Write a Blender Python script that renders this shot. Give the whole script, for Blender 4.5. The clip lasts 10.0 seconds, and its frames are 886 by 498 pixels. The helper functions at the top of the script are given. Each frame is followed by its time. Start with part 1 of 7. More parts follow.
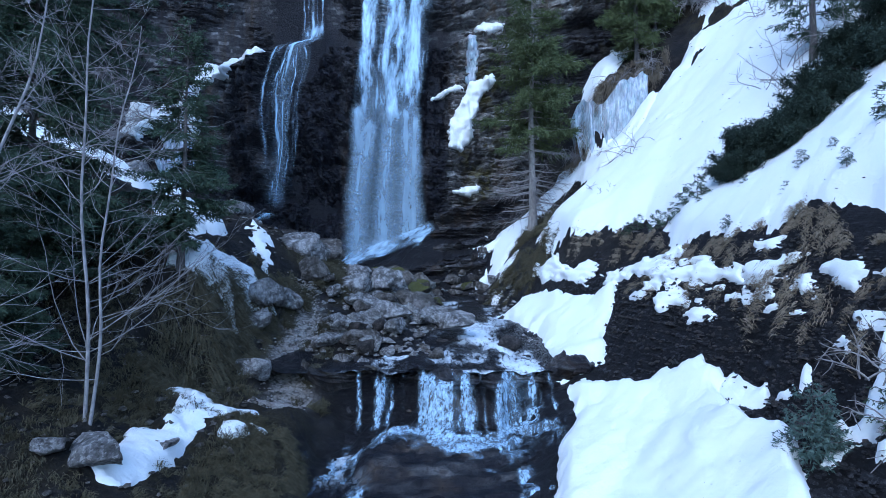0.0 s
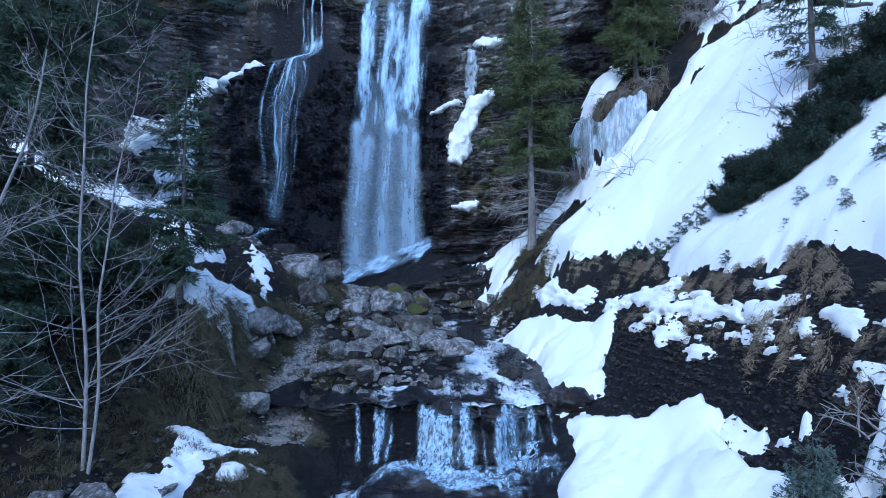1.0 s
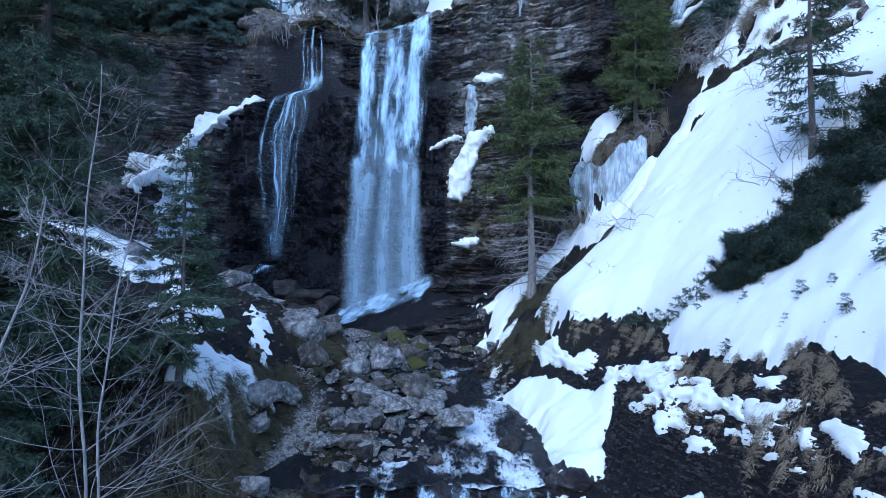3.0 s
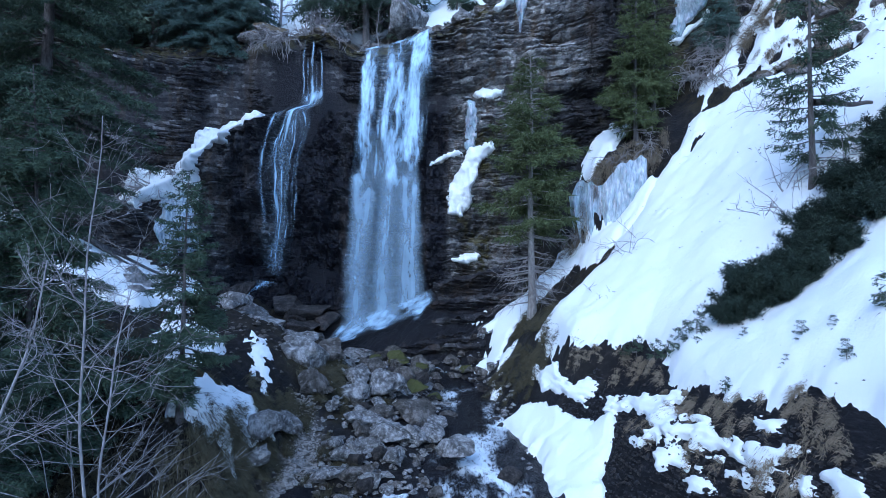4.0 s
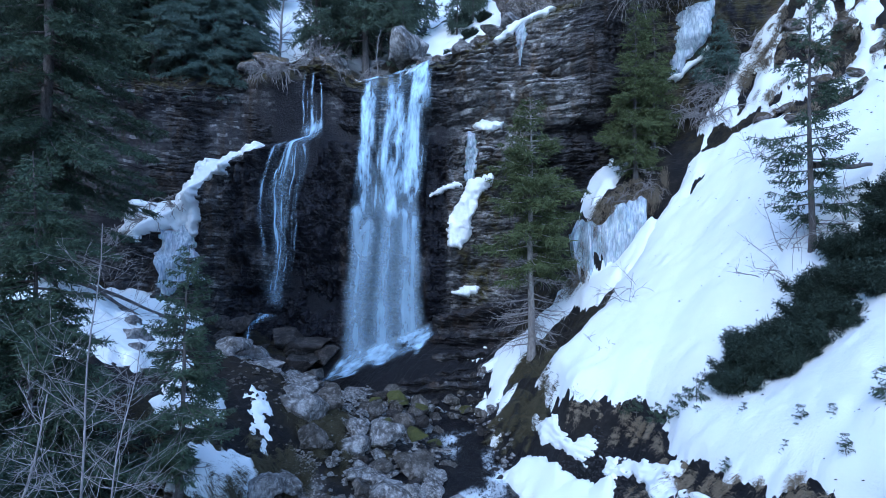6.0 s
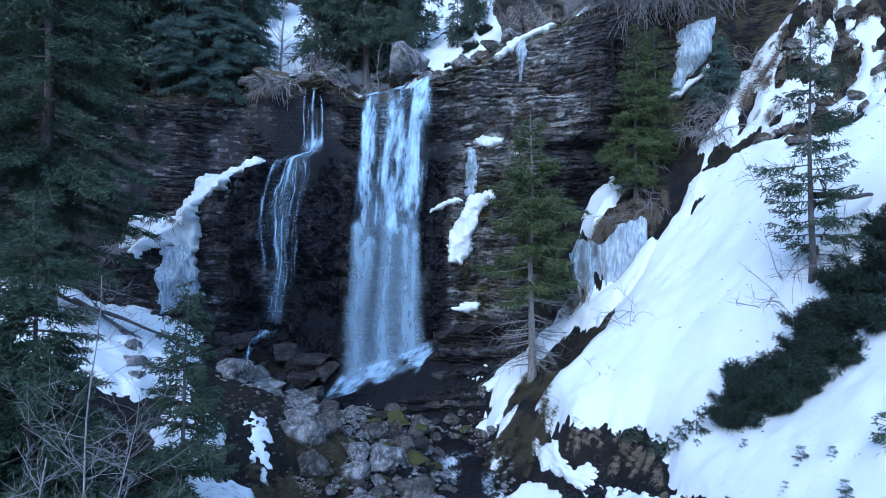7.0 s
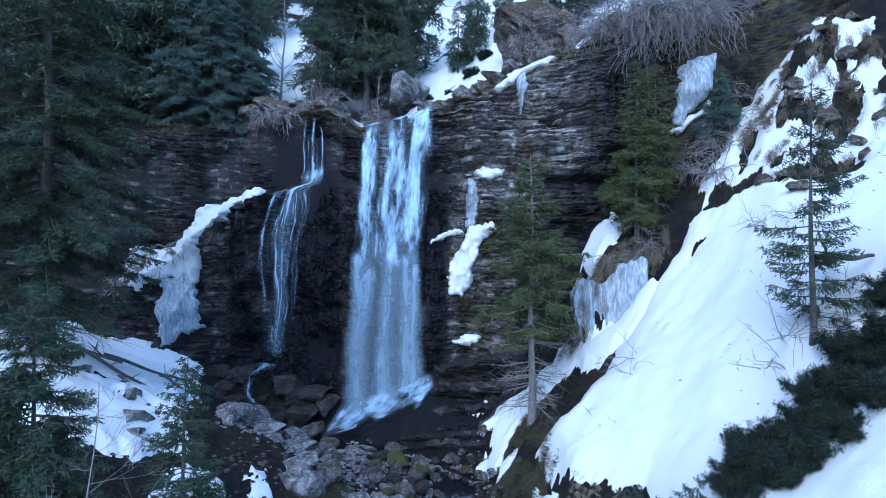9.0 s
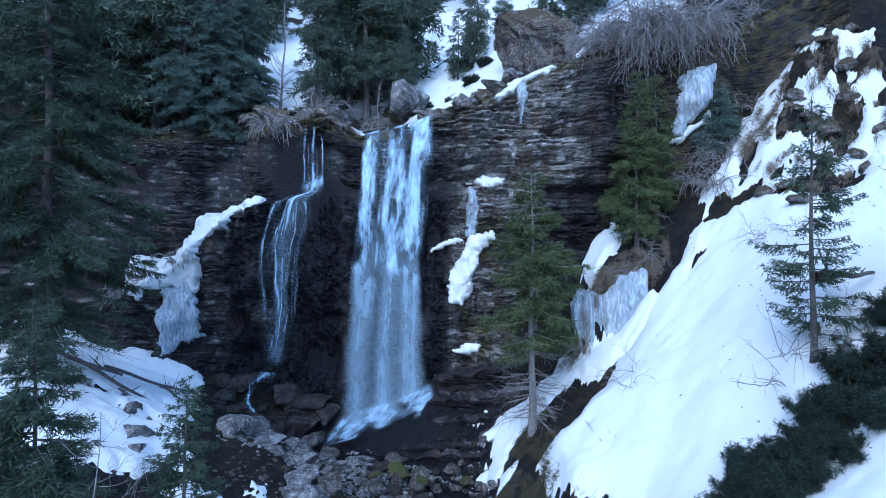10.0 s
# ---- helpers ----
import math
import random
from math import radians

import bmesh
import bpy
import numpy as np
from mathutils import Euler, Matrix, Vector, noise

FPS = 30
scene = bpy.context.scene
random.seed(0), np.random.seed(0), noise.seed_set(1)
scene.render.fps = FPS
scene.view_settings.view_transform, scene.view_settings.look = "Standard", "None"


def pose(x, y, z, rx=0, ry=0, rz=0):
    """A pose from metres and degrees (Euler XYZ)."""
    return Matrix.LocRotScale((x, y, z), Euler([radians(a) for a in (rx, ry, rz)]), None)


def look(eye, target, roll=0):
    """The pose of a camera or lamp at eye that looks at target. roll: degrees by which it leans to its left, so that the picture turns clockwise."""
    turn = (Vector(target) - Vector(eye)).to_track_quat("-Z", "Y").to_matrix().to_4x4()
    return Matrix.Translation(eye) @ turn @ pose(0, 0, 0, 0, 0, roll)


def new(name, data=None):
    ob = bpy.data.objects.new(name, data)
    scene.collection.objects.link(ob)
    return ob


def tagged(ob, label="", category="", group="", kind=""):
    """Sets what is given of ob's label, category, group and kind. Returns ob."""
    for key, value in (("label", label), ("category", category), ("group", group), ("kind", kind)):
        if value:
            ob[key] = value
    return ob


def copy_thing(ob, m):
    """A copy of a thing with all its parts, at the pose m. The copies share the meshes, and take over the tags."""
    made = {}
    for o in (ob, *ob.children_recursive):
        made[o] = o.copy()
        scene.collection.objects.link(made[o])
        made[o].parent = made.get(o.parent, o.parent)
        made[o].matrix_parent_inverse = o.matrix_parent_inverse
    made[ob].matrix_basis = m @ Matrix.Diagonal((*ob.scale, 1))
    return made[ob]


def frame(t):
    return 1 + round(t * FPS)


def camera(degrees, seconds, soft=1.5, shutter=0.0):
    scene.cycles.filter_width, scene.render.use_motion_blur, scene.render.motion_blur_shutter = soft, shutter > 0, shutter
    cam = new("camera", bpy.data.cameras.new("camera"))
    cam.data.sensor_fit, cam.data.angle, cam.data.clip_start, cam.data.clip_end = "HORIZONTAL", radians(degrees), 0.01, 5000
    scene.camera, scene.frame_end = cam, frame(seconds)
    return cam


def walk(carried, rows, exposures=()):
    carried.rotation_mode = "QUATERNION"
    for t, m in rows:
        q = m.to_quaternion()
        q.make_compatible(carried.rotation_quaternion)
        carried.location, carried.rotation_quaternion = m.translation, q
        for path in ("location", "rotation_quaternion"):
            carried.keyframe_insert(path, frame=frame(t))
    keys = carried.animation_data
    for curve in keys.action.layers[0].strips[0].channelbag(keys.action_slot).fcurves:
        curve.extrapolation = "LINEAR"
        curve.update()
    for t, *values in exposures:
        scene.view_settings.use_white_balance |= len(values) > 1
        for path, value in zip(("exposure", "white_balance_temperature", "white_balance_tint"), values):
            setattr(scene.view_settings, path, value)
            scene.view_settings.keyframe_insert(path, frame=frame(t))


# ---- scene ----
cam = camera(74.0, 10.0, soft=0.75)
PATH = [  # seconds, x, y, z, tilt, turn
    (0.0, -0.01, 0.015, 1.45, 90.562, 0.048),
    (0.5, -0.026, 0.04, 1.675, 90.581, -0.022),
    (1.0, -0.016, 0.034, 2.36, 90.612, -0.049),
    (1.5, 0.014, 0.028, 3.062, 90.608, 0.009),
    (2.0, -0.011, 0.027, 3.631, 90.62, -0.048),
    (2.5, -0.01, 0.024, 4.153, 90.64, -0.05),
    (4.0, -0.024, -0.0, 5.667, 90.667, -0.058),
    (4.5, -0.025, -0.005, 6.173, 90.656, -0.065),
    (5.0, -0.028, -0.012, 6.717, 90.619, -0.075),
    (5.5, -0.035, -0.02, 7.262, 90.588, -0.11),
    (7.0, 0.005, -0.035, 8.799, 90.622, 0.005),
    (7.5, 0.021, -0.027, 9.309, 90.629, 0.038),
    (8.0, 0.028, -0.019, 9.823, 90.632, 0.053),
    (8.5, 0.042, -0.011, 10.35, 90.623, 0.078),
    (9.0, 0.06, -0.008, 10.86, 90.62, 0.123),
    (9.5, 0.022, -0.014, 11.351, 90.6, 0.068),
    (10.0, 0.013, -0.021, 11.45, 90.603, 0.067),
]
walk(cam, [(t, pose(x, y, z, rx, 0, rz)) for t, x, y, z, rx, rz in PATH], [(0.0, 1.55, 5300, 6), (10.0, 1.55, 5300, 6)])


# ---- light: open shade in a deep gully under a clear winter sky ----
world = bpy.data.worlds.new("winter_sky")
scene.world = world
world.use_nodes = True
wn = world.node_tree
sky = wn.nodes.new("ShaderNodeTexSky")
sky.sky_type = "NISHITA"
sky.sun_disc = False
sky.sun_elevation = radians(34)
sky.sun_rotation = radians(205)
sky.altitude = 1100
sky.ozone_density = 1.5
wn.links.new(sky.outputs[0], wn.nodes["Background"].inputs[0])
wn.nodes["Background"].inputs[1].default_value = 0.17
sun = new("sun", bpy.data.lights.new("sun", "SUN"))
sun.data.energy = 0.4
sun.data.angle = radians(45)
sun.data.color = (1.0, 0.97, 0.93)
sun.matrix_world = look((-14, -30, 34), (0, 0, 0))


# ---- materials ----
def material(name):
    m = bpy.data.materials.new(name)
    m.use_nodes = True
    nt = m.node_tree
    return m, nt, nt.nodes["Principled BSDF"]


def node(nt, kind, **values):
    n = nt.nodes.new(kind)
    for k, v in values.items():
        n.inputs[k.replace("_", " ")].default_value = v
    return n


def coords(nt, scale=(1, 1, 1)):
    c = nt.nodes.new("ShaderNodeTexCoord")
    m = nt.nodes.new("ShaderNodeMapping")
    m.inputs["Scale"].default_value = scale
    nt.links.new(c.outputs["Object"], m.inputs["Vector"])
    return m.outputs[0]


def noise_tex(nt, scale, detail=6.0, rough=0.6, vec=None, distort=0.0):
    n = node(nt, "ShaderNodeTexNoise", Scale=scale, Detail=detail, Roughness=rough, Distortion=distort)
    nt.links.new(vec or coords(nt), n.inputs["Vector"])
    return n.outputs["Fac"]


def ramp(nt, fac, *stops):
    r = nt.nodes.new("ShaderNodeValToRGB")
    els = r.color_ramp.elements
    while len(els) < len(stops):
        els.new(0.5)
    for e, (p, c) in zip(els, stops):
        e.position = p
        e.color = (c, c, c, 1) if isinstance(c, (int, float)) else (*c, 1)
    nt.links.new(fac, r.inputs[0])
    return r.outputs[0]


def mix(nt, fac, a, b):
    n = nt.nodes.new("ShaderNodeMix")
    n.data_type = "RGBA"
    for value, slot in ((fac, n.inputs[0]), (a, n.inputs[6]), (b, n.inputs[7])):
        if isinstance(value, (int, float)):
            slot.default_value = value
        elif isinstance(value, tuple):
            slot.default_value = (*value, 1)
        else:
            nt.links.new(value, slot)
    return n.outputs[2]


def math_node(nt, op, a, b=0.0, clamp=False):
    n = nt.nodes.new("ShaderNodeMath")
    n.operation, n.use_clamp = op, clamp
    for value, slot in ((a, n.inputs[0]), (b, n.inputs[1])):
        if isinstance(value, (int, float)):
            slot.default_value = value
        else:
            nt.links.new(value, slot)
    return n.outputs[0]


def attr(nt, name):
    a = nt.nodes.new("ShaderNodeAttribute")
    a.attribute_name = name
    return a.outputs["Fac"]


def bump(nt, bsdf, height, strength=0.5, distance=0.05):
    b = node(nt, "ShaderNodeBump", Strength=strength, Distance=distance)
    nt.links.new(height, b.inputs["Height"])
    nt.links.new(b.outputs[0], bsdf.inputs["Normal"])


def cliff_material():
    """Thin-bedded limestone: each block has its own tone, with brown seeps down the face, near black and glossy where water runs."""
    m, nt, p = material("bedded_limestone")
    tone = attr(nt, "tone")
    grain = noise_tex(nt, 5.5, 9, 0.68)
    pits = noise_tex(nt, 17, 6, 0.65)
    patch = noise_tex(nt, 0.5, 5, 0.6)
    seep = noise_tex(nt, 0.9, 6, 0.6, coords(nt, (1.3, 1, 0.22)))
    level = math_node(nt, "ADD", tone, math_node(nt, "MULTIPLY", math_node(nt, "SUBTRACT", grain, 0.5), 0.9))
    level = math_node(nt, "ADD", level, math_node(nt, "MULTIPLY", math_node(nt, "SUBTRACT", patch, 0.57), 1.1), True)
    col = ramp(nt, level, (0.10, (0.030, 0.028, 0.030)), (0.36, (0.095, 0.091, 0.092)), (0.62, (0.235, 0.226, 0.22)), (0.82, (0.43, 0.415, 0.40)), (1.0, (0.66, 0.64, 0.62)))
    col = mix(nt, ramp(nt, seep, (0.50, 0.0), (0.66, 0.7)), col, mix(nt, grain, (0.05, 0.032, 0.018), (0.25, 0.165, 0.095)))
    col = mix(nt, ramp(nt, pits, (0.33, 0.75), (0.46, 0.0)), col, (0.022, 0.02, 0.022))
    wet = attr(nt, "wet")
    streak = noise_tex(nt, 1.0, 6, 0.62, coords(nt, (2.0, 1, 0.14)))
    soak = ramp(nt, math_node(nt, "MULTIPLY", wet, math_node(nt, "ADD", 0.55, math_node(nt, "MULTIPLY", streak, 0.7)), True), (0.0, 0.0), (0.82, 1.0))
    # soaked rock is near black; a blue sky sheen is mixed into its colour
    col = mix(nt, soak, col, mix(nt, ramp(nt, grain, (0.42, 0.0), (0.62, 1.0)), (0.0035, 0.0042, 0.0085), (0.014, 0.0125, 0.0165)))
    moss = math_node(nt, "MULTIPLY", attr(nt, "moss"), ramp(nt, noise_tex(nt, 2.2, 6), (0.42, 0.0), (0.58, 1.0)))
    col = mix(nt, moss, col, mix(nt, pits, (0.035, 0.032, 0.010), (0.15, 0.125, 0.040)))
    nt.links.new(col, p.inputs["Base Color"])
    nt.links.new(math_node(nt, "SUBTRACT", 0.92, math_node(nt, "MULTIPLY", soak, math_node(nt, "ADD", 0.30, math_node(nt, "MULTIPLY", grain, 0.45)))), p.inputs["Roughness"])
    bump(nt, p, math_node(nt, "ADD", grain, math_node(nt, "MULTIPLY", pits, 0.4)), 0.9, 0.13)
    p.inputs["Specular IOR Level"].default_value = 0.3
    return m


def ground_material():
    """Dark shale, brown earth, dry winter grass and pale gravel, by where each lies."""
    m, nt, p = material("gully_ground")
    big = noise_tex(nt, 0.5, 5)
    mid = noise_tex(nt, 2.4, 8, 0.65)
    fine = noise_tex(nt, 14, 8, 0.7)
    shale = ramp(nt, noise_tex(nt, 5.0, 8, 0.7, coords(nt, (0.6, 0.6, 3.0))), (0.36, (0.005, 0.005, 0.0075)), (0.56, (0.014, 0.0135, 0.0165)), (0.74, (0.05, 0.047, 0.05)))
    earth = ramp(nt, mid, (0.3, (0.010, 0.0085, 0.0075)), (0.55, (0.026, 0.022, 0.019)), (0.75, (0.075, 0.065, 0.056)))
    grass = ramp(nt, fine, (0.3, (0.014, 0.012, 0.007)), (0.55, (0.040, 0.033, 0.018)), (0.75, (0.10, 0.08, 0.045)))
    stones = nt.nodes.new("ShaderNodeTexVoronoi")
    stones.inputs["Scale"].default_value = 9
    nt.links.new(coords(nt), stones.inputs["Vector"])
    gravel = mix(nt, ramp(nt, stones.outputs["Distance"], (0.35, 0.0), (0.75, 0.8)), mix(nt, fine, (0.26, 0.235, 0.215), (0.58, 0.53, 0.49)), (0.08, 0.07, 0.062))
    col = mix(nt, ramp(nt, big, (0.42, 0.0), (0.58, 1.0)), earth, shale)
    col = mix(nt, attr(nt, "shale"), col, shale)
    g = math_node(nt, "MULTIPLY", attr(nt, "grass"), ramp(nt, mid, (0.38, 0.0), (0.55, 1.0)))
    col = mix(nt, g, col, grass)
    col = mix(nt, attr(nt, "gravel"), col, gravel)
    floor = math_node(nt, "MULTIPLY", attr(nt, "wood"), 0.16)
    forest = mix(nt, ramp(nt, math_node(nt, "SUBTRACT", noise_tex(nt, 0.25, 8, 0.6), floor), (0.44, 0.0), (0.50, 1.0)), (0.035, 0.028, 0.02), (0.80, 0.83, 0.87))
    col = mix(nt, attr(nt, "upland"), col, forest)
    nt.links.new(col, p.inputs["Base Color"])
    wet = attr(nt, "wet")
    nt.links.new(math_node(nt, "SUBTRACT", 0.92, math_node(nt, "MULTIPLY", wet, 0.45)), p.inputs["Roughness"])
    p.inputs["Specular IOR Level"].default_value = 0.3
    bump(nt, p, math_node(nt, "ADD", mid, math_node(nt, "MULTIPLY", fine, 0.6)), 1.0, 0.2)
    return m


def snow_material():
    m, nt, p = material("old_snow")
    soft = noise_tex(nt, 0.7, 6)
    crust = noise_tex(nt, 6.5, 8, 0.68)
    fine = noise_tex(nt, 30, 5, 0.6)
    col = mix(nt, ramp(nt, soft, (0.3, 0.0), (0.7, 1.0)), (0.90, 0.93, 0.925), (0.95, 0.965, 0.95))
    specks = ramp(nt, noise_tex(nt, 11, 3, 0.5), (0.69, 0.0), (0.76, 0.6))
    col = mix(nt, math_node(nt, "MULTIPLY", specks, ramp(nt, soft, (0.48, 0.0), (0.62, 0.8))), col, (0.25, 0.21, 0.17))
    nt.links.new(col, p.inputs["Base Color"])
    p.inputs["Roughness"].default_value = 0.75
    p.inputs["Specular IOR Level"].default_value = 0.25
    bump(nt, p, math_node(nt, "ADD", crust, math_node(nt, "MULTIPLY", fine, 0.35)), 0.55, 0.09)
    return m


def ice_material():
    m, nt, p = material("blue_ice")
    fine = noise_tex(nt, 5, 6, 0.6, coords(nt, (1.6, 1.6, 0.35)))
    col = ramp(nt, fine, (0.3, (0.20, 0.255, 0.31)), (0.5, (0.43, 0.50, 0.56)), (0.7, (0.74, 0.79, 0.83)))
    nt.links.new(col, p.inputs["Base Color"])
    p.inputs["Roughness"].default_value = 0.28
    p.inputs["Subsurface Weight"].default_value = 0.15
    bump(nt, p, fine, 0.8, 0.12)
    return m


def falling_material(name, across, down, lace=0.2, gain=0.17):
    """White water: torn strands and beads where it falls free, an even gauze where it has broken into mist."""
    m, nt, p = material(name)
    streak = noise_tex(nt, 1.0, 4, 0.55, coords(nt, (across, across, down)))
    thin = noise_tex(nt, 1.0, 3, 0.55, coords(nt, (across * 3.2, across * 3.2, down * 2.6)))
    beads = noise_tex(nt, 1.0, 5, 0.66, coords(nt, (across * 2.6, across * 2.6, across * 1.3)), 0.5)
    amount = math_node(nt, "ADD", math_node(nt, "MULTIPLY", streak, 0.75 - lace), math_node(nt, "ADD", math_node(nt, "MULTIPLY", thin, 0.25), math_node(nt, "MULTIPLY", beads, lace)))
    dense = attr(nt, "cover")
    strands = ramp(nt, math_node(nt, "ADD", amount, math_node(nt, "MULTIPLY", dense, gain)), (0.49, 0.0), (0.60, 0.42), (0.74, 1.0))
    veil = ramp(nt, math_node(nt, "ADD", math_node(nt, "MULTIPLY", streak, 0.7), math_node(nt, "MULTIPLY", beads, 0.3)), (0.35, 0.70), (0.65, 1.0))
    alpha = math_node(nt, "MULTIPLY", dense, mix(nt, attr(nt, "mist"), strands, veil), True)
    nt.links.new(alpha, p.inputs["Alpha"])
    p.inputs["Base Color"].default_value = (0.56, 0.77, 0.97, 1)
    p.inputs["Roughness"].default_value = 0.5
    p.inputs["Specular IOR Level"].default_value = 0.3
    bump(nt, p, amount, 0.15, 0.05)
    return m


def stream_material():
    m, nt, p = material("stream_water")
    ripple = noise_tex(nt, 4.5, 8, 0.68, coords(nt, (1.5, 0.8, 1)))
    foam_n = noise_tex(nt, 5.0, 8, 0.7, coords(nt, (1.4, 0.7, 1)), 0.6)
    foam = math_node(nt, "MULTIPLY", attr(nt, "foam"), ramp(nt, math_node(nt, "ADD", foam_n, math_node(nt, "MULTIPLY", attr(nt, "foam"), 0.18)), (0.50, 0.0), (0.66, 1.0)), True)
    col = mix(nt, foam, mix(nt, ramp(nt, ripple, (0.4, 0.0), (0.7, 0.5)), (0.006, 0.0065, 0.010), (0.028, 0.023, 0.02)), (0.80, 0.87, 0.93))
    nt.links.new(col, p.inputs["Base Color"])
    nt.links.new(math_node(nt, "ADD", 0.14, math_node(nt, "MULTIPLY", foam, 0.5)), p.inputs["Roughness"])
    p.inputs["Specular IOR Level"].default_value = 0.25
    bump(nt, p, ripple, 0.8, 0.12)
    return m


def stone_material(name, dark, mid_c, light, moss=0.0, moss_dark=(0.035, 0.045, 0.008), moss_light=(0.11, 0.105, 0.03), moss_from=1.05):
    m, nt, p = material(name)
    info = nt.nodes.new("ShaderNodeObjectInfo")
    big = noise_tex(nt, 1.8, 6)
    fine = noise_tex(nt, 11, 9, 0.7)
    col = ramp(nt, math_node(nt, "ADD", math_node(nt, "MULTIPLY", big, 0.5), math_node(nt, "MULTIPLY", fine, 0.5)), (0.38, dark), (0.50, mid_c), (0.62, light))
    col = mix(nt, math_node(nt, "MULTIPLY", info.outputs["Random"], 0.35), col, dark)
    lichen = ramp(nt, noise_tex(nt, 8, 7, 0.72), (0.53, 0.0), (0.58, 0.7))
    col = mix(nt, lichen, col, light)
    soil = ramp(nt, noise_tex(nt, 3.2, 7, 0.7), (0.38, 0.6), (0.48, 0.0))
    col = mix(nt, soil, col, mix(nt, fine, dark, (dark[0] * 2.2, dark[1] * 1.9, dark[2] * 1.4)))
    cracks = ramp(nt, noise_tex(nt, 5, 9, 0.75, None, 1.2), (0.36, 0.75), (0.46, 0.0))
    col = mix(nt, cracks, col, dark)
    if moss:
        geo = nt.nodes.new("ShaderNodeNewGeometry")
        sep = nt.nodes.new("ShaderNodeSeparateXYZ")
        nt.links.new(geo.outputs["Normal"], sep.inputs[0])
        up = ramp(nt, math_node(nt, "ADD", sep.outputs[2], math_node(nt, "MULTIPLY", big, 1.1)), (moss_from, 0.0), (moss_from + 0.28, moss))
        col = mix(nt, up, col, mix(nt, fine, moss_dark, moss_light))
    nt.links.new(col, p.inputs["Base Color"])
    p.inputs["Roughness"].default_value = 0.85
    bump(nt, p, math_node(nt, "ADD", big, math_node(nt, "MULTIPLY", fine, 1.4)), 1.0, 0.16)
    return m


def plant_material(name, a, b, rough=0.75, through_light=0.0):
    m, nt, p = material(name)
    geo = nt.nodes.new("ShaderNodeNewGeometry")
    info = nt.nodes.new("ShaderNodeObjectInfo")
    f = math_node(nt, "ADD", math_node(nt, "MULTIPLY", geo.outputs["Random Per Island"], 0.6), math_node(nt, "MULTIPLY", noise_tex(nt, 0.8, 4), 0.5))
    col = mix(nt, f, a, b)
    col = mix(nt, math_node(nt, "MULTIPLY", info.outputs["Random"], 0.3), col, a)
    nt.links.new(col, p.inputs["Base Color"])
    p.inputs["Roughness"].default_value = rough
    p.inputs["Specular IOR Level"].default_value = 0.25
    return m


def bark_material(name, a, b):
    m, nt, p = material(name)
    n = noise_tex(nt, 6, 8, 0.7, coords(nt, (2, 2, 0.7)))
    nt.links.new(ramp(nt, n, (0.35, a), (0.65, b)), p.inputs["Base Color"])
    p.inputs["Roughness"].default_value = 0.9
    bump(nt, p, n, 0.6, 0.03)
    return m


ROCK_WALL = cliff_material()
GROUND = ground_material()
SNOW = snow_material()
ICE = ice_material()
FALLING = falling_material("falling_water", 2.2, 0.5)
CASCADE = falling_material("cascade_water", 5.5, 2.0, 0.46, 0.12)
SPRAY = falling_material("spray_water", 1.6, 1.2, 0.4)
TRICKLE = falling_material("trickling_water", 6.0, 0.5)
STREAM = stream_material()
GREY_STONE = stone_material("grey_limestone", (0.05, 0.048, 0.048), (0.29, 0.28, 0.275), (0.66, 0.645, 0.635))
CRAG_STONE = stone_material("tan_limestone", (0.04, 0.034, 0.03), (0.28, 0.245, 0.225), (0.56, 0.515, 0.49), 0.9, (0.05, 0.035, 0.016), (0.17, 0.12, 0.055), 0.92)
MOSSY_STONE = stone_material("mossy_limestone", (0.03, 0.027, 0.023), (0.13, 0.115, 0.10), (0.32, 0.29, 0.27), 0.6, (0.035, 0.042, 0.008), (0.12, 0.115, 0.032))
GREEN_STONE = stone_material("green_mossed_limestone", (0.03, 0.027, 0.023), (0.11, 0.10, 0.09), (0.28, 0.26, 0.24), 0.95, (0.03, 0.036, 0.006), (0.15, 0.15, 0.03), 0.62)
PALE_GRAVEL = stone_material("pale_gravel", (0.22, 0.195, 0.18), (0.45, 0.41, 0.38), (0.68, 0.64, 0.60))
WET_STONE = stone_material("wet_dark_stone", (0.014, 0.012, 0.012), (0.045, 0.038, 0.035), (0.12, 0.10, 0.09))
SHALE = stone_material("dark_shale", (0.006, 0.006, 0.009), (0.019, 0.018, 0.023), (0.10, 0.097, 0.105))
NEEDLES = plant_material("spruce_needles", (0.032, 0.053, 0.043), (0.108, 0.155, 0.092))
# NEEDLES made paler and bluer: brightness of far trees put into the colour
NEEDLES_FAR = plant_material("far_brightened_spruce_needles", (0.05, 0.075, 0.062), (0.155, 0.205, 0.14))
NEEDLES_DARK = plant_material("dwarf_pine_needles", (0.014, 0.024, 0.020), (0.050, 0.074, 0.052))
NEEDLES_WARM = plant_material("sunny_spruce_needles", (0.045, 0.062, 0.03), (0.155, 0.185, 0.075))
NEEDLES_BLUE = plant_material("frosty_spruce_needles", (0.06, 0.095, 0.085), (0.165, 0.235, 0.20))
DRY_GRASS = plant_material("dry_grass", (0.075, 0.060, 0.042), (0.42, 0.345, 0.25))
OLIVE_GRASS = plant_material("olive_grass", (0.036, 0.033, 0.020), (0.16, 0.14, 0.085))
DEAD_TWIG = bark_material("dead_twigs", (0.17, 0.155, 0.15), (0.42, 0.39, 0.38))
BARK = bark_material("spruce_bark", (0.05, 0.043, 0.041), (0.17, 0.155, 0.15))
PALE_BARK = bark_material("pale_grey_bark", (0.16, 0.145, 0.135), (0.38, 0.35, 0.33))
BIRCH_BARK = bark_material("grey_birch_bark", (0.17, 0.16, 0.16), (0.44, 0.42, 0.42))

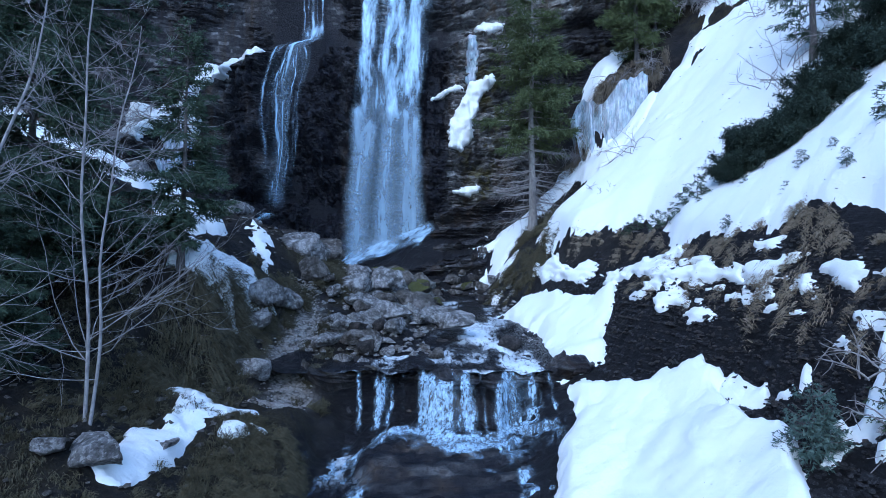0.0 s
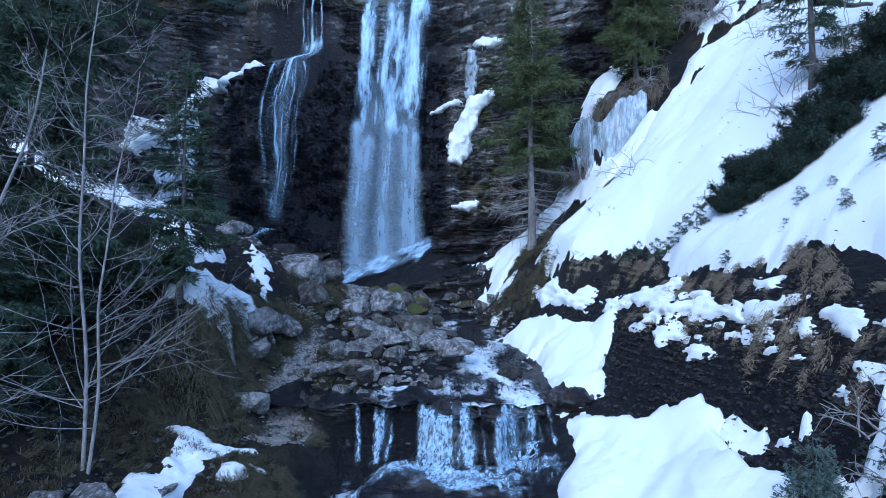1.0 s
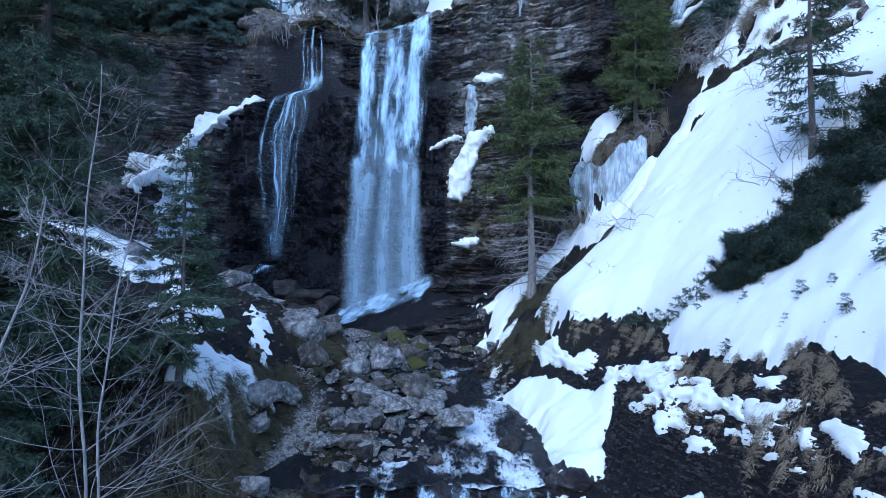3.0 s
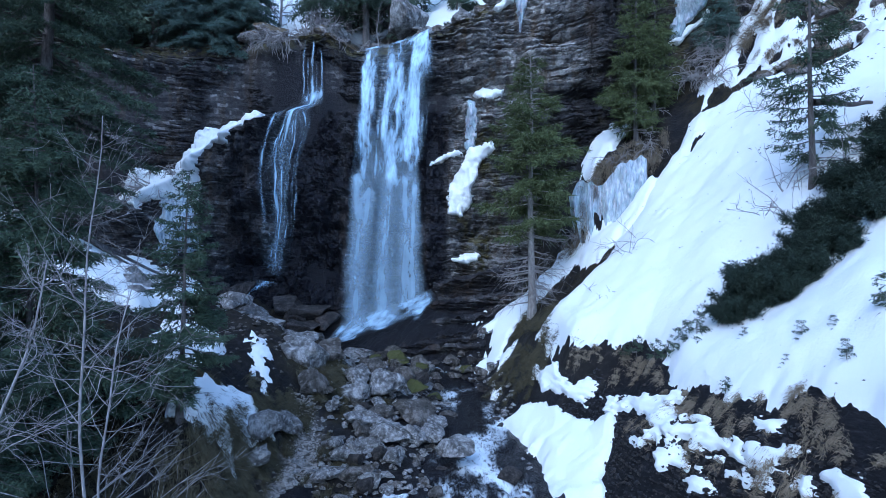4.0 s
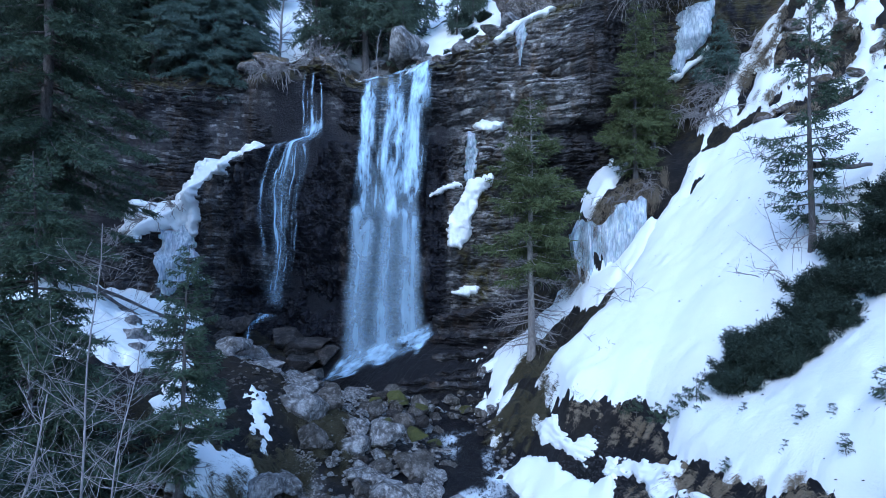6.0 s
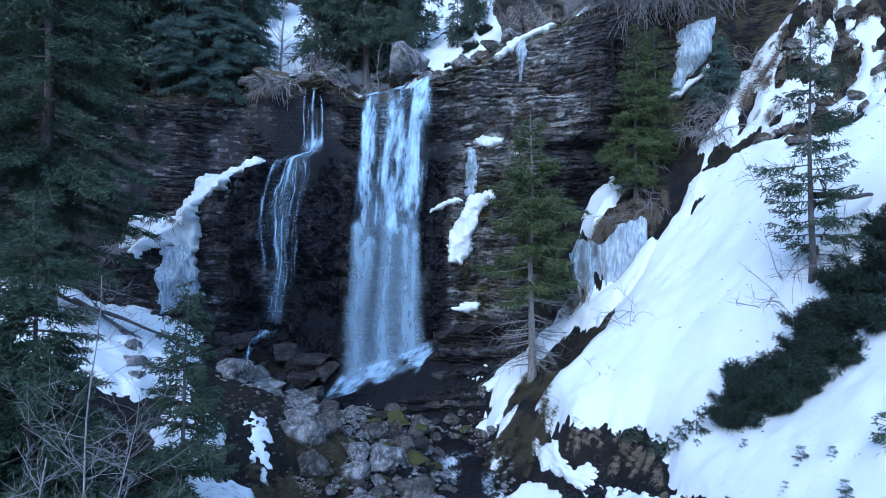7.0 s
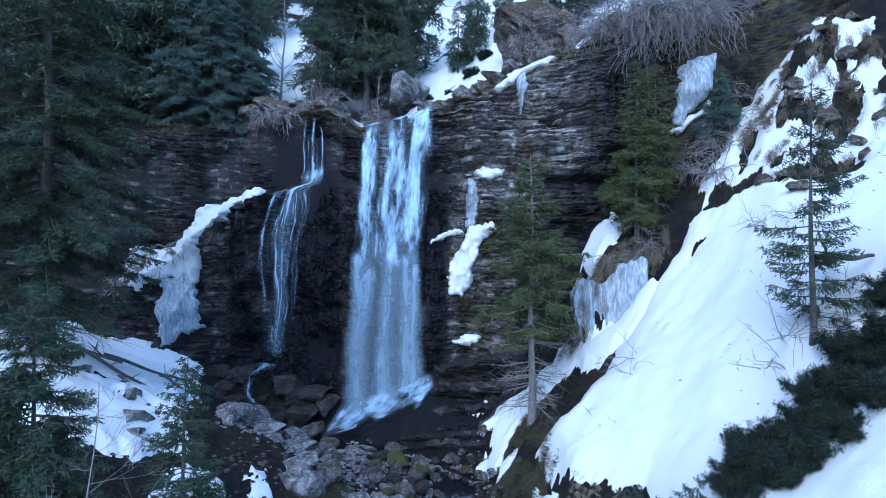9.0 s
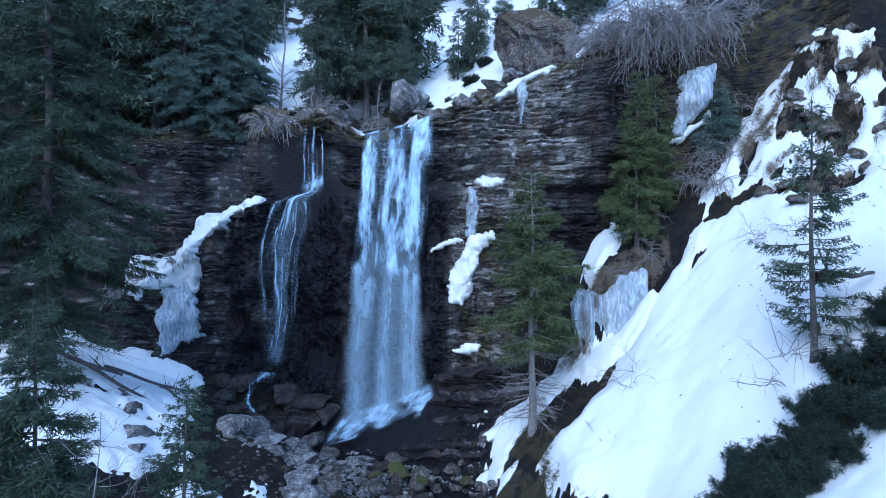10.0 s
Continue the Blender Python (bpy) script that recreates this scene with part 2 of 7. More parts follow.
# ---- shape of the ground ----
def hash2(i, j, seed):
    h = (i * 374761393 + j * 668265263 + seed * 974634777) & 0xFFFFFFFF
    h = ((h ^ (h >> 13)) * 1274126177) & 0xFFFFFFFF
    return ((h ^ (h >> 16)) & 0xFFFF) / 65535.0


def noise2(x, y, seed=0):
    """Smooth value noise from -1 to 1."""
    x, y = np.asarray(x, float), np.asarray(y, float)
    i, j = np.floor(x).astype(np.int64), np.floor(y).astype(np.int64)
    u, v = x - i, y - j
    u, v = u * u * (3 - 2 * u), v * v * (3 - 2 * v)
    a = hash2(i, j, seed) * (1 - u) + hash2(i + 1, j, seed) * u
    b = hash2(i, j + 1, seed) * (1 - u) + hash2(i + 1, j + 1, seed) * u
    return (a * (1 - v) + b * v) * 2 - 1


def fbm(x, y, octaves=4, seed=0, gain=0.5):
    total, amp, x, y = 0.0, 1.0, np.asarray(x, float), np.asarray(y, float)
    for k in range(octaves):
        total = total + amp * noise2(x * 2 ** k + 17.3 * k, y * 2 ** k - 9.1 * k, seed + k)
        amp *= gain
    return total


def smooth(a, b, x):
    s = np.clip((np.asarray(x, float) - a) / (b - a), 0, 1)
    return s * s * (3 - 2 * s)


SECTIONS = []


def section(y, *xz):
    """One cross-section of the gully: its place along the valley, then x, z pairs from the left slope to the right one."""
    SECTIONS.append((y, np.array(xz[0::2], float), np.array(xz[1::2], float)))


section(-60, -60, 10, -30, -4, -6, -12, 6, -12, 30, 6, 60, 24)
section(4, -40, 14, -20, 4, -12, 0, -8, -2.6, -5, -3.9, -2, -4.9, 2, -4.9, 4.5, -3.9, 6.5, -2.2, 8, 0, 10, 2.2, 14, 6, 22, 12, 40, 26)
section(10, -40, 16, -20, 4.8, -12, .8, -9, -1.2, -7, -2.2, -5.2, -3, -4, -3.9, -1, -4.55, 2, -4.4, 4, -3.6, 6, -1.9, 7, -.9, 7.6, .4, 8.3, 1.7, 10, 3.4, 13, 6, 18, 10, 25, 14.5, 40, 26)
section(13, -40, 17, -20, 6.2, -12, 2, -9, -.2, -7.5, -1.6, -6.3, -2.2, -4.6, -2.6, -3.6, -3.2, -3, -4.2, 0, -4.2, 2.5, -3.9, 4, -3.2, 5.5, -2.1, 6.7, -1.3, 7.2, .4, 8.2, 2.2, 9.6, 3.9, 13, 6.9, 18, 10.9, 25, 15, 40, 26)
section(15, -20, 7, -12, 3, -9, .9, -7.8, -.6, -6.8, -1.6, -5.5, -2.1, -3.8, -2.4, -3.2, -3.6, -2.5, -3.9, 2.2, -3.6, 3.2, -3, 4.2, -2.4, 5.2, -1.8, 5.9, -.8, 6.5, .4, 7.4, 1.9, 9, 3.5, 11, 5.4, 15, 9.1, 21, 13.8, 40, 27)
section(16.2, -20, 7.4, -12, 3.6, -9, 1.8, -7.2, .9, -6.4, .1, -5.9, -1.5, -4.8, -2.3, -3.2, -2.8, -2.4, -3.4, 2, -3.2, 2.8, -2.5, 4.2, -2, 5, -1.3, 5.5, -.2, 6.2, 1, 7.4, 2.2, 9, 3.6, 11, 5.3, 15, 9.4, 21, 14.3, 40, 27)
section(16.8, -20, 7.6, -12, 3.8, -9, 2.1, -7.2, 1.1, -6.5, .4, -6, -1.1, -4.9, -2.15, -3.4, -2.3, -2.8, -3.2, 2.2, -3.15, 2.9, -2.3, 4.4, -1.7, 5.05, -1, 5.6, .2, 7.4, 2.4, 9, 3.6, 11, 5.3, 15, 9.5, 21, 14.5, 40, 27)
section(17.2, -20, 7.7, -12, 4, -9, 2.3, -7.2, 1.3, -6.5, .7, -6.1, -.8, -5, -2.1, -3.2, -2.2, -2.2, -2.1, 0, -2.15, 2, -2.2, 3.2, -2, 4.5, -1.5, 5.1, -.8, 5.7, .6, 7.4, 2.5, 9, 3.6, 11, 5.3, 15, 9.7, 21, 14.6, 40, 27)
section(18.5, -20, 8, -12, 4.4, -9, 2.8, -7.4, 1.6, -6.4, .5, -5.8, -.9, -4.6, -2, -3, -1.85, 0, -1.8, 2.5, -1.85, 3.6, -1.6, 4.8, -.9, 5.6, .3, 6.6, 1.9, 7.6, 2.9, 9, 3.9, 11, 5.8, 15, 10.2, 21, 15, 40, 27)
section(20.5, -20, 8.3, -12, 4.7, -9, 3.1, -7.4, 1.9, -6.3, 1, -5.6, -.3, -4.6, -1.2, -3, -1.1, -1, -1.3, 1.5, -1.5, 3.2, -1.35, 4.2, -.6, 5.2, .15, 6, 1.2, 6.8, 2.2, 9, 4.6, 11, 6.5, 15, 10.9, 21, 15.6, 40, 28)
section(23, -20, 8.3, -14, 5.5, -10, 3.6, -7.4, 2.5, -6.4, 2, -5.2, .9, -4.3, .1, -3, -.6, -1, -1.15, 1.6, -1.25, 2.8, -1, 3.6, -.2, 4.4, 1, 5, 2.6, 6.5, 3.5, 9, 5.4, 11, 7.3, 15, 11.7, 21, 16.5, 40, 29)
section(26, -20, 7.6, -16, 6, -12, 4, -9, 3, -7.2, 2.4, -5.8, 1.7, -4.4, .4, -3, -.5, -1, -1, 1.4, -1.1, 2.4, -.5, 3.2, .7, 4, 1.8, 5, 3.3, 7, 4.9, 9, 6.3, 11, 8, 15, 12.5, 21, 17.7, 40, 31)
section(28.5, -20, 6.8, -16, 5.3, -12, 3.6, -9, 2.3, -7, 1.3, -5, .3, -3, -.5, -1, -.9, 1, -.95, 2, -.4, 3, .9, 4.2, 2.6, 5.5, 3.6, 7.5, 5.3, 9, 6.9, 11, 9.2, 13, 11.3, 16, 14.5, 21, 19.8, 40, 34)
section(30.3, -20, 6, -16, 4.7, -12, 3.2, -9, 1.8, -7, .8, -5, .1, -3, -.5, 0, -.8, 1, -.3, 2.5, .8, 4.3, 2.9, 5.5, 3.9, 6.7, 5.3, 7.6, 6, 8.8, 6.8, 9.8, 8.5, 11, 10.2, 13, 12.5, 15.5, 15, 18, 18.9, 21, 22, 40, 36)
section(31.4, -20, 5.5, -12, 2.8, -9, 1.3, -6, .25, -3, -.1, -.5, -.1, 1, .6, 2, 1.6, 4, 3, 6, 5, 7, 6.3, 7.6, 9, 8.6, 10.6, 10, 11.4, 12, 12.8, 15, 15.5, 17, 18, 20, 23, 40, 37)
section(33, -20, 5.1, -16, 3.9, -12, 2.5, -9, 1.1, -7, .1, -5, -.5, -3, -.4, -2.2, .1, 0, .8, 2, 1.7, 4, 3.1, 6, 5.3, 7, 7.2, 8, 10, 9, 11.8, 11, 13, 13, 14.8, 16, 17.6, 20, 23.2, 40, 37.5)
section(34.3, -20, 4.8, -16, 3.6, -12, 2.3, -9, 1, -7.2, .1, -6.2, -.2, -5, .25, -3, 1.2, -1.5, 1.8, 0, 1.9, 2, 2.3, 4, 3.2, 6, 5.6, 7, 8, 8, 11, 9, 12.5, 11, 14, 13, 15.6, 16, 18.8, 20, 23.5, 40, 38)
section(35.4, -20, 5, -15, 3.3, -11, 1.8, -8.5, .5, -6.8, .1, -4.6, .9, -3.2, 1.6, -1.5, 2.5, 0, 2.7, 2, 2.9, 4, 3.6, 6, 6, 7, 9, 8, 11.5, 10, 13.2, 16, 19, 20, 24, 40, 38)
section(37, -26, 7, -20, 5.6, -15, 3.7, -11, 2.2, -8, 1.4, -5.5, 1.5, -3.5, 2.5, -1, 3.6, 0, 3.7, 2, 3.8, 4, 4.4, 6, 6.5, 8, 12, 10, 13.5, 16, 19, 20, 24, 40, 38)
CLIFF_X = (-80, -40, -26, -20, -14, -8, -2.5, 2, 6.3, 8, 9.4, 12, 15, 18, 22, 40, 80)
CLIFF_Y = (30, 34, 37.5, 39.3, 41.2, 39.6, 39.8, 39.2, 37.4, 36.2, 35.6, 34.7, 34, 33.3, 33, 36, 40)
RIM_X = (-80, -40, -26, -20, -14, -8, -5.8, -.5, .6, 2, 4, 7, 10, 14, 18, 22, 40, 80)
RIM_Z = (34, 24, 19.5, 19.4, 20.4, 20.6, 19.4, 20.35, 20.8, 21.2, 22.2, 23, 23.8, 24.2, 25, 27, 38, 60)


def cliff_y(x):
    return np.interp(x, CLIFF_X, CLIFF_Y)


def rim_z(x):
    return np.interp(x, RIM_X, RIM_Z)


def ground(x, y, detail=True):
    """Height of the ground at x, y (arrays)."""
    x, y = np.broadcast_arrays(np.asarray(x, float), np.asarray(y, float))
    ys = np.array([s[0] for s in SECTIONS])
    levels = np.array([np.interp(x, s[1], s[2]) + np.where(x < s[1][0], (s[1][0] - x) * 0.6, 0) + np.where(x > s[1][-1], (x - s[1][-1]) * 0.6, 0) for s in SECTIONS])
    k = np.clip(np.searchsorted(ys, y) - 1, 0, len(ys) - 2)
    f = np.clip((y - ys[k]) / (ys[k + 1] - ys[k]), 0, 1)
    low = np.take_along_axis(levels, k[None], 0)[0] * (1 - f) + np.take_along_axis(levels, k[None] + 1, 0)[0] * f
    far = np.hypot(x, y)
    back = y - cliff_y(x)
    hill = rim_z(x) + np.where(back > 0, 0.25 * np.minimum(back, 3) + 0.62 * np.maximum(back - 3, 0), 0)
    hill = np.minimum(hill, 60 + 0.25 * hill)
    if detail:
        near = np.clip(40 / np.maximum(far, 1), 0.3, 1)
        rough = smooth(-6.5, -5, x) * smooth(6.5, 5, x)
        low = low + 0.28 * fbm(x * 0.45, y * 0.45, 4, 11) * (1 - 0.5 * rough) + (0.10 * fbm(x * 1.9, y * 1.9, 4, 23, 0.6)) * (1 + 0.6 * smooth(-4, -6, x))
        low = low + 0.5 * smooth(-0.2, -1.3, x) * smooth(-6, -4.2, x) * smooth(17.6, 18.8, y) * smooth(32.5, 30.5, y)
        low = low - 0.28 * smooth(-0.3, 0.4, x) * smooth(2.9, 2.1, x) * smooth(17.4, 18.5, y) * smooth(32, 30, y)
        bed = 0.26 + 0.1 * noise2(x * 0.2, y * 0.2, 41)
        step = low / bed + 0.35 * fbm(x * 0.5, y * 0.5, 3, 43)
        f = step - np.floor(step)
        low = low + bed * (smooth(0.55, 1.0, f) - f) * (0.35 * (1 - 0.9 * smooth(6.6, 7.6, x)) + 0.45 * smooth(4.0, 5.0, x) * smooth(7.4, 6.4, x) + 0.4 * smooth(14, 16, y) * smooth(18, 17, y) * rough + 0.6 * smooth(-4, -2.5, x) * smooth(7, 5.5, x) * smooth(31, 33, y)) * smooth(46, 40, far)
        low = low + 0.16 * fbm(x * 1.3, y * 1.3, 4, 29, 0.6) * smooth(7, 9, x) * smooth(24, 28, y)
        hill = hill + (1.1 * fbm(x * 0.16, y * 0.16, 4, 31) + 0.15 * fbm(x * 0.9, y * 0.9, 3, 37)) * smooth(0.5, 5, back)
    s = smooth(0.0, 0.7, back)
    return low * (1 - s) + np.maximum(hill, low) * s


# ---- mesh helpers ----
def mesh_of(name, verts, faces, mat, shade_smooth=True, **attrs):
    me = bpy.data.meshes.new(name)
    me.from_pydata([tuple(v) for v in np.asarray(verts, float).tolist()], [], [tuple(f) for f in (faces.tolist() if hasattr(faces, "tolist") else faces)])
    me.polygons.foreach_set("use_smooth", np.full(len(me.polygons), shade_smooth))
    for key, values in attrs.items():
        me.attributes.new(key, "FLOAT", "POINT").data.foreach_set("value", np.asarray(values, np.float32).ravel())
    me.materials.append(mat)
    me.update()
    return me


def part(name, me, parent, label=""):
    ob = new(name, me)
    ob.parent = parent
    return tagged(ob, label) if label else ob


def grid_faces(nu, nv, keep=None):
    """Quads of a grid of nu x nv points, index = i * nv + j."""
    i, j = np.meshgrid(np.arange(nu - 1), np.arange(nv - 1), indexing="ij")
    a = (i * nv + j).ravel()
    f = np.stack([a, a + nv, a + nv + 1, a + 1], 1)
    if keep is not None:
        ok = keep.ravel()
        f = f[ok[f].any(1)]
    return f


def compact(verts, faces, attrs):
    used = np.unique(faces)
    where = np.zeros(len(verts), int)
    where[used] = np.arange(len(used))
    return verts[used], where[faces], {k: np.asarray(v).ravel()[used] for k, v in attrs.items()}


def spread(a, b, step, far, grow=1.25):
    """Grid lines: even from a to b, then wider and wider out to far on both sides."""
    mid = list(np.arange(a, b, step))
    lo, hi, d = [], [], step
    while mid[0] - sum(lo) > -far:
        d *= grow
        lo.append(d)
    d = step
    while mid[-1] + sum(hi) < far:
        d *= grow
        hi.append(d)
    return np.array(list(mid[0] - np.cumsum(lo))[::-1] + mid + list(mid[-1] + np.cumsum(hi)))


# ---- ground ----
gx, gy = spread(-23, 22.5, 0.19, 2500), spread(5, 44, 0.18, 2500)
X, Y = np.meshgrid(gx, gy, indexing="ij")
Z = ground(X, Y)
slope_n = np.hypot(np.gradient(Z, gx, axis=0), np.gradient(Z, gy, axis=1))
in_bed = np.maximum(smooth(-4, -2.5, X), smooth(-9.5, -8.2, X) * smooth(30.5, 32, Y)) * smooth(5, 3, X) * smooth(38, 36, Y)
path_x = np.interp(Y, (14.6, 15.3, 16.3, 18, 20, 21, 23), (-4.7, -4.6, -4.3, -4.8, -4.6, -4.9, -5.4))
shale = smooth(4.2, 5, X) * smooth(9.5, 8.6, X) * smooth(22, 20, Y) * smooth(4.2, 3.0, Z) + in_bed + smooth(6, 7, X) * smooth(29, 30.5, Y) * 0.25
on_path = smooth(1.0, 0.5, np.abs(X - path_x)) * smooth(14.8, 16, Y) * smooth(23, 21, Y)
grass = (1 - on_path) * smooth(0.35, 0.7, fbm(X * 0.35, Y * 0.35, 3, 51) * 0.5 + 0.55) * (1 - in_bed) * (1 - smooth(1.6, 2.6, slope_n) * 0.5) * (1 - 0.97 * smooth(3.2, 4.4, X) * smooth(27, 24.5, Y))
grass = np.maximum(grass, smooth(-5.6, -5.0, X) * smooth(-3.0, -3.5, X) * smooth(9.5, 10.5, Y) * smooth(15, 14, Y))
gravel = smooth(0.8, 0.25, np.abs(X - path_x) + 0.25 * fbm(X * 2, Y * 2, 3, 53)) * smooth(15.2, 16.2, Y) * smooth(22, 20, Y)
upland = smooth(4, 9, Y - cliff_y(X)) + smooth(30, 45, np.abs(X))
ground_ob = new("ground", mesh_of("ground", np.stack([X, Y, Z], -1).reshape(-1, 3), grid_faces(len(gx), len(gy)), GROUND, True, shale=np.clip(shale, 0, 1), grass=np.clip(grass, 0, 1), gravel=np.clip(gravel, 0, 1), upland=np.clip(upland, 0, 1), wood=smooth(64, 56, Y) * smooth(-7, -9, X) * (1 - smooth(-16, -14, X) * smooth(-10, -11.5, X) * smooth(45, 47, Y)), wet=np.clip(in_bed, 0, 1)))
tagged(ground_ob, "dark shale and brown earth gully floor with dry grass", "ground", kind="structure")


# ---- cliff ----
def strata(x, z, seed, thick=(0.045, 0.27), tones=False):
    """How far beds of rock stand out: uneven beds, broken into blocks along their length, with recessed joints."""
    rng = np.random.RandomState(seed)
    edges = np.cumsum(thick[0] + (thick[1] - thick[0]) * rng.uniform(0, 1, 420) ** 1.6) - 4
    offs = rng.uniform(-0.16, 0.2, 421)
    zz = z + 0.03 * x + 0.45 * fbm(x * 0.12, z * 0.08, 3, seed) + 0.10 * fbm(x * 0.8, z * 0.5, 3, seed + 4) + 0.035 * fbm(x * 2.7, z * 1.5, 2, seed + 5)
    k = np.searchsorted(edges, zz)
    lo, hi = edges[np.clip(k - 1, 0, 419)], edges[np.clip(k, 0, 419)]
    f = np.clip((zz - lo) / np.maximum(hi - lo, 1e-3), 0, 1)
    kk = k.astype(np.int64)
    width = 0.16 + 0.7 * hash2(kk, 3, seed)
    block = np.floor(x / width + 7 * hash2(kk, 9, seed)).astype(np.int64)
    one = hash2(block, kk, seed)
    out = offs[np.clip(k, 0, 420)] * (0.6 + 0.6 * noise2(x * 0.3, k * 3.7, seed + 2)) + 0.26 * (one - 0.5)
    out = out * (0.7 + 0.5 * noise2(x * 0.5, z * 0.7, seed + 12)) - 0.17 * np.clip(hi - lo, 0.08, 0.2) / 0.2 * np.clip(0.55 + 0.8 * noise2(x * 0.6 + kk * 5.3, z * 0.4, seed + 17), 0, 1) * (1 - smooth(0.08, 0.42, f)) + 0.03 * fbm(x * 3.1, z * 3.7, 2, seed + 15)
    if tones:
        pale = hash2(block, kk, seed + 7)
        return np.clip(0.42 + 0.32 * (hash2(kk, 21, seed) - 0.5) + 0.34 * (pale - 0.5) + 0.34 * (pale > 0.9), 0, 1)
    return out


def ledge_z(x):
    """Height of the sloping ledge that crosses the wall beside the fall."""
    return np.interp(x, (-26, -20, -17.3, -14.5, -11.5, -8, -6, 0, 3, 8, 20), (7, 9.3, 11.2, 14.1, 15.3, 15.6, 15.2, 15.4, 16.2, 14.5, 14))


def cliff_out(x, z):
    lz = ledge_z(x)
    below = smooth(lz + 0.15, lz - 0.25, z)
    left = smooth(-11, -13, x)
    right = smooth(-0.2, 1.2, x) * smooth(10, 8, x)
    out = below * (0.55 + 1.1 * left) - (0.35 + 0.55 * right * (0.6 + 0.6 * noise2(x * 0.7, 0 * x, 57))) * np.exp(-((z - lz - 0.5) / 0.45) ** 2) * (1 - left)
    out = out + 1.1 * smooth(lz + 0.6, lz + 3.0, z) * smooth(0, 3, x) * smooth(11, 9, x)
    out = out - 0.9 * np.exp(-((x - 7.0) / 0.9) ** 2 - ((z - 18.7 + 0.15 * (x - 7)) / 0.3) ** 2)
    out = out + 0.3 * fbm(x * 1.1, z * 0.9, 3, 59) * smooth(-9.4, -8.8, x) * smooth(-5.8, -6.4, x) * below
    out = out + 1.7 * np.exp(-np.maximum(z, 0) / 1.9) * smooth(3, 0, x) + 0.5 * smooth(11.2, 10.0, z) * smooth(-7.5, -6, x) * smooth(1.5, 0, x)
    out = out + 0.95 * fbm(x * 0.22, z * 0.2, 3, 61) + (0.2 + 0.24 * below) * fbm(x * 0.9, z * 0.7, 5, 67, 0.6)
    out = out + 1.7 * (0.2 + 0.8 * smooth(14, 11, x)) * strata(x, z, 8, (0.7, 3.2)) * (0.6 + 0.4 * noise2(x * 0.2, z * 0.15, 69))
    beds = strata(x, z, 5) * (1 - 0.5 * right) + 1.5 * right * strata(x, z, 6, (0.05, 0.26))
    wall = beds * (1 - 0.72 * smooth(-16.5, -14.5, x) * smooth(1.0, -0.5, x) * below) * (0.35 + 0.65 * smooth(14, 11, x)) * (0.95 + 0.35 * noise2(x * 0.25, z * 0.3, 63))
    return np.maximum(out + wall + 0.35, 0.25) - 0.5 * smooth(-0.9, 0.0, z - rim_z(x))


cx = np.concatenate([np.arange(-34, -22, 0.3), np.arange(-22, 17, 0.11), np.arange(17, 23, 0.3)])
cv = np.linspace(0, 1, 600)
CX, CV = np.meshgrid(cx, cv, indexing="ij")
foot = np.full(cx.shape, -2.0)
CZ = foot[:, None] + CV * (rim_z(cx) + 0.25 - foot)[:, None]
CY = cliff_y(CX) - cliff_out(CX, CZ)
CY = np.where(CV > 0.995, cliff_y(CX) + 1.2, CY)
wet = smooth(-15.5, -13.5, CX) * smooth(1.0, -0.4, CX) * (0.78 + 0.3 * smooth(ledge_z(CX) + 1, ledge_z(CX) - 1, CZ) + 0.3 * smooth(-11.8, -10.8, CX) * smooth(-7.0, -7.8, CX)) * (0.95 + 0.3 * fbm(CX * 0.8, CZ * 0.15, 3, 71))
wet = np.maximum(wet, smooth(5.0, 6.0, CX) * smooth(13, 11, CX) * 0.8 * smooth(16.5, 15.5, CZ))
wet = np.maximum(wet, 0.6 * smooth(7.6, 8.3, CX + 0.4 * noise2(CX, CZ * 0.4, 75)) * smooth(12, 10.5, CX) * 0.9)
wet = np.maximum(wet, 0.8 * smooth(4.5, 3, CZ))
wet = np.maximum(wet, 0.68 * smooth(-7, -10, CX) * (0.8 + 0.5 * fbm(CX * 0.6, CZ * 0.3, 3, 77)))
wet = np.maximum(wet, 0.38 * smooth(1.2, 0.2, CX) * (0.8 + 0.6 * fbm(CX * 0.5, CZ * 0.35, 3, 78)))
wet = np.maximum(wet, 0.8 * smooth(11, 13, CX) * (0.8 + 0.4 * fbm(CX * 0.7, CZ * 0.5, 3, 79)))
moss = 0.55 * smooth(11.5, 13.5, CX) + smooth(0.1, 0.5, fbm(CX * 0.4, CZ * 0.4, 3, 73)) * smooth(0, 2.5, CX) * smooth(10, 8, CX) * smooth(16.5, 15, CZ) + smooth(1.2, 0, rim_z(CX) - CZ) * 0.8
right_side, corner = smooth(-0.2, 2.2, CX), smooth(7.5, 10, CX)
tone = (1 - right_side) * strata(CX, CZ, 5, tones=True) + right_side * np.clip(strata(CX, CZ, 6, (0.05, 0.26), tones=True) + 0.24, 0, 1)
tone = 0.4 * corner + (1 - corner) * tone
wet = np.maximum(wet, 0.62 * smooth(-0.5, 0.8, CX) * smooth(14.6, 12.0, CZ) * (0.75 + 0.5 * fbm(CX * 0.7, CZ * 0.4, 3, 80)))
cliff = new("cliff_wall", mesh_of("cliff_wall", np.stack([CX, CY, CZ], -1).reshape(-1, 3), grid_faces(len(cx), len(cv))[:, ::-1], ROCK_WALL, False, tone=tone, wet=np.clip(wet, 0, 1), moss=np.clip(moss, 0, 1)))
tagged(cliff, "dark wet cliff of thin limestone beds behind the waterfall", "cliff", kind="structure")


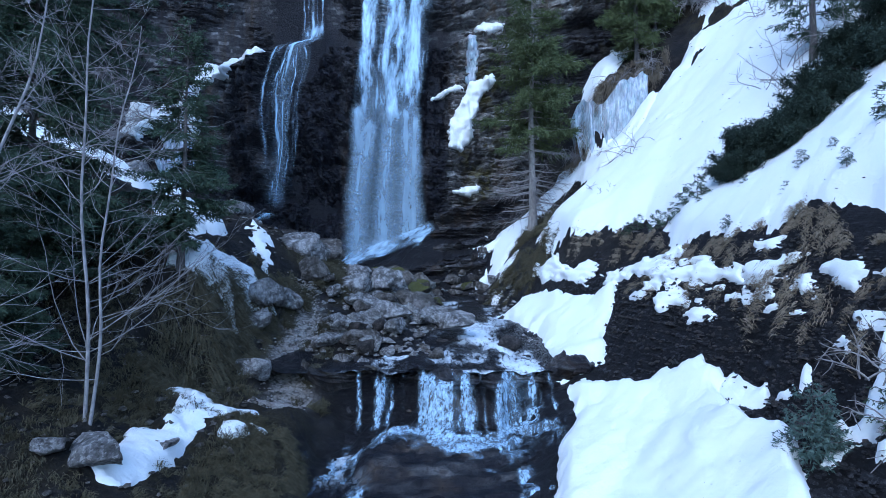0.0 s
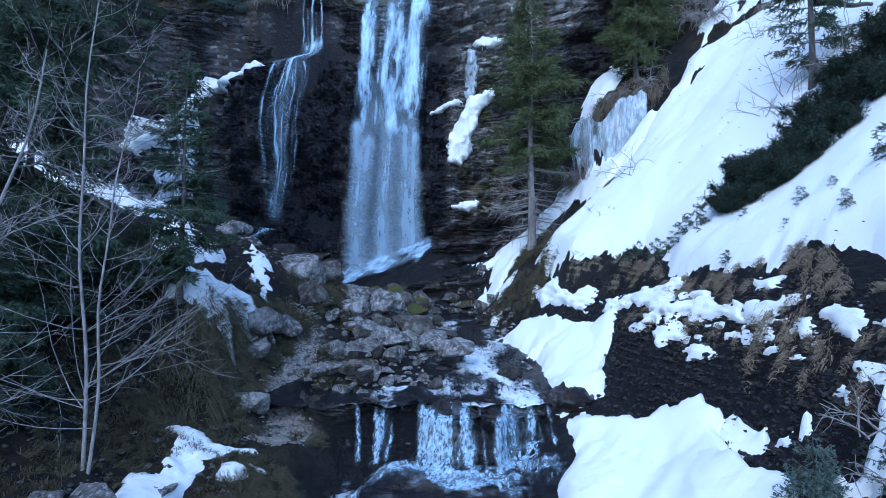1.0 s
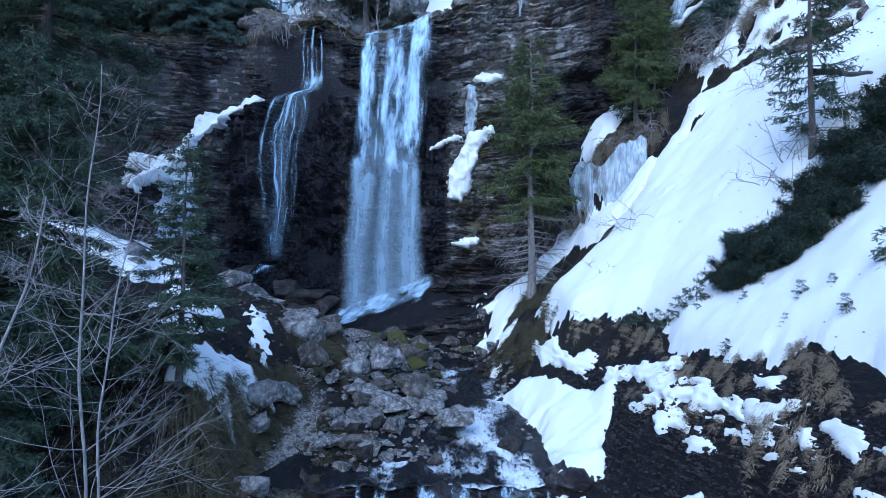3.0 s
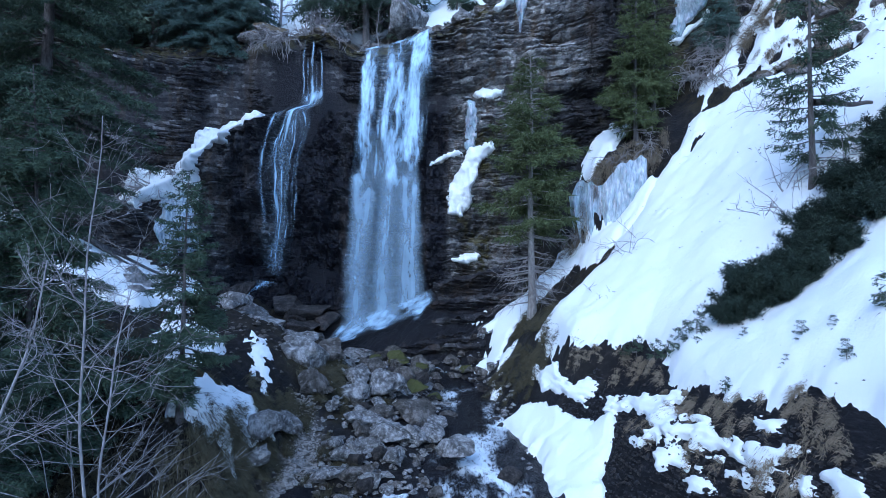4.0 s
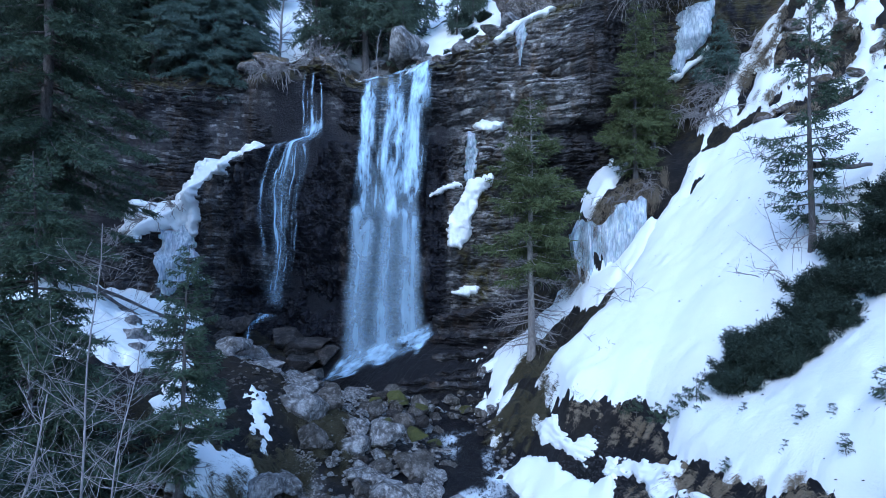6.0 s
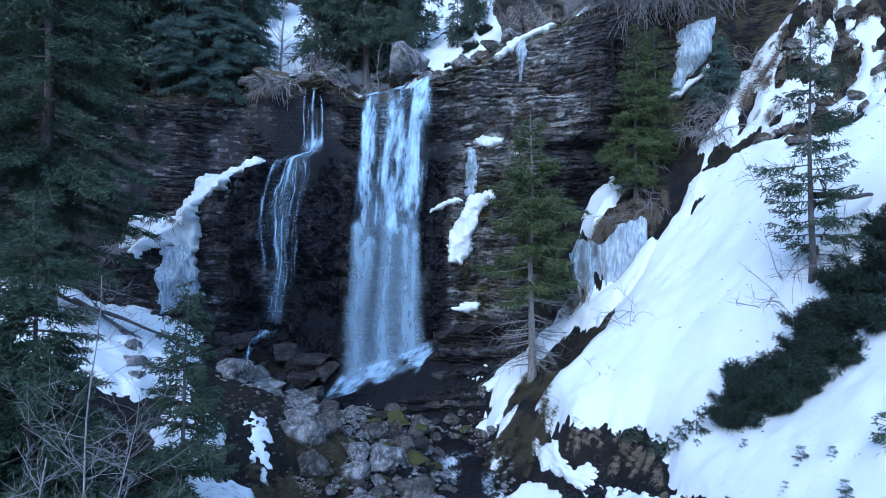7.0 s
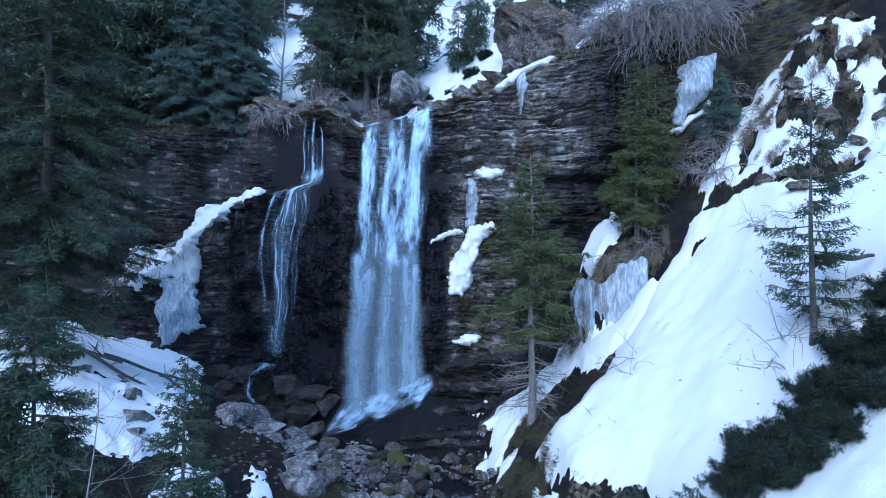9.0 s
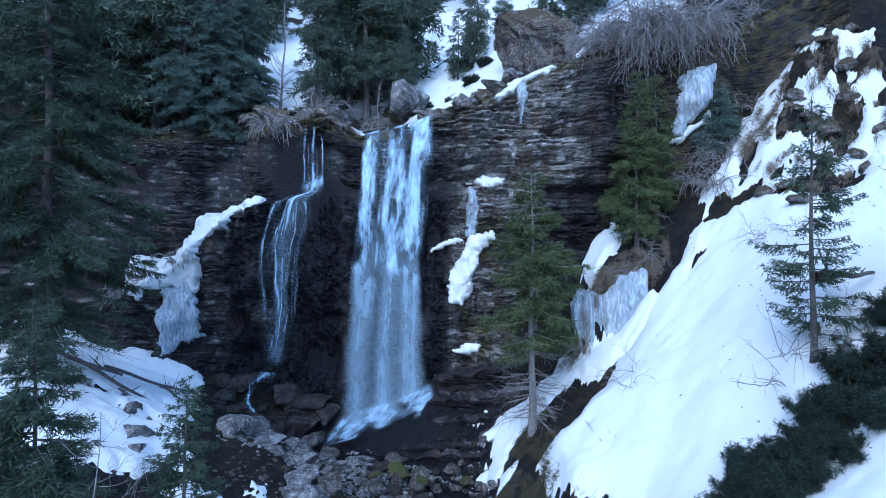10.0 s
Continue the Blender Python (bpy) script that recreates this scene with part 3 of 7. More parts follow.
# ---- falling water ----
def evened(a, n):
    """Running mean over n grid lines each way."""
    for axis in (0, 1):
        pad = [(n, n) if k == axis else (0, 0) for k in (0, 1)]
        total = np.cumsum(np.pad(a, pad, mode="edge"), axis=axis)
        low, high = np.arange(a.shape[axis]), np.arange(a.shape[axis]) + 2 * n
        a = (np.take(total, high, axis) - np.take(total, low, axis)) / (2 * n)
    return a


def water_sheet(name, label, category, lines, nu, nv, mat, density, seed, fold=0.12, cling=0.0, lie=0.0, shift=None, mist=None):
    """A sheet of falling water between a left and a right edge; lines are rows of left x, right x, y, z from top to bottom."""
    rows = np.array(lines, float)
    u, v = np.meshgrid(np.linspace(0, 1, nu), np.linspace(0, 1, nv), indexing="ij")
    at = np.linspace(0, 1, len(rows))
    left, right = np.interp(v, at, rows[:, 0]), np.interp(v, at, rows[:, 1])
    x = left + (right - left) * u + 0.1 * noise2(u * 3, v * 5, seed) * (v > 0.02)
    y = np.interp(v, at, rows[:, 2]) - fold * fbm(x * 1.6, v * 1.5, 4, seed) - 0.06
    z = np.interp(v, at, rows[:, 3]) + 0.05 * fbm(x * 2, v * 6, 2, seed + 3)
    if rows.shape[1] > 4:
        z = z + np.interp(v, at, rows[:, 4]) * u
        y = y + np.interp(v, at, rows[:, 5]) * u
    if shift:
        y = y + shift(x)
    if lie:
        z = np.maximum(z, ground(x, y) + lie)
    if cling:
        front = cliff_y(x) - cliff_out(x, z)
        y = np.minimum.accumulate(np.minimum(y, front - cling), axis=1)
        y = np.minimum(y, evened(y, 9)) - 0.5 * fold * (1 + fbm(x * 1.6, v * 1.5, 3, seed))
        y = evened(y, 9)
    d = density(u, v, x)
    ob = new(name, mesh_of(name, np.stack([x, y, z], -1).reshape(-1, 3), grid_faces(nu, nv)[:, ::-1], mat, True, cover=np.clip(d, 0, 1), mist=np.zeros(u.shape) if mist is None else mist(u, v)))
    return tagged(ob, label, category)


def curtain(u, v, x):
    """How thick the water is: three jets at the lip, torn strands, a burst where it strikes a ledge, then an even veil."""
    upper = smooth(0.58, 0.46, v)
    wander = u + 0.012 * noise2(v * 7, u * 4, 81)
    jets = 0.0
    for c, w, a in ((0.13, 0.13, 1.2), (0.44, 0.06, 0.75), (0.55, 0.05, 0.9), (0.80, 0.15, 1.25), (0.97, 0.015, 0.5), (0.345, 0.012, 0.4)):
        jets = jets + a * np.exp(-(np.abs(wander - c) / (w * (1 + 0.5 * v))) ** 2.6)
    torn = 0.78 + 0.5 * fbm(u * 9 + 0.6 * noise2(v * 9, u * 5, 82), v * 10, 4, 85, 0.6)
    high = 1.1 * jets * torn + (0.04 + 0.14 * smooth(0.12, 0.45, v)) * (0.6 + 0.8 * fbm(u * 14, v * 2, 3, 87))
    burst = 0.0
    for c, w, at in ((0.10, 0.07, 0.52), (0.27, 0.08, 0.57), (0.50, 0.09, 0.515), (0.68, 0.07, 0.53), (0.88, 0.09, 0.56)):
        arch = at + 0.9 * (np.abs(u - c) / w) ** 2 * 0.025
        burst = burst + 0.42 * np.exp(-((v - arch) / 0.012) ** 2) * np.exp(-((u - c) / w) ** 2) + 0.28 * smooth(arch, arch + 0.015, v) * np.exp(-((v - arch) / 0.14) ** 2) * np.exp(-((u - c) / (w * 0.8)) ** 2)
    low = 0.38 + 0.24 * fbm(u * 5, v * 0.5, 2, 83) + 0.10 * fbm(u * 15, v * 0.9, 3, 89) + 0.14 * smooth(0.55, 0.95, v)
    low = low - 0.16 * np.exp(-((u - 0.34) / 0.06) ** 2) - 0.2 * np.exp(-((u - 0.62) / 0.05) ** 2)
    ul, ur = u - 0.03 * (1 + noise2(v * 9, 0 * v, 86)) - 0.015 * noise2(v * 34, 0 * v, 88), u + 0.03 * (1 + noise2(v * 8, 0 * v, 90)) + 0.015 * noise2(v * 31, 0 * v, 92)
    edge = smooth(0, 0.05 + 0.14 * v, ul) * smooth(1.0, 0.95 - 0.16 * v, ur)
    return (0.92 * high * upper + 0.74 * (low * (1 - upper) + burst)) * edge * smooth(1.0, 0.96, v)


def curtain_mist(u, v):
    return 0.12 + 0.88 * smooth(0.44, 0.62, v)


FALL_LINES = ((-5.6, -0.5, 40.6, 19.65, 1.1, 0), (-5.7, -0.45, 39.35, 19.35, 1.1, 0), (-5.8, -0.55, 38.7, 17.0, 0.7, 0), (-5.9, -0.8, 38.4, 14.6, 0.2, 0), (-6.1, -0.95, 38.0, 12.2, 0, 0), (-6.1, -1.0, 37.7, 10.2, 0, 0), (-6.3, -0.95, 37.2, 7.5, 0, 0), (-6.45, -0.9, 36.8, 4.8, 0, 0), (-6.55, -0.75, 36.4, 2.4, 0, 0), (-6.7, -0.6, 35.9, 0.6, 0, 0))
main_fall = water_sheet("waterfall", "tall white waterfall dropping over a dark cliff into a pool", "waterfall", FALL_LINES, 240, 220, FALLING, curtain, 91, 0.05, 0.22, mist=curtain_mist)
BACK_LINES = [(a + 0.2, b - 0.15, y + 0.35, z, dz, 0) for a, b, y, z, dz, _ in FALL_LINES]
back_sheet = water_sheet("back_sheet", "thin veil behind the curtain", "", BACK_LINES, 90, 120, FALLING, lambda u, v, x: 0.32 * curtain(u, v, x) * (0.3 + 0.7 * smooth(0.4, 0.6, v)), 97, 0.1, 0.05, mist=curtain_mist)
back_sheet.parent = main_fall


def apron_density(u, v, x):
    edge = smooth(0, 0.10, u) * smooth(1, 0.93, u) * smooth(0.0, 0.18, v)
    return (0.50 + 0.42 * fbm(x * 1.6, v * 5, 4, 99)) * smooth(1.02, 0.6, v + 0.28 * fbm(x * 1.1, v, 3, 98)) * edge


water_sheet("splash_apron", "white water spreading over the rock at the foot of the fall", "water", ((-6.6, -0.5, 36.6, 1.5, 2.2, 0.0), (-6.9, -0.5, 35.9, 0.8, 2.5, 0.1), (-7.2, -0.6, 35.3, 0.35, 2.5, 0.2), (-7.6, -0.9, 34.6, 0.10, 2.3, 0.4), (-8.0, -1.4, 33.8, 0.04, 1.9, 0.7)), 130, 70, SPRAY, apron_density, 101, 0.05, 0.0, 0.08, mist=lambda u, v: 0.75 + 0 * u)


def thin_streams(u, v, x):
    """Three thin threads down to the ledge, then a fan of finer ones drifting to the left."""
    wander = u + 0.05 * fbm(v * 9, u * 4, 4, 111)
    upper = smooth(0.27, 0.23, v)
    threads = 0.0
    for c, w, a, lo in ((0.52, 0.022, 0.55, 0.0), (0.74, 0.028, 1.0, 0.0), (0.93, 0.018, 0.5, 0.05), (0.64, 0.010, 0.4, 0.1), (0.82, 0.010, 0.35, 0.12)):
        threads = threads + a * np.exp(-((wander - c) / (w * (0.7 + 1.5 * v))) ** 2) * (0.65 + 0.6 * noise2(v * 24, c * 40, 113)) * smooth(lo, lo + 0.04, v)
    path = 0.84 - 0.26 * smooth(0.22, 0.38, v)
    fan = 0.0
    for k in range(30):
        h = [hash2(np.int64(k), np.int64(j), 113) for j in (5, 6, 7, 8, 9)]
        c = path - 0.02 + 0.75 * (h[0] - 0.5) * (0.35 + 0.65 * smooth(0.25, 0.5, v))
        lo, hi = 0.22 + 0.5 * h[3] ** 1.5, 0.5 + 0.5 * h[4]
        fan = fan + (0.12 + 0.5 * h[2] ** 2) * (0.6 + 0.8 * noise2(v * 22, k * 3.3, 119)) * np.exp(-((wander - c) / (0.007 + 0.014 * h[1])) ** 2) * smooth(lo - 0.03, lo + 0.03, v) * smooth(hi, hi - 0.15, v)
    main = 0.85 * np.exp(-((wander - path + 0.03) / (0.02 + 0.02 * smooth(0.3, 0.4, v))) ** 2) * (0.55 + 0.7 * fbm(u * 30, v * 6, 2, 117)) * smooth(0.62, 0.42, v)
    shelf = 0.55 * np.exp(-((v - 0.245 - 0.05 * (1 - u)) / 0.016) ** 2) * smooth(0.35, 0.6, u) * (0.6 + 0.6 * noise2(u * 18, v * 9, 115))
    veil = 0.16 * np.exp(-((wander - path + 0.02) / 0.16) ** 2) * (0.7 + 0.6 * fbm(u * 9, v * 3, 3, 116)) * (1 - upper) + 0.12 * np.exp(-((wander - 0.5) / 0.13) ** 2) * smooth(0.68, 0.86, v) * (0.5 + fbm(u * 20, v * 2, 2, 118))
    return (threads * upper + (fan + main + veil) * (1 - upper) + shelf) * smooth(0, 0.05, u) * smooth(1, 0.95, u) * smooth(1.0, 0.95, v)


water_sheet("side_fall", "thin streaks of water running down wet black rock", "waterfall", ((-10.4, -8.0, 39.6, 20.2), (-10.4, -7.9, 38.9, 18.3), (-10.4, -7.9, 38.7, 15.6), (-11.9, -8.2, 38.0, 15.0), (-12.4, -8.7, 37.8, 12.5), (-12.5, -9.0, 37.7, 9.5), (-12.4, -9.2, 37.5, 6.5), (-12.0, -9.7, 37.2, 4.3)), 240, 150, TRICKLE, thin_streams, 107, 0.06, 0.04, mist=lambda u, v: 0.95 + 0 * u)
water_sheet("foot_trickle", "narrow white trickle over wet boulders", "water", ((-11.8, -10.2, 37.0, 4.1), (-12.3, -11.6, 36.6, 3.4), (-12.2, -11.7, 36.0, 2.4), (-11.3, -10.9, 35.4, 1.5), (-10.3, -9.6, 35.0, 0.7)), 24, 60, CASCADE, lambda u, v, x: 0.9 * np.exp(-((u - 0.5) / 0.3) ** 2), 109, 0.04)


# ---- stream ----
def water_level(y):
    return np.interp(y, (2, 10, 13, 15.4, 16.3, 16.5, 17.25, 18.5, 20.5, 23, 28.5, 30.8, 31.7, 33.2, 60), (-5.2, -4.3, -4.0, -3.75, -3.65, -1.86, -1.80, -1.62, -1.28, -1.02, -0.74, -0.5, 0.06, 0.08, 0.08))


wx, wy = np.arange(-9.5, 4.6, 0.11), np.concatenate([np.arange(2, 12, 0.4), np.arange(12, 38.2, 0.11)])
WX, WY = np.meshgrid(wx, wy, indexing="ij")
fast = smooth(16.9, 16.6, WY) * smooth(13.2, 15.2, WY) * 0.9 + 0.75 * np.exp(-((WY - 31.2) / 0.4) ** 2) + 0.8 * smooth(19.6, 18.2, WY) * smooth(16.4, 16.8, WY) * smooth(-2.6, -1.9, WX) * smooth(3.1, 2.6, WX) * smooth(-0.05, 0.4, fbm(WX * 1.8, WY * 1.0, 3, 129)) + 0.95 * smooth(29, 27, WY) * smooth(16.4, 17.5, WY) * smooth(-0.8, 0.5, WX) * smooth(3.2, 2.4, WX) * smooth(-0.25, 0.3, fbm(WX * 0.9, WY * 0.55, 3, 127))
WZ = water_level(WY) + 0.06 * fbm(WX * 1.6, WY * 1.1, 4, 121) * smooth(36, 33, WY) + fast * 0.09 * fbm(WX * 2.6, WY * 2.0, 3, 123)
deep = WZ - ground(WX, WY)
wf = grid_faces(len(wx), len(wy), (deep > -0.25) & ((WY < 15.9) | (WY > 16.7)))
foam = np.clip(fast * (0.6 + 0.7 * fbm(WX * 0.8, WY * 0.6, 3, 125)), 0, 1)
wv, wf, wa = compact(np.stack([WX, WY, WZ], -1).reshape(-1, 3), wf, {"foam": foam})
stream = new("stream", mesh_of("stream", wv, wf, STREAM, True, **wa))
tagged(stream, "dark clear stream water with white riffles between stones", "stream", kind="structure")


def step_front(x):
    """How far the lip of the cascade wanders back and forth."""
    return 0.32 * noise2(np.asarray(x) * 0.9, 0 * np.asarray(x), 191) + 0.12 * noise2(np.asarray(x) * 2.7, 0 * np.asarray(x), 193)


def rock_bench(label, x0, x1, front, top, foot, back, seed, step=0.07, undercut=0.3, moss=None):
    """A step of bedded rock: a broken, undercut face with a flat top behind it."""
    bx, bv = np.arange(x0, x1, step), np.linspace(0, 1, 60)
    BX, BV = np.meshgrid(bx, bv, indexing="ij")
    lip = top(BX) + 0.10 * noise2(BX * 1.3, 0 * BX, seed)
    face = BV < 0.75
    BZ = np.where(face, foot(BX) + (lip - foot(BX)) * BV / 0.75, lip + 0.17 * fbm(BX * 2.2, BV * 14, 5, seed + 2, 0.6))
    edge = front(BX) - 0.22 * fbm(BX * 0.8, 2.25 + 0 * BX, 4, seed + 4)
    reach = 0.22 * smooth(0.45, 0.72, BV) - undercut * np.exp(-((BV - 0.5) / 0.13) ** 2) + 0.25 * smooth(0.3, 0.0, BV) + 0.2 * fbm(BX * 1.1, BV * 3, 4, seed + 6) + strata(BX, BZ * 1.8, seed + 8) * 0.6
    BY = np.where(face, edge + 0.22 - reach, edge + (BV - 0.75) * 4 * back)
    ends = smooth(x0, x0 + 0.5, BX) * smooth(x1, x1 - 0.5, BX)
    BY = BY + (1 - ends) * 0.6
    mossy = np.zeros(BX.shape) if moss is None else moss(BX, BV)
    me = mesh_of("rock_step", np.stack([BX, BY, BZ], -1).reshape(-1, 3), grid_faces(len(bx), len(bv))[:, ::-1], ROCK_WALL, False, tone=strata(BX, BZ * 1.8, seed + 8, tones=True) * 0.75, wet=np.clip(0.58 + 0.3 * fbm(BX * 0.9, BV * 4, 3, seed + 11), 0, 1), moss=np.clip(mossy, 0, 1))
    return tagged(new("rock_step", me), label, "rock", kind="structure")


rock_bench("low undercut step of dark wet rock under the cascade", -4.2, 4.4, lambda x: 16.5 + step_front(x), lambda x: -1.93 + 0.35 * smooth(2.6, 3.6, x) + 0.12 * smooth(-2.4, -3.4, x), lambda x: -4.0 + 0 * x, 1.25, 143, moss=lambda x, v: 0.5 * smooth(0.7, 0.8, v) * smooth(-1.5, -2.6, x))
SHELF = "dark layered rock shelf beside the plunge pool"
rock_bench(SHELF, -3.0, 2.6, lambda x: 32.3 - 0.40 * (x + 2), lambda x: 0.35 + 0.18 * (x + 2), lambda x: -0.7 + 0.1 * (x + 2), 1.2, 153, 0.08, 0.15)
rock_bench(SHELF, -2.8, 2.9, lambda x: 33.1 - 0.40 * (x + 2), lambda x: 0.60 + 0.18 * (x + 2), lambda x: -0.6 + 0.1 * (x + 2), 1.2, 157, 0.08, 0.15)
rock_bench(SHELF, -2.6, 3.2, lambda x: 33.9 - 0.42 * (x + 2), lambda x: 0.75 + 0.16 * (x + 2), lambda x: -0.6 + 0.1 * (x + 2), 1.4, 151, 0.09, 0.15)
rock_bench(SHELF, -2.2, 3.4, lambda x: 34.7 - 0.38 * (x + 2), lambda x: 1.5 + 0.17 * (x + 2), lambda x: 0.2 + 0.1 * (x + 2), 1.4, 161, 0.09, 0.2)
rock_bench(SHELF, -1.0, 4.2, lambda x: 35.4 - 0.36 * (x + 2), lambda x: 2.4 + 0.2 * (x + 2), lambda x: 1.0 + 0.1 * (x + 2), 1.6, 171, 0.09, 0.2)
rock_bench(SHELF, -0.6, 5.2, lambda x: 36.3 - 0.34 * (x + 2), lambda x: 3.5 + 0.25 * (x + 2), lambda x: 2.0 + 0.1 * (x + 2), 1.6, 181, 0.09, 0.25)


def slab_z(x, y):
    """Sloping bedrock below the cascade: thin beds that step down towards the lower stream."""
    low = -3.36 - 0.22 * (15.5 - y) - 0.05 * x + 0.10 * fbm(x * 0.7, y * 0.9, 4, 211)
    run = low / 0.13 + 0.5 * fbm(x * 0.6, y * 0.5, 3, 213)
    f = run - np.floor(run)
    low = low + 0.13 * (smooth(0.7, 1.0, f) - f) * 0.9 + 0.03 * fbm(x * 4, y * 6, 3, 216)
    return low - 0.5 * smooth(-1.5, -2.5, x + 0.3 * noise2(y * 1.3, 0 * y, 215)) - 0.4 * smooth(2.8, 3.3, x)


sx_, sy_ = np.meshgrid(np.arange(-3.2, 3.7, 0.06), np.arange(11.0, 16.0, 0.06), indexing="ij")
slab = mesh_of("rock_slab", np.stack([sx_, sy_, slab_z(sx_, sy_)], -1).reshape(-1, 3), grid_faces(*sx_.shape), ROCK_WALL, False, tone=np.clip(0.42 + 0.4 * fbm(sx_ * 1.5, sy_ * 3, 3, 217), 0, 1), wet=np.clip(0.76 + 0.35 * fbm(sx_ * 1.2, sy_ * 2.2, 4, 219), 0, 1), moss=np.zeros(sx_.shape))
tagged(new("rock_slab", slab), "wet brown bedrock slab sloping below the cascade", "rock", kind="structure")


def cascade_density(u, v, x):
    fall = smooth(0.0, 0.22, v + 0.10 * fbm(x * 2.6, v * 3, 3, 136))
    jets = 0.0
    for c, w, a, drift in ((-1.72, 0.36, 0.85, 0.0), (-2.35, 0.09, 0.7, 0), (-1.15, 0.06, 0.55, 0), (-0.30, 0.50, 1.0, -0.15), (0.38, 0.48, 1.0, 0.1), (1.55, 0.36, 1.0, 0.3), (2.0, 0.50, 1.05, 0.55), (2.8, 0.12, 0.6, 0.3), (1.02, 0.06, 0.5, 0.2)):
        jets = jets + a * np.exp(-(np.abs(x - c - drift * v + 0.06 * noise2(v * 9, c * 5, 131)) / (w * (0.75 + 0.5 * v))) ** 3)
    jets = jets * (0.4 + 0.7 * smooth(-0.4, 0.4, fbm(x * 6, v * 2.6, 4, 133, 0.6))) * fall * smooth(0.72, 0.55, v)
    low = smooth(0.56, 0.68, v) * smooth(1.0, 0.76, v) * smooth(-0.25, 0.55, fbm(x * 1.6, v * 9, 5, 135, 0.65) + 0.4 * smooth(-1.5, 1.0, x) - 0.15) * smooth(-2.7, -1.4, x) * smooth(3.5, 2.8, x)
    runs = smooth(0.75, 0.85, v) * 0.5 * smooth(0.15, 0.55, fbm(x * 2.0, v * 3, 3, 139))
    return 0.95 * smooth(0.1, 0.9, jets + low * 0.66 + runs)


water_sheet("cascade", "white cascade tumbling over a low dark rock step", "waterfall", ((-2.7, 3.0, 17.2, -1.78), (-2.7, 3.1, 16.55, -1.84), (-2.8, 3.1, 16.2, -2.15), (-2.9, 3.1, 16.05, -2.75), (-3.1, 3.2, 15.9, -3.15), (-3.2, 3.3, 15.5, -3.40), (-3.3, 3.4, 15.0, -3.60), (-3.4, 3.4, 14.2, -3.85)), 170, 110, CASCADE, cascade_density, 137, 0.06, 0.0, 0.06, step_front)


def slab_run(label, rows, seed, density):
    """Lacy white water sliding over the slab; rows of left x, right x, y from top to bottom."""
    u, v = np.meshgrid(np.linspace(0, 1, 60), np.linspace(0, 1, 90), indexing="ij")
    r, at = np.array(rows, float), np.linspace(0, 1, len(rows))
    x = np.interp(v, at, r[:, 0]) * (1 - u) + np.interp(v, at, r[:, 1]) * u + 0.12 * noise2(v * 5, u * 2, seed)
    y = np.interp(v, at, r[:, 2])
    z = np.maximum(slab_z(x, y), water_level(y) - 0.02) + 0.05 + 0.05 * fbm(x * 3, y * 3, 3, seed + 1)
    edge = smooth(0, 0.2, u) * smooth(1, 0.8, u) * smooth(0, 0.08, v) * smooth(1.0, 0.9, v)
    d = density * edge * (0.55 + 0.75 * fbm(x * 2.6, y * 1.6, 4, seed + 2, 0.6))
    return tagged(new("white_water", mesh_of("white_water", np.stack([x, y, z], -1).reshape(-1, 3), grid_faces(60, 90)[:, ::-1], CASCADE, True, cover=np.clip(d, 0, 1), mist=0 * u)), label, "water")


slab_run("lacy white water running over dark bedrock", ((0.6, 3.0, 15.7), (1.0, 3.0, 15.0), (1.5, 2.9, 14.2), (1.6, 2.6, 13.4), (1.2, 2.4, 12.6)), 221, 1.0)
slab_run("white water boiling in the lower pool", ((-2.9, -1.9, 15.2), (-3.2, -1.8, 14.6), (-3.3, -1.7, 13.8), (-3.3, -1.6, 13.0), (-3.0, -1.4, 12.2)), 223, 1.15)
slab_run("white water fanning out at the foot of the cascade", ((-2.6, 3.0, 15.95), (-2.5, 2.9, 15.6), (-2.0, 2.8, 15.2), (-1.0, 2.6, 14.8)), 225, 0.9)


# ---- snow ----
def inside_distance(px, py, poly):
    """Signed distance to a polygon's outline: above zero inside."""
    pts = np.array(poly, float).reshape(-1, 2)
    best, odd = np.full(px.shape, 1e9), np.zeros(px.shape, bool)
    for (ax, ay), (bx, by) in zip(pts, np.roll(pts, -1, 0)):
        dx, dy = bx - ax, by - ay
        t = np.clip(((px - ax) * dx + (py - ay) * dy) / (dx * dx + dy * dy + 1e-9), 0, 1)
        best = np.minimum(best, np.hypot(px - ax - t * dx, py - ay - t * dy))
        odd ^= ((ay > py) != (by > py)) & (px < (bx - ax) * (py - ay) / (by - ay + 1e-12) + ax)
    return np.where(odd, best, -best)


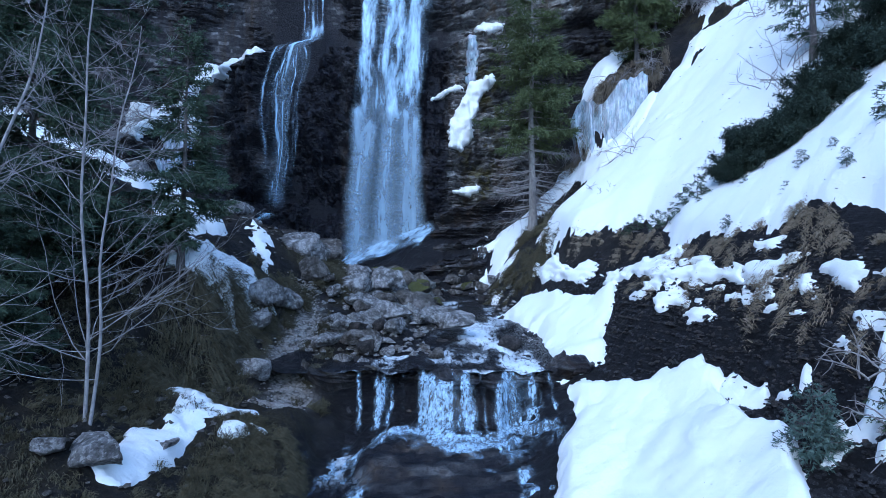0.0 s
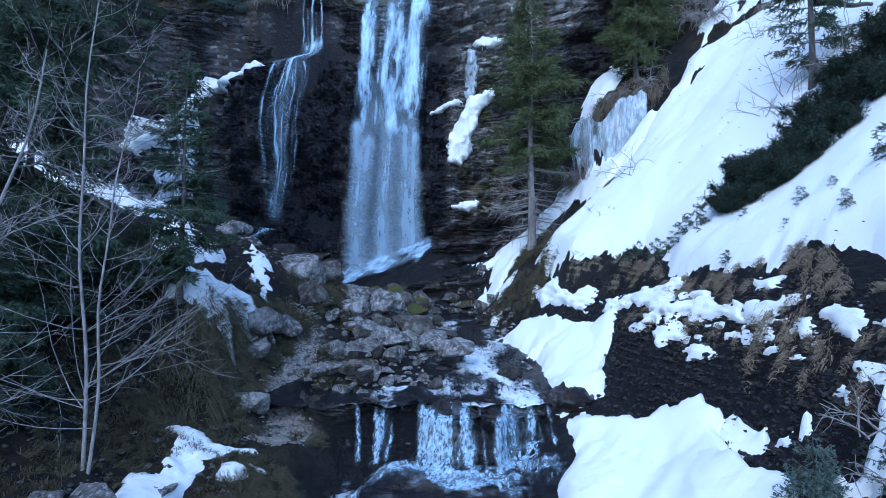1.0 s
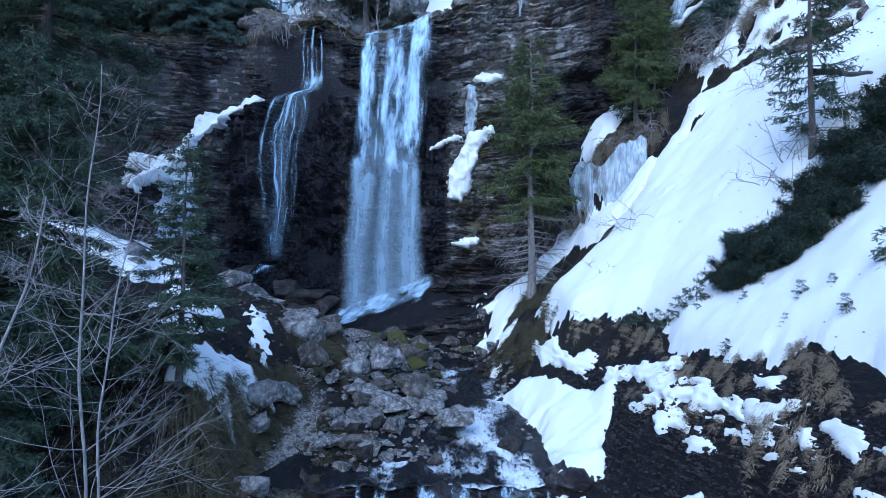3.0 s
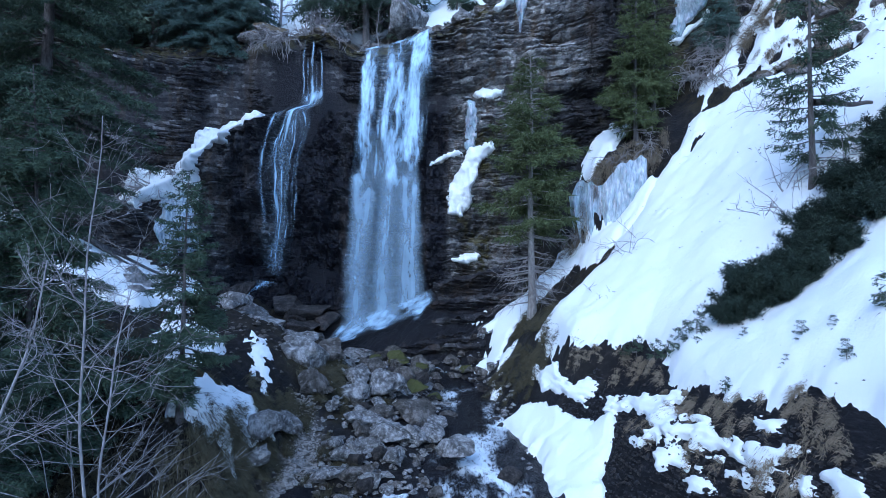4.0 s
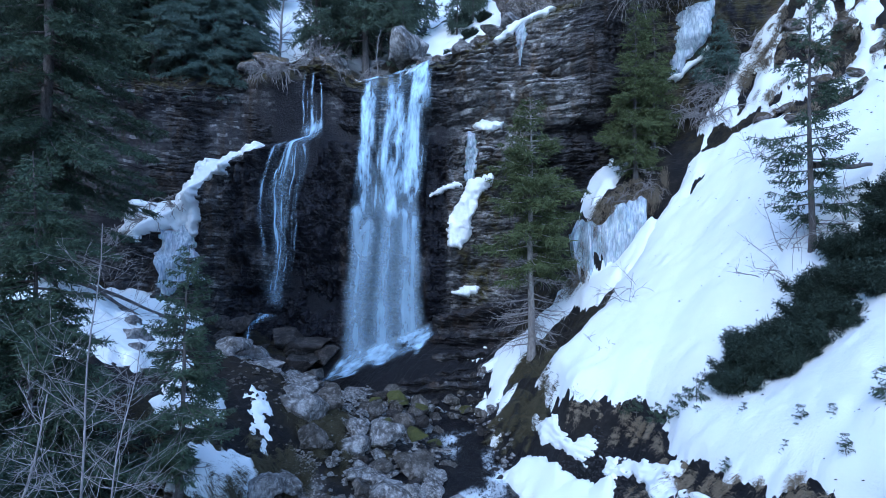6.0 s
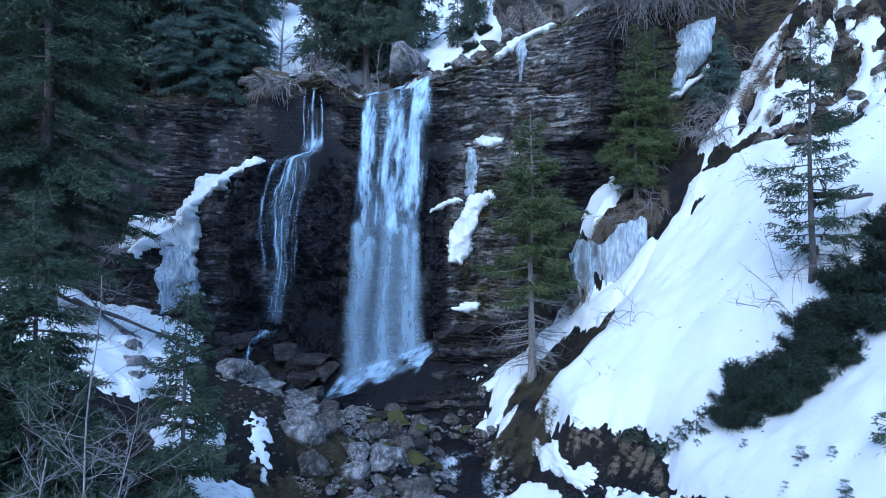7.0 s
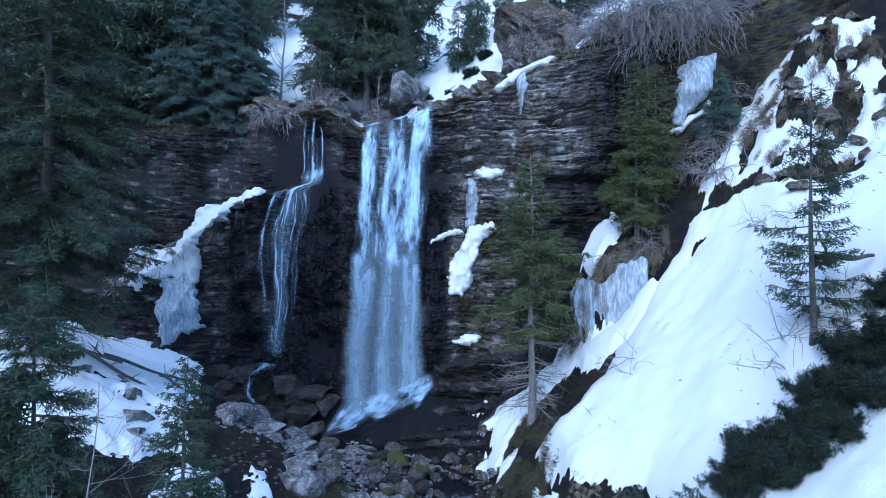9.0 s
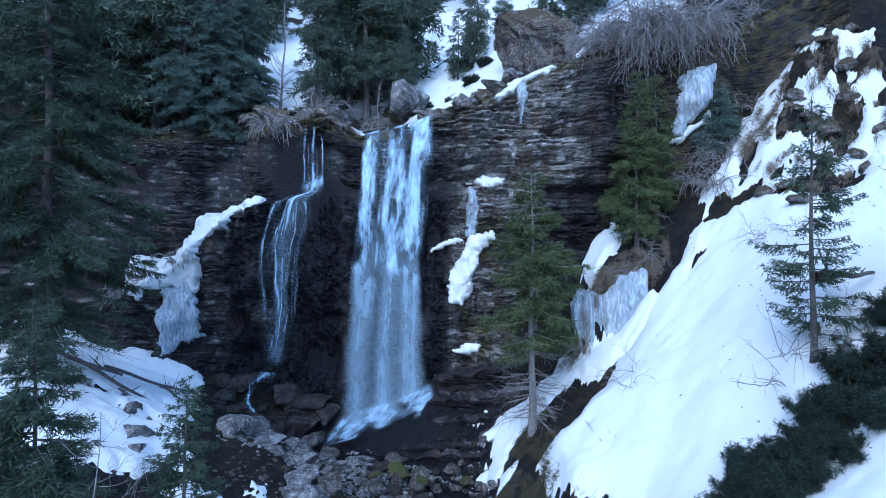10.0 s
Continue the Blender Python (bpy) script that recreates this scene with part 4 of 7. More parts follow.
def snow_patch(label, outline, thick=0.25, edge=0.5, step=0.11, ragged=0.25, seed=1, holes=(), lift=None):
    """A sheet of old snow lying on the ground inside an outline (x, y pairs), thick in the middle, rounded at a ragged edge."""
    pts = np.array(outline, float).reshape(-1, 2)
    x = np.arange(pts[:, 0].min() - 0.6, pts[:, 0].max() + 0.6, step)
    y = np.arange(pts[:, 1].min() - 0.6, pts[:, 1].max() + 0.6, step)
    PX, PY = np.meshgrid(x, y, indexing="ij")
    up = ground(PX, PY, False)
    d = inside_distance(PX, PY, outline) + ragged * fbm(PX * 1.1 + 0.3 * up, PY * 1.1 - 0.2 * up, 4, seed) + 0.6 * ragged * fbm(PX * 3.2, PY * 3.2 + 0.5 * up, 3, seed + 9)
    for hx, hy, ha, hb, turn in holes:
        c, s = math.cos(radians(turn)), math.sin(radians(turn))
        u, v = (PX - hx) * c + (PY - hy) * s, -(PX - hx) * s + (PY - hy) * c
        d = np.minimum(d, (np.hypot(u / ha, v / hb) - 1) * min(ha, hb) + ragged * 1.4 * fbm(PX * 1.8, PY * 1.8, 3, seed + 5))
    body = np.sqrt(np.clip(d / edge, 0, 1))
    base = ground(PX, PY)
    soft = base * (1 - 0.82 * body) + 0.82 * body * (ground(PX, PY, False) + 0.05)
    H = soft + thick * body * (1 + 0.35 * fbm(PX * 0.6, PY * 0.6, 3, seed + 20)) + 0.035 * body * fbm(PX * 2.2, PY * 2.2, 4, seed + 30, 0.6)
    H = np.where(d > 0, np.maximum(H, base + 0.10 * body ** 0.5), base - 0.06)
    if lift is not None:
        H = H + lift(PX, PY) * body
    f = grid_faces(len(x), len(y), d > 0)
    v, f, _ = compact(np.stack([PX, PY, H], -1).reshape(-1, 3), f, {})
    return tagged(new("snow_patch", mesh_of("snow_patch", v, f, SNOW)), label, "snow", "leftover snow patches")


snow_patch("broad smooth snowfield on the steep side slope", (3.9, 26.2, 5.3, 26.2, 7.2, 27.5, 9.1, 28.6, 11.0, 29.5, 12.5, 30.2, 13.3, 31.4, 15.2, 32.2, 17.0, 33.4, 18.1, 32.2, 19.1, 30.9, 21, 29.2, 22, 25, 22, 18, 17, 13, 12, 10.5, 8.7, 11.5, 8.5, 12.8, 8.2, 13.8, 7.6, 14.8, 7.2, 16.6, 6.9, 18.1, 7.5, 19.6, 7.2, 20.9, 6.3, 21.5, 4.9, 22.8), 0.28, 0.7, 0.12, 0.15, 3,
           ((15.3, 29.8, 1.7, 0.38, 150), (17.3, 26.8, 2.0, 0.6, 120), (13.2, 31.0, 0.5, 0.3, 20), (12.6, 29.0, 0.3, 0.15, 0), (19.6, 28.4, 1.3, 0.7, 30), (18.3, 29.6, 0.9, 0.4, 120), (20.6, 26.3, 1.2, 0.6, 60), (18.8, 31.6, 0.8, 0.4, 20), (16.2, 31.2, 0.7, 0.35, 40), (17.6, 30.4, 0.5, 0.3, 10), (20.2, 30.2, 0.8, 0.5, 50), (18.6, 27.6, 0.6, 0.3, 80), (21.2, 27.6, 0.7, 0.5, 10), (16.6, 28.4, 0.5, 0.25, 140), (19.4, 25.2, 0.7, 0.3, 100), (21.3, 24.2, 0.6, 0.4, 20), (14.2, 30.6, 0.45, 0.2, 30)))
snow_patch("white tongue of snow beside the stream", (1.9, 24.0, 3.3, 23.5, 3.9, 22.5, 4.4, 21.2, 5.5, 19.4, 5.2, 18.2, 4.8, 17.7, 4.6, 16.8, 4.2, 17.0, 4.0, 16.4, 3.2, 16.8, 3.2, 18.3, 3.3, 20.5, 2.6, 22.3), 0.32, 0.35, 0.09, 0.13, 5)
snow_patch("snow caught in dry grass on the bank", (7.0, 11.4, 7.2, 10.7, 7.4, 9.8, 7.6, 8.5, 6.6, 8.5, 6.4, 9.6, 6.8, 10.2), 0.09, 0.25, 0.06, 0.5, 11)


def bank_snow(label, outline, thick, seed, ragged=0.1, step=0.05):
    """Snow lying on the steep bank: the outline is in y, z pairs up its face."""
    pts = np.array(outline, float).reshape(-1, 2)
    y = np.arange(pts[:, 0].min() - 0.4, pts[:, 0].max() + 0.4, step * 1.4)
    z = np.arange(pts[:, 1].min() - 0.3, pts[:, 1].max() + 0.3, step)
    PY, PZ = np.meshgrid(y, z, indexing="ij")
    xs = np.arange(3.0, 10.0, 0.02)
    rise = np.maximum.accumulate(ground(xs[None, :], y[:, None]), axis=1)
    PX = np.array([np.interp(z, row + 1e-5 * np.arange(len(xs)), xs) for row in rise])
    d = inside_distance(PY * 0.5, PZ, np.array(pts * np.array([0.5, 1])).ravel()) + 1.3 * ragged * fbm(PY * 1.5, PZ * 3.0, 4, seed) + 0.9 * ragged * fbm(PY * 5, PZ * 9, 3, seed + 9)
    body = np.sqrt(np.clip(d / 0.16, 0, 1))
    lump = thick * body * (1 + 0.4 * fbm(PY * 1.2, PZ * 2, 3, seed + 3))
    lift = np.where(d > 0, lump, -0.06)
    f = grid_faces(len(y), len(z), d > 0)[:, ::-1]
    v, f, _ = compact(np.stack([PX - 0.7 * lift, PY, PZ + 0.7 * lift], -1).reshape(-1, 3), f, {})
    return tagged(new("snow_patch", mesh_of("snow_patch", v, f, SNOW)), label, "snow", "leftover snow patches")


bank_snow("broken strip of snow along the dark bank", (20.65, 0.72, 18.54, 1.12, 17.49, 1.58, 17.19, 1.54, 16.94, 1.07, 15.64, 1.25, 14.95, 0.98, 14.40, 0.97, 14.29, 1.16, 14.10, 0.78, 14.75, 0.78, 15.60, 0.61, 16.15, 0.62, 16.60, 0.44, 18.20, 0.92, 19.05, 0.46, 19.90, 0.37), 0.14, 81, 0.13)
bank_snow("small snow patch on the grassy bank", (24.55, 0.53, 24.40, 1.01, 23.04, 1.38, 22.35, 1.02, 21.60, 0.92, 21.44, 1.25, 20.85, 1.03, 20.70, 0.71, 21.05, 0.45, 21.65, 0.46, 22.20, 0.32, 23.20, 0.33), 0.16, 83, 0.12)
scrap_rng = np.random.RandomState(17)
for i in range(40):
    sy = scrap_rng.uniform(9.6, 17.5)
    sz, sr = scrap_rng.uniform(0.15, 1.0) if sy > 11 else scrap_rng.uniform(-0.6, 0.9), scrap_rng.uniform(0.03, 0.12)
    bank_snow("scrap of snow between tufts on the dark bank", [v for k in range(8) for v in (sy + 2.2 * sr * math.cos(k * 0.785), sz + sr * math.sin(k * 0.785))], 0.07, 100 + i, 0.07)
for i, outline in enumerate(((14.3, 1.0, 13.9, 1.3, 12.8, 1.4, 12.7, 1.2, 13.1, 0.95, 13.0, 0.5, 13.4, 0.75, 14.1, 0.8), (12.6, 0.7, 12.3, 1.2, 12.0, 1.4, 11.3, 1.3, 11.4, 1.1, 11.1, 1.1, 10.9, 0.75, 11.2, 0.65, 11.6, 0.95, 12.1, 0.9), (11.0, 1.1, 10.5, 1.35, 10.1, 1.2, 10.6, 1.0), (15.1, -0.1, 14.8, 0.1, 14.6, -0.2, 14.9, -0.3), (12.1, -1.55, 11.6, -1.1, 11.5, -1.3, 11.6, -1.55), (13.9, 1.75, 13.5, 1.85, 13.3, 1.7, 13.7, 1.62), (16.3, 0.25, 15.8, 0.4, 15.4, 0.2, 15.9, 0.1), (13.0, 0.3, 12.7, 0.5, 12.5, 0.25))):
    bank_snow("scrap of snow between tufts on the dark bank", outline, 0.1, 84 + i, 0.11)
snow_patch("scrap of snow on dark shale", (6.25, 13.0, 6.4, 13.1, 6.5, 12.6, 6.52, 12.0, 6.42, 11.9, 6.3, 12.3), 0.1, 0.15, 0.06, 0.16, 13)
snow_patch("thick block of avalanche snow under the dark bank", (3.4, 16.2, 3.9, 16.2, 4.6, 15.2, 5.4, 14.7, 6.1, 13.9, 6.25, 13.2, 6.0, 13.1, 5.9, 12.0, 6.2, 10.7, 6.0, 9.8, 5.4, 8.6, 2.6, 8.8, 2.2, 11.0, 2.4, 13.0, 2.8, 14.4, 3.4, 15.2), 0.36, 0.3, 0.08, 0.10, 15, (), lambda x, y: 0.15 * np.exp(-((x - 5.9) / 0.8) ** 2 - ((y - 13.6) / 0.9) ** 2))
snow_patch("trampled snow on the stream bank", (-7.0, 11.0, -6.3, 10.9, -6.4, 11.9, -5.9, 12.5, -6.2, 13.3, -6.2, 13.9, -6.6, 14.2, -6.3, 14.6, -5.6, 14.1, -4.3, 14.5, -4.9, 13.6, -5.4, 12.5, -5.6, 11.6, -5.7, 10.9, -5.8, 10.4, -6.5, 10.3), 0.13, 0.25, 0.06, 0.12, 17)
snow_patch("patchy snow under the small spruce", (-7.9, 16.6, -7.6, 18.6, -6.9, 19.4, -5.9, 19.9, -6.1, 18.8, -6.3, 17.6, -6.6, 16.7, -7.2, 16.3), 0.2, 0.3, 0.07, 0.28, 19)
snow_patch("snow strip on the rocky knoll", (-7.3, 22.3, -7.2, 23.7, -6.8, 23.9, -6.7, 21.9, -6.1, 21.2, -6.1, 20.3, -6.5, 20.4), 0.12, 0.25, 0.07, 0.28, 21)
snow_patch("snow between trees on the slope", (-9.5, 18.5, -8.4, 18.8, -7.6, 20.5, -7.8, 22, -9.3, 21.5), 0.2, 0.3, 0.1, 0.3, 22)
snow_patch("wide snow slope below the side cliff", (-24, 33.5, -23.5, 35.8, -21.1, 36.6, -19.7, 37.2, -17.5, 37.6, -15.0, 37.6, -14.6, 35.0, -13.0, 30.6, -11.4, 25.4, -9.8, 22.2, -10.6, 20.4, -13.3, 19.1, -16.1, 20.9, -20, 26), 0.3, 0.6, 0.14, 0.35, 23, ((-12.9, 24.6, 0.8, 0.5, 20), (-13.8, 27, 0.7, 0.4, 60), (-15.2, 25.4, 0.9, 0.4, 30)))
snow_patch("snow strip at the foot of the lone spruce", (3.0, 32.4, 4.6, 32.0, 6.3, 32.0, 7.2, 30.9, 7.4, 29.6, 6.2, 30.0, 5.1, 30.4, 4.1, 29.9, 3.3, 29.7, 2.9, 28.3, 1.9, 30.2, 2.5, 30.7), 0.2, 0.3, 0.1, 0.25, 25)
snow_patch("snow heaped under the frozen seep", (6.6, 30.3, 7.6, 30.6, 8.8, 30.5, 9.8, 30.2, 10.8, 29.8, 10.6, 28.9, 9.2, 28.7, 7.6, 28.8, 6.9, 29.4), 0.45, 0.5, 0.1, 0.2, 26)
snow_patch("snow lying on the wooded ledge", (8.0, 33.8, 9.4, 34.9, 11.1, 34.6, 10.8, 33.0, 9.4, 32.4, 8.0, 32.0), 0.3, 0.4, 0.1, 0.25, 27)
snow_patch("snow in the gully beside the upper cliff", (18.2, 33.0, 19.2, 33.4, 20.2, 33.5, 21.6, 33.4, 20.6, 31.8, 19.9, 31.3, 19.0, 32.2), 0.25, 0.4, 0.12, 0.3, 29)
snow_patch("snow strip in the gully under the brushwood", (16.9, 31.4, 17.4, 32.8, 18.0, 33.6, 18.8, 33.4, 18.8, 32.2, 18.0, 31.0), 0.2, 0.35, 0.1, 0.3, 31)
for i, (sx, sy, sr) in enumerate(((19.2, 29.6, 0.7), (20.6, 28.7, 0.6), (21.2, 30.5, 0.9), (2.6, 31.6, 0.5), (2.1, 33.6, 0.55), (-12.3, 22.3, 0.5), (-4.7, 13.0, 0.18), (-4.3, 13.6, 0.15), (3.0, 28.1, 0.3), (2.4, 26.4, 0.25), (6.0, 22.3, 0.2), (-11.6, 42.4, 0.6), (-10.3, 41.7, 0.5), (-8.4, 42.6, 0.7), (-13.3, 42.9, 0.6), (-7.2, 41.4, 0.35), (-6.2, 42.6, 0.5), (-0.7, 41.2, 0.5), (1.4, 42.0, 0.6), (5.0, 39.8, 0.6), (9.6, 39.5, 0.9), (-19.0, 41.6, 0.6), (-22, 28.5, 0.9), (-12.4, 41.9, 0.4), (-11.0, 42.9, 0.5), (-10.9, 41.2, 0.3), (-9.4, 41.2, 0.4), (-9.0, 42.0, 0.5), (-8.0, 41.2, 0.3), (-6.6, 41.6, 0.4), (-5.6, 42.2, 0.35), (0.4, 41.9, 0.5), (2.6, 41.9, 0.6), (3.6, 41.6, 0.5), (4.4, 40.9, 0.4))):
    ring = [v for k in range(10) for v in (sx + sr * (1 + 0.5 * math.sin(k * 2.1 + i)) * math.cos(k * 0.628), sy + sr * 0.8 * math.sin(k * 0.628))]
    snow_patch("small leftover patch of snow on the ground", ring, 0.12, 0.2, 0.08, 0.2, 40 + i)
upland = snow_patch("snow cover on the hillside above the fall", (-2.5, 43.5, 1, 43.0, 4.5, 43.6, 6.5, 47, 8, 56, 14, 70, -2, 74, -6, 60, -3, 50), 0.4, 0.8, 0.3, 0.7, 60, ((2.2, 49, 0.9, 0.5, 0), (0.8, 46.3, 0.7, 0.4, 30), (-1.5, 54, 1, 0.6, 0)))
snow_patch("bright snow slope far behind the trees", (-17, 47, -11.5, 45.2, -10, 52, -9, 66, -20, 74, -26, 62), 0.4, 0.8, 0.3, 0.6, 62)


def wall_snow(label, outline, thick, seed, mat=SNOW, name="snow_patch", category="snow", ragged=0.12, step=0.09, pull=0.0):
    """Snow or ice clinging to the cliff: the outline is in x, z pairs on the wall."""
    pts = np.array(outline, float).reshape(-1, 2)
    x = np.arange(pts[:, 0].min() - 0.4, pts[:, 0].max() + 0.4, step)
    z = np.arange(pts[:, 1].min() - 0.4, pts[:, 1].max() + 0.4, step)
    PX, PZ = np.meshgrid(x, z, indexing="ij")
    d = inside_distance(PX, PZ, outline) + ragged * fbm(PX * 1.6, PZ * 1.2, 4, seed) + 0.08 * fbm(PX * 5, PZ * 4, 3, seed + 2)
    if mat is ICE:
        d = d - 0.35 * np.clip(noise2(PX * 3.2, PX * 0, seed), 0, 1) * smooth(pts[:, 1].min() + 1.2, pts[:, 1].min(), PZ)
    body = np.sqrt(np.clip(d / 0.4, 0, 1))
    rough = sum(cliff_out(PX, PZ + k) for k in (-0.3, -0.2, -0.1, 0.0, 0.1, 0.2, 0.3)) / 7
    flat = np.maximum(rough, 0) * 0.5 + 0.5 * float(np.mean(rough))
    out = np.where(d > 0, np.maximum(rough + 0.12, flat + 0.1) + thick * body * (1 + 0.4 * fbm(PX * 1.2, PZ * 0.8, 3, seed + 3)), rough - 0.25) + pull
    if mat is ICE:
        out = out + 0.12 * body * noise2(PX * 3.5, PZ * 0.35, seed + 8)
    f = grid_faces(len(x), len(z), d > 0)[:, ::-1]
    v, f, _ = compact(np.stack([PX, cliff_y(PX) - out, PZ], -1).reshape(-1, 3), f, {})
    return tagged(new(name, mesh_of(name, v, f, mat)), label, category)


wall_snow("snow cap on a narrow cliff ledge", (1.7, 16.3, 2.6, 16.7, 4.0, 16.45, 3.9, 15.9, 2.6, 15.8), 0.35, 201)
wall_snow("lumpy snow clinging to the cliff beside the fall", (0.4, 10.2, 0.9, 11.3, 1.8, 12.7, 3.2, 13.1, 3.3, 12.5, 2.4, 11.6, 2.0, 10.4, 1.9, 9.0, 1.2, 8.1, 0.3, 8.4), 0.45, 203)
wall_snow("scrap of snow on a cliff ledge", (0.6, 5.4, 1.5, 5.8, 2.4, 5.75, 2.3, 5.3, 1.2, 5.1), 0.3, 205)
wall_snow("thin line of snow on a rock bed", (-0.9, 11.9, 0.2, 12.5, 1.3, 12.6, 1.3, 12.3, 0.3, 12.1, -0.8, 11.6), 0.2, 207, ragged=0.06)
wall_snow("frozen column hanging between two ledges", (1.55, 15.9, 2.15, 15.9, 2.3, 14.6, 2.1, 12.7, 1.4, 12.7, 1.5, 14.4), 0.18, 209, ICE, "ice_column", "ice", 0.06)
wall_snow("curved line of snow along the sloping ledge", (-20.6, 9.4, -20.2, 11.3, -18.0, 11.2, -16.9, 12.6, -16.3, 13.8, -14.4, 14.6, -12.4, 15.4, -12.3, 15.15, -14.2, 14.0, -15.2, 13.0, -15.6, 12.0, -15.8, 10.2, -16.2, 9.0, -17.6, 9.3, -18.6, 9.0, -20, 9.0), 0.45, 211, ragged=0.34, pull=0.2)
wall_snow("frozen seep of blue ice under the snowy ledge", (-18.2, 9.6, -16.2, 9.8, -15.9, 7.6, -16.1, 5.9, -17.6, 5.2, -17.9, 6.4, -18.3, 7.6), 0.3, 213, ICE, "frozen_seep", "ice", 0.3)
wall_snow("strip of snow along the cliff rim", (3.3, 21.6, 4.6, 22.6, 6.6, 23.2, 6.9, 22.9, 5.2, 22.2, 3.6, 21.35), 0.4, 215, ragged=0.08, pull=0.1)
wall_snow("icicle hanging from the cliff rim", (4.5, 22.2, 5.2, 22.4, 5.15, 21.3, 5.0, 20.4, 4.88, 19.6, 4.75, 20.6, 4.6, 21.4), 0.14, 217, ICE, "icicle", "ice", 0.03, 0.06, 0.1)
wall_snow("pale ice flow in the upper cliff corner", (13.6, 21.6, 15.4, 22.4, 15.2, 20.8, 14.6, 19.4, 13.4, 18.2, 13.2, 19.0), 0.3, 219, ICE, "frozen_seep", "ice")
wall_snow("snow below the corner ice flow", (12.7, 17.9, 13.6, 18.5, 14.9, 19.5, 15.0, 19.0, 13.6, 17.9), 0.3, 221)


# the big frozen seep on the gully side
ix, iv = np.meshgrid(np.linspace(6.9, 10.45, 64), np.linspace(0, 1, 60), indexing="ij")
top_z = np.interp(ix, (6.9, 7.3, 7.7, 8.4, 9.2, 10.45), (9.2, 9.6, 9.2, 9.3, 10.2, 10.6)) + 0.35 * fbm(ix * 1.7, ix * 0, 3, 231)
low_z = np.interp(ix, (6.9, 7.3, 7.8, 8.4, 9.3, 10.45), (8.3, 6.2, 5.6, 6.0, 6.6, 7.8)) + 0.4 * fbm(ix * 2.4, ix * 0, 3, 233)
iz = low_z + (top_z - low_z) * iv
iy = 30.35 - 0.38 * (ix - 8.8) + 0.35 * (iv - 0.5) + 0.22 * noise2(ix * 2.6, iz * 0.5, 235) + 0.14 * fbm(ix * 6, iz * 1.3, 3, 237)
tagged(new("frozen_seep", mesh_of("frozen_seep", np.concatenate([np.stack([ix, iy, iz], -1).reshape(-1, 3), np.stack([ix, iy + 0.9, iz], -1).reshape(-1, 3)]), np.concatenate([grid_faces(64, 60)[:, ::-1], grid_faces(64, 60) + 64 * 60]), ICE)), "curtain of pale blue ice frozen over the rock step", "ice")


# ---- trees ----
def tube(points, radii, sides=6):
    """Vertices and quads of a tapered tube along points."""
    pts, radii = np.asarray(points, float), np.asarray(radii, float)
    tang = np.gradient(pts, axis=0)
    tang /= np.linalg.norm(tang, axis=1, keepdims=True) + 1e-9
    ref = np.where(np.abs(tang[:, 2:3]) > 0.9, np.array([[1.0, 0, 0]]), np.array([[0, 0, 1.0]]))
    a = np.cross(tang, ref)
    a /= np.linalg.norm(a, axis=1, keepdims=True) + 1e-9
    b = np.cross(tang, a)
    ang = np.linspace(0, 2 * np.pi, sides, endpoint=False)
    v = pts[:, None] + radii[:, None, None] * (np.cos(ang)[None, :, None] * a[:, None] + np.sin(ang)[None, :, None] * b[:, None])
    n = len(pts)
    i, j = np.meshgrid(np.arange(n - 1), np.arange(sides), indexing="ij")
    p, q = (i * sides + j).ravel(), (i * sides + (j + 1) % sides).ravel()
    return v.reshape(-1, 3), np.stack([p, q, q + sides, p + sides], 1)


def joined(pieces):
    verts, faces, n = [], [], 0
    for v, f in pieces:
        verts.append(v)
        faces.append(np.asarray(f) + n)
        n += len(v)
    return np.concatenate(verts), np.concatenate(faces)


def needles(start, way, length, width, rng, each):
    """Slim three-cornered needle tufts set along twigs that run from start along way."""
    n = len(start)
    at = rng.uniform(0.0, 1.0, (n, each))
    root = start[:, None] + way[:, None] * (length[:, None] * at)[..., None] + np.array([0, 0, -0.10]) * (length[:, None] * at ** 2)[..., None]
    d = way[:, None] * 0.75 + rng.normal(0, 0.42, (n, each, 3))
    d /= np.linalg.norm(d, axis=2, keepdims=True)
    side = np.cross(d, rng.normal(0, 1, d.shape))
    side /= np.linalg.norm(side, axis=2, keepdims=True) + 1e-9
    w = side * (width[:, None] * rng.uniform(0.7, 1.3, (n, each)))[..., None]
    tip = root + d * (length[:, None] * rng.uniform(0.30, 0.62, (n, each)))[..., None]
    v = np.stack([root - w, root + w, tip], 2).reshape(-1, 3)
    return v, np.arange(len(v)).reshape(-1, 3)


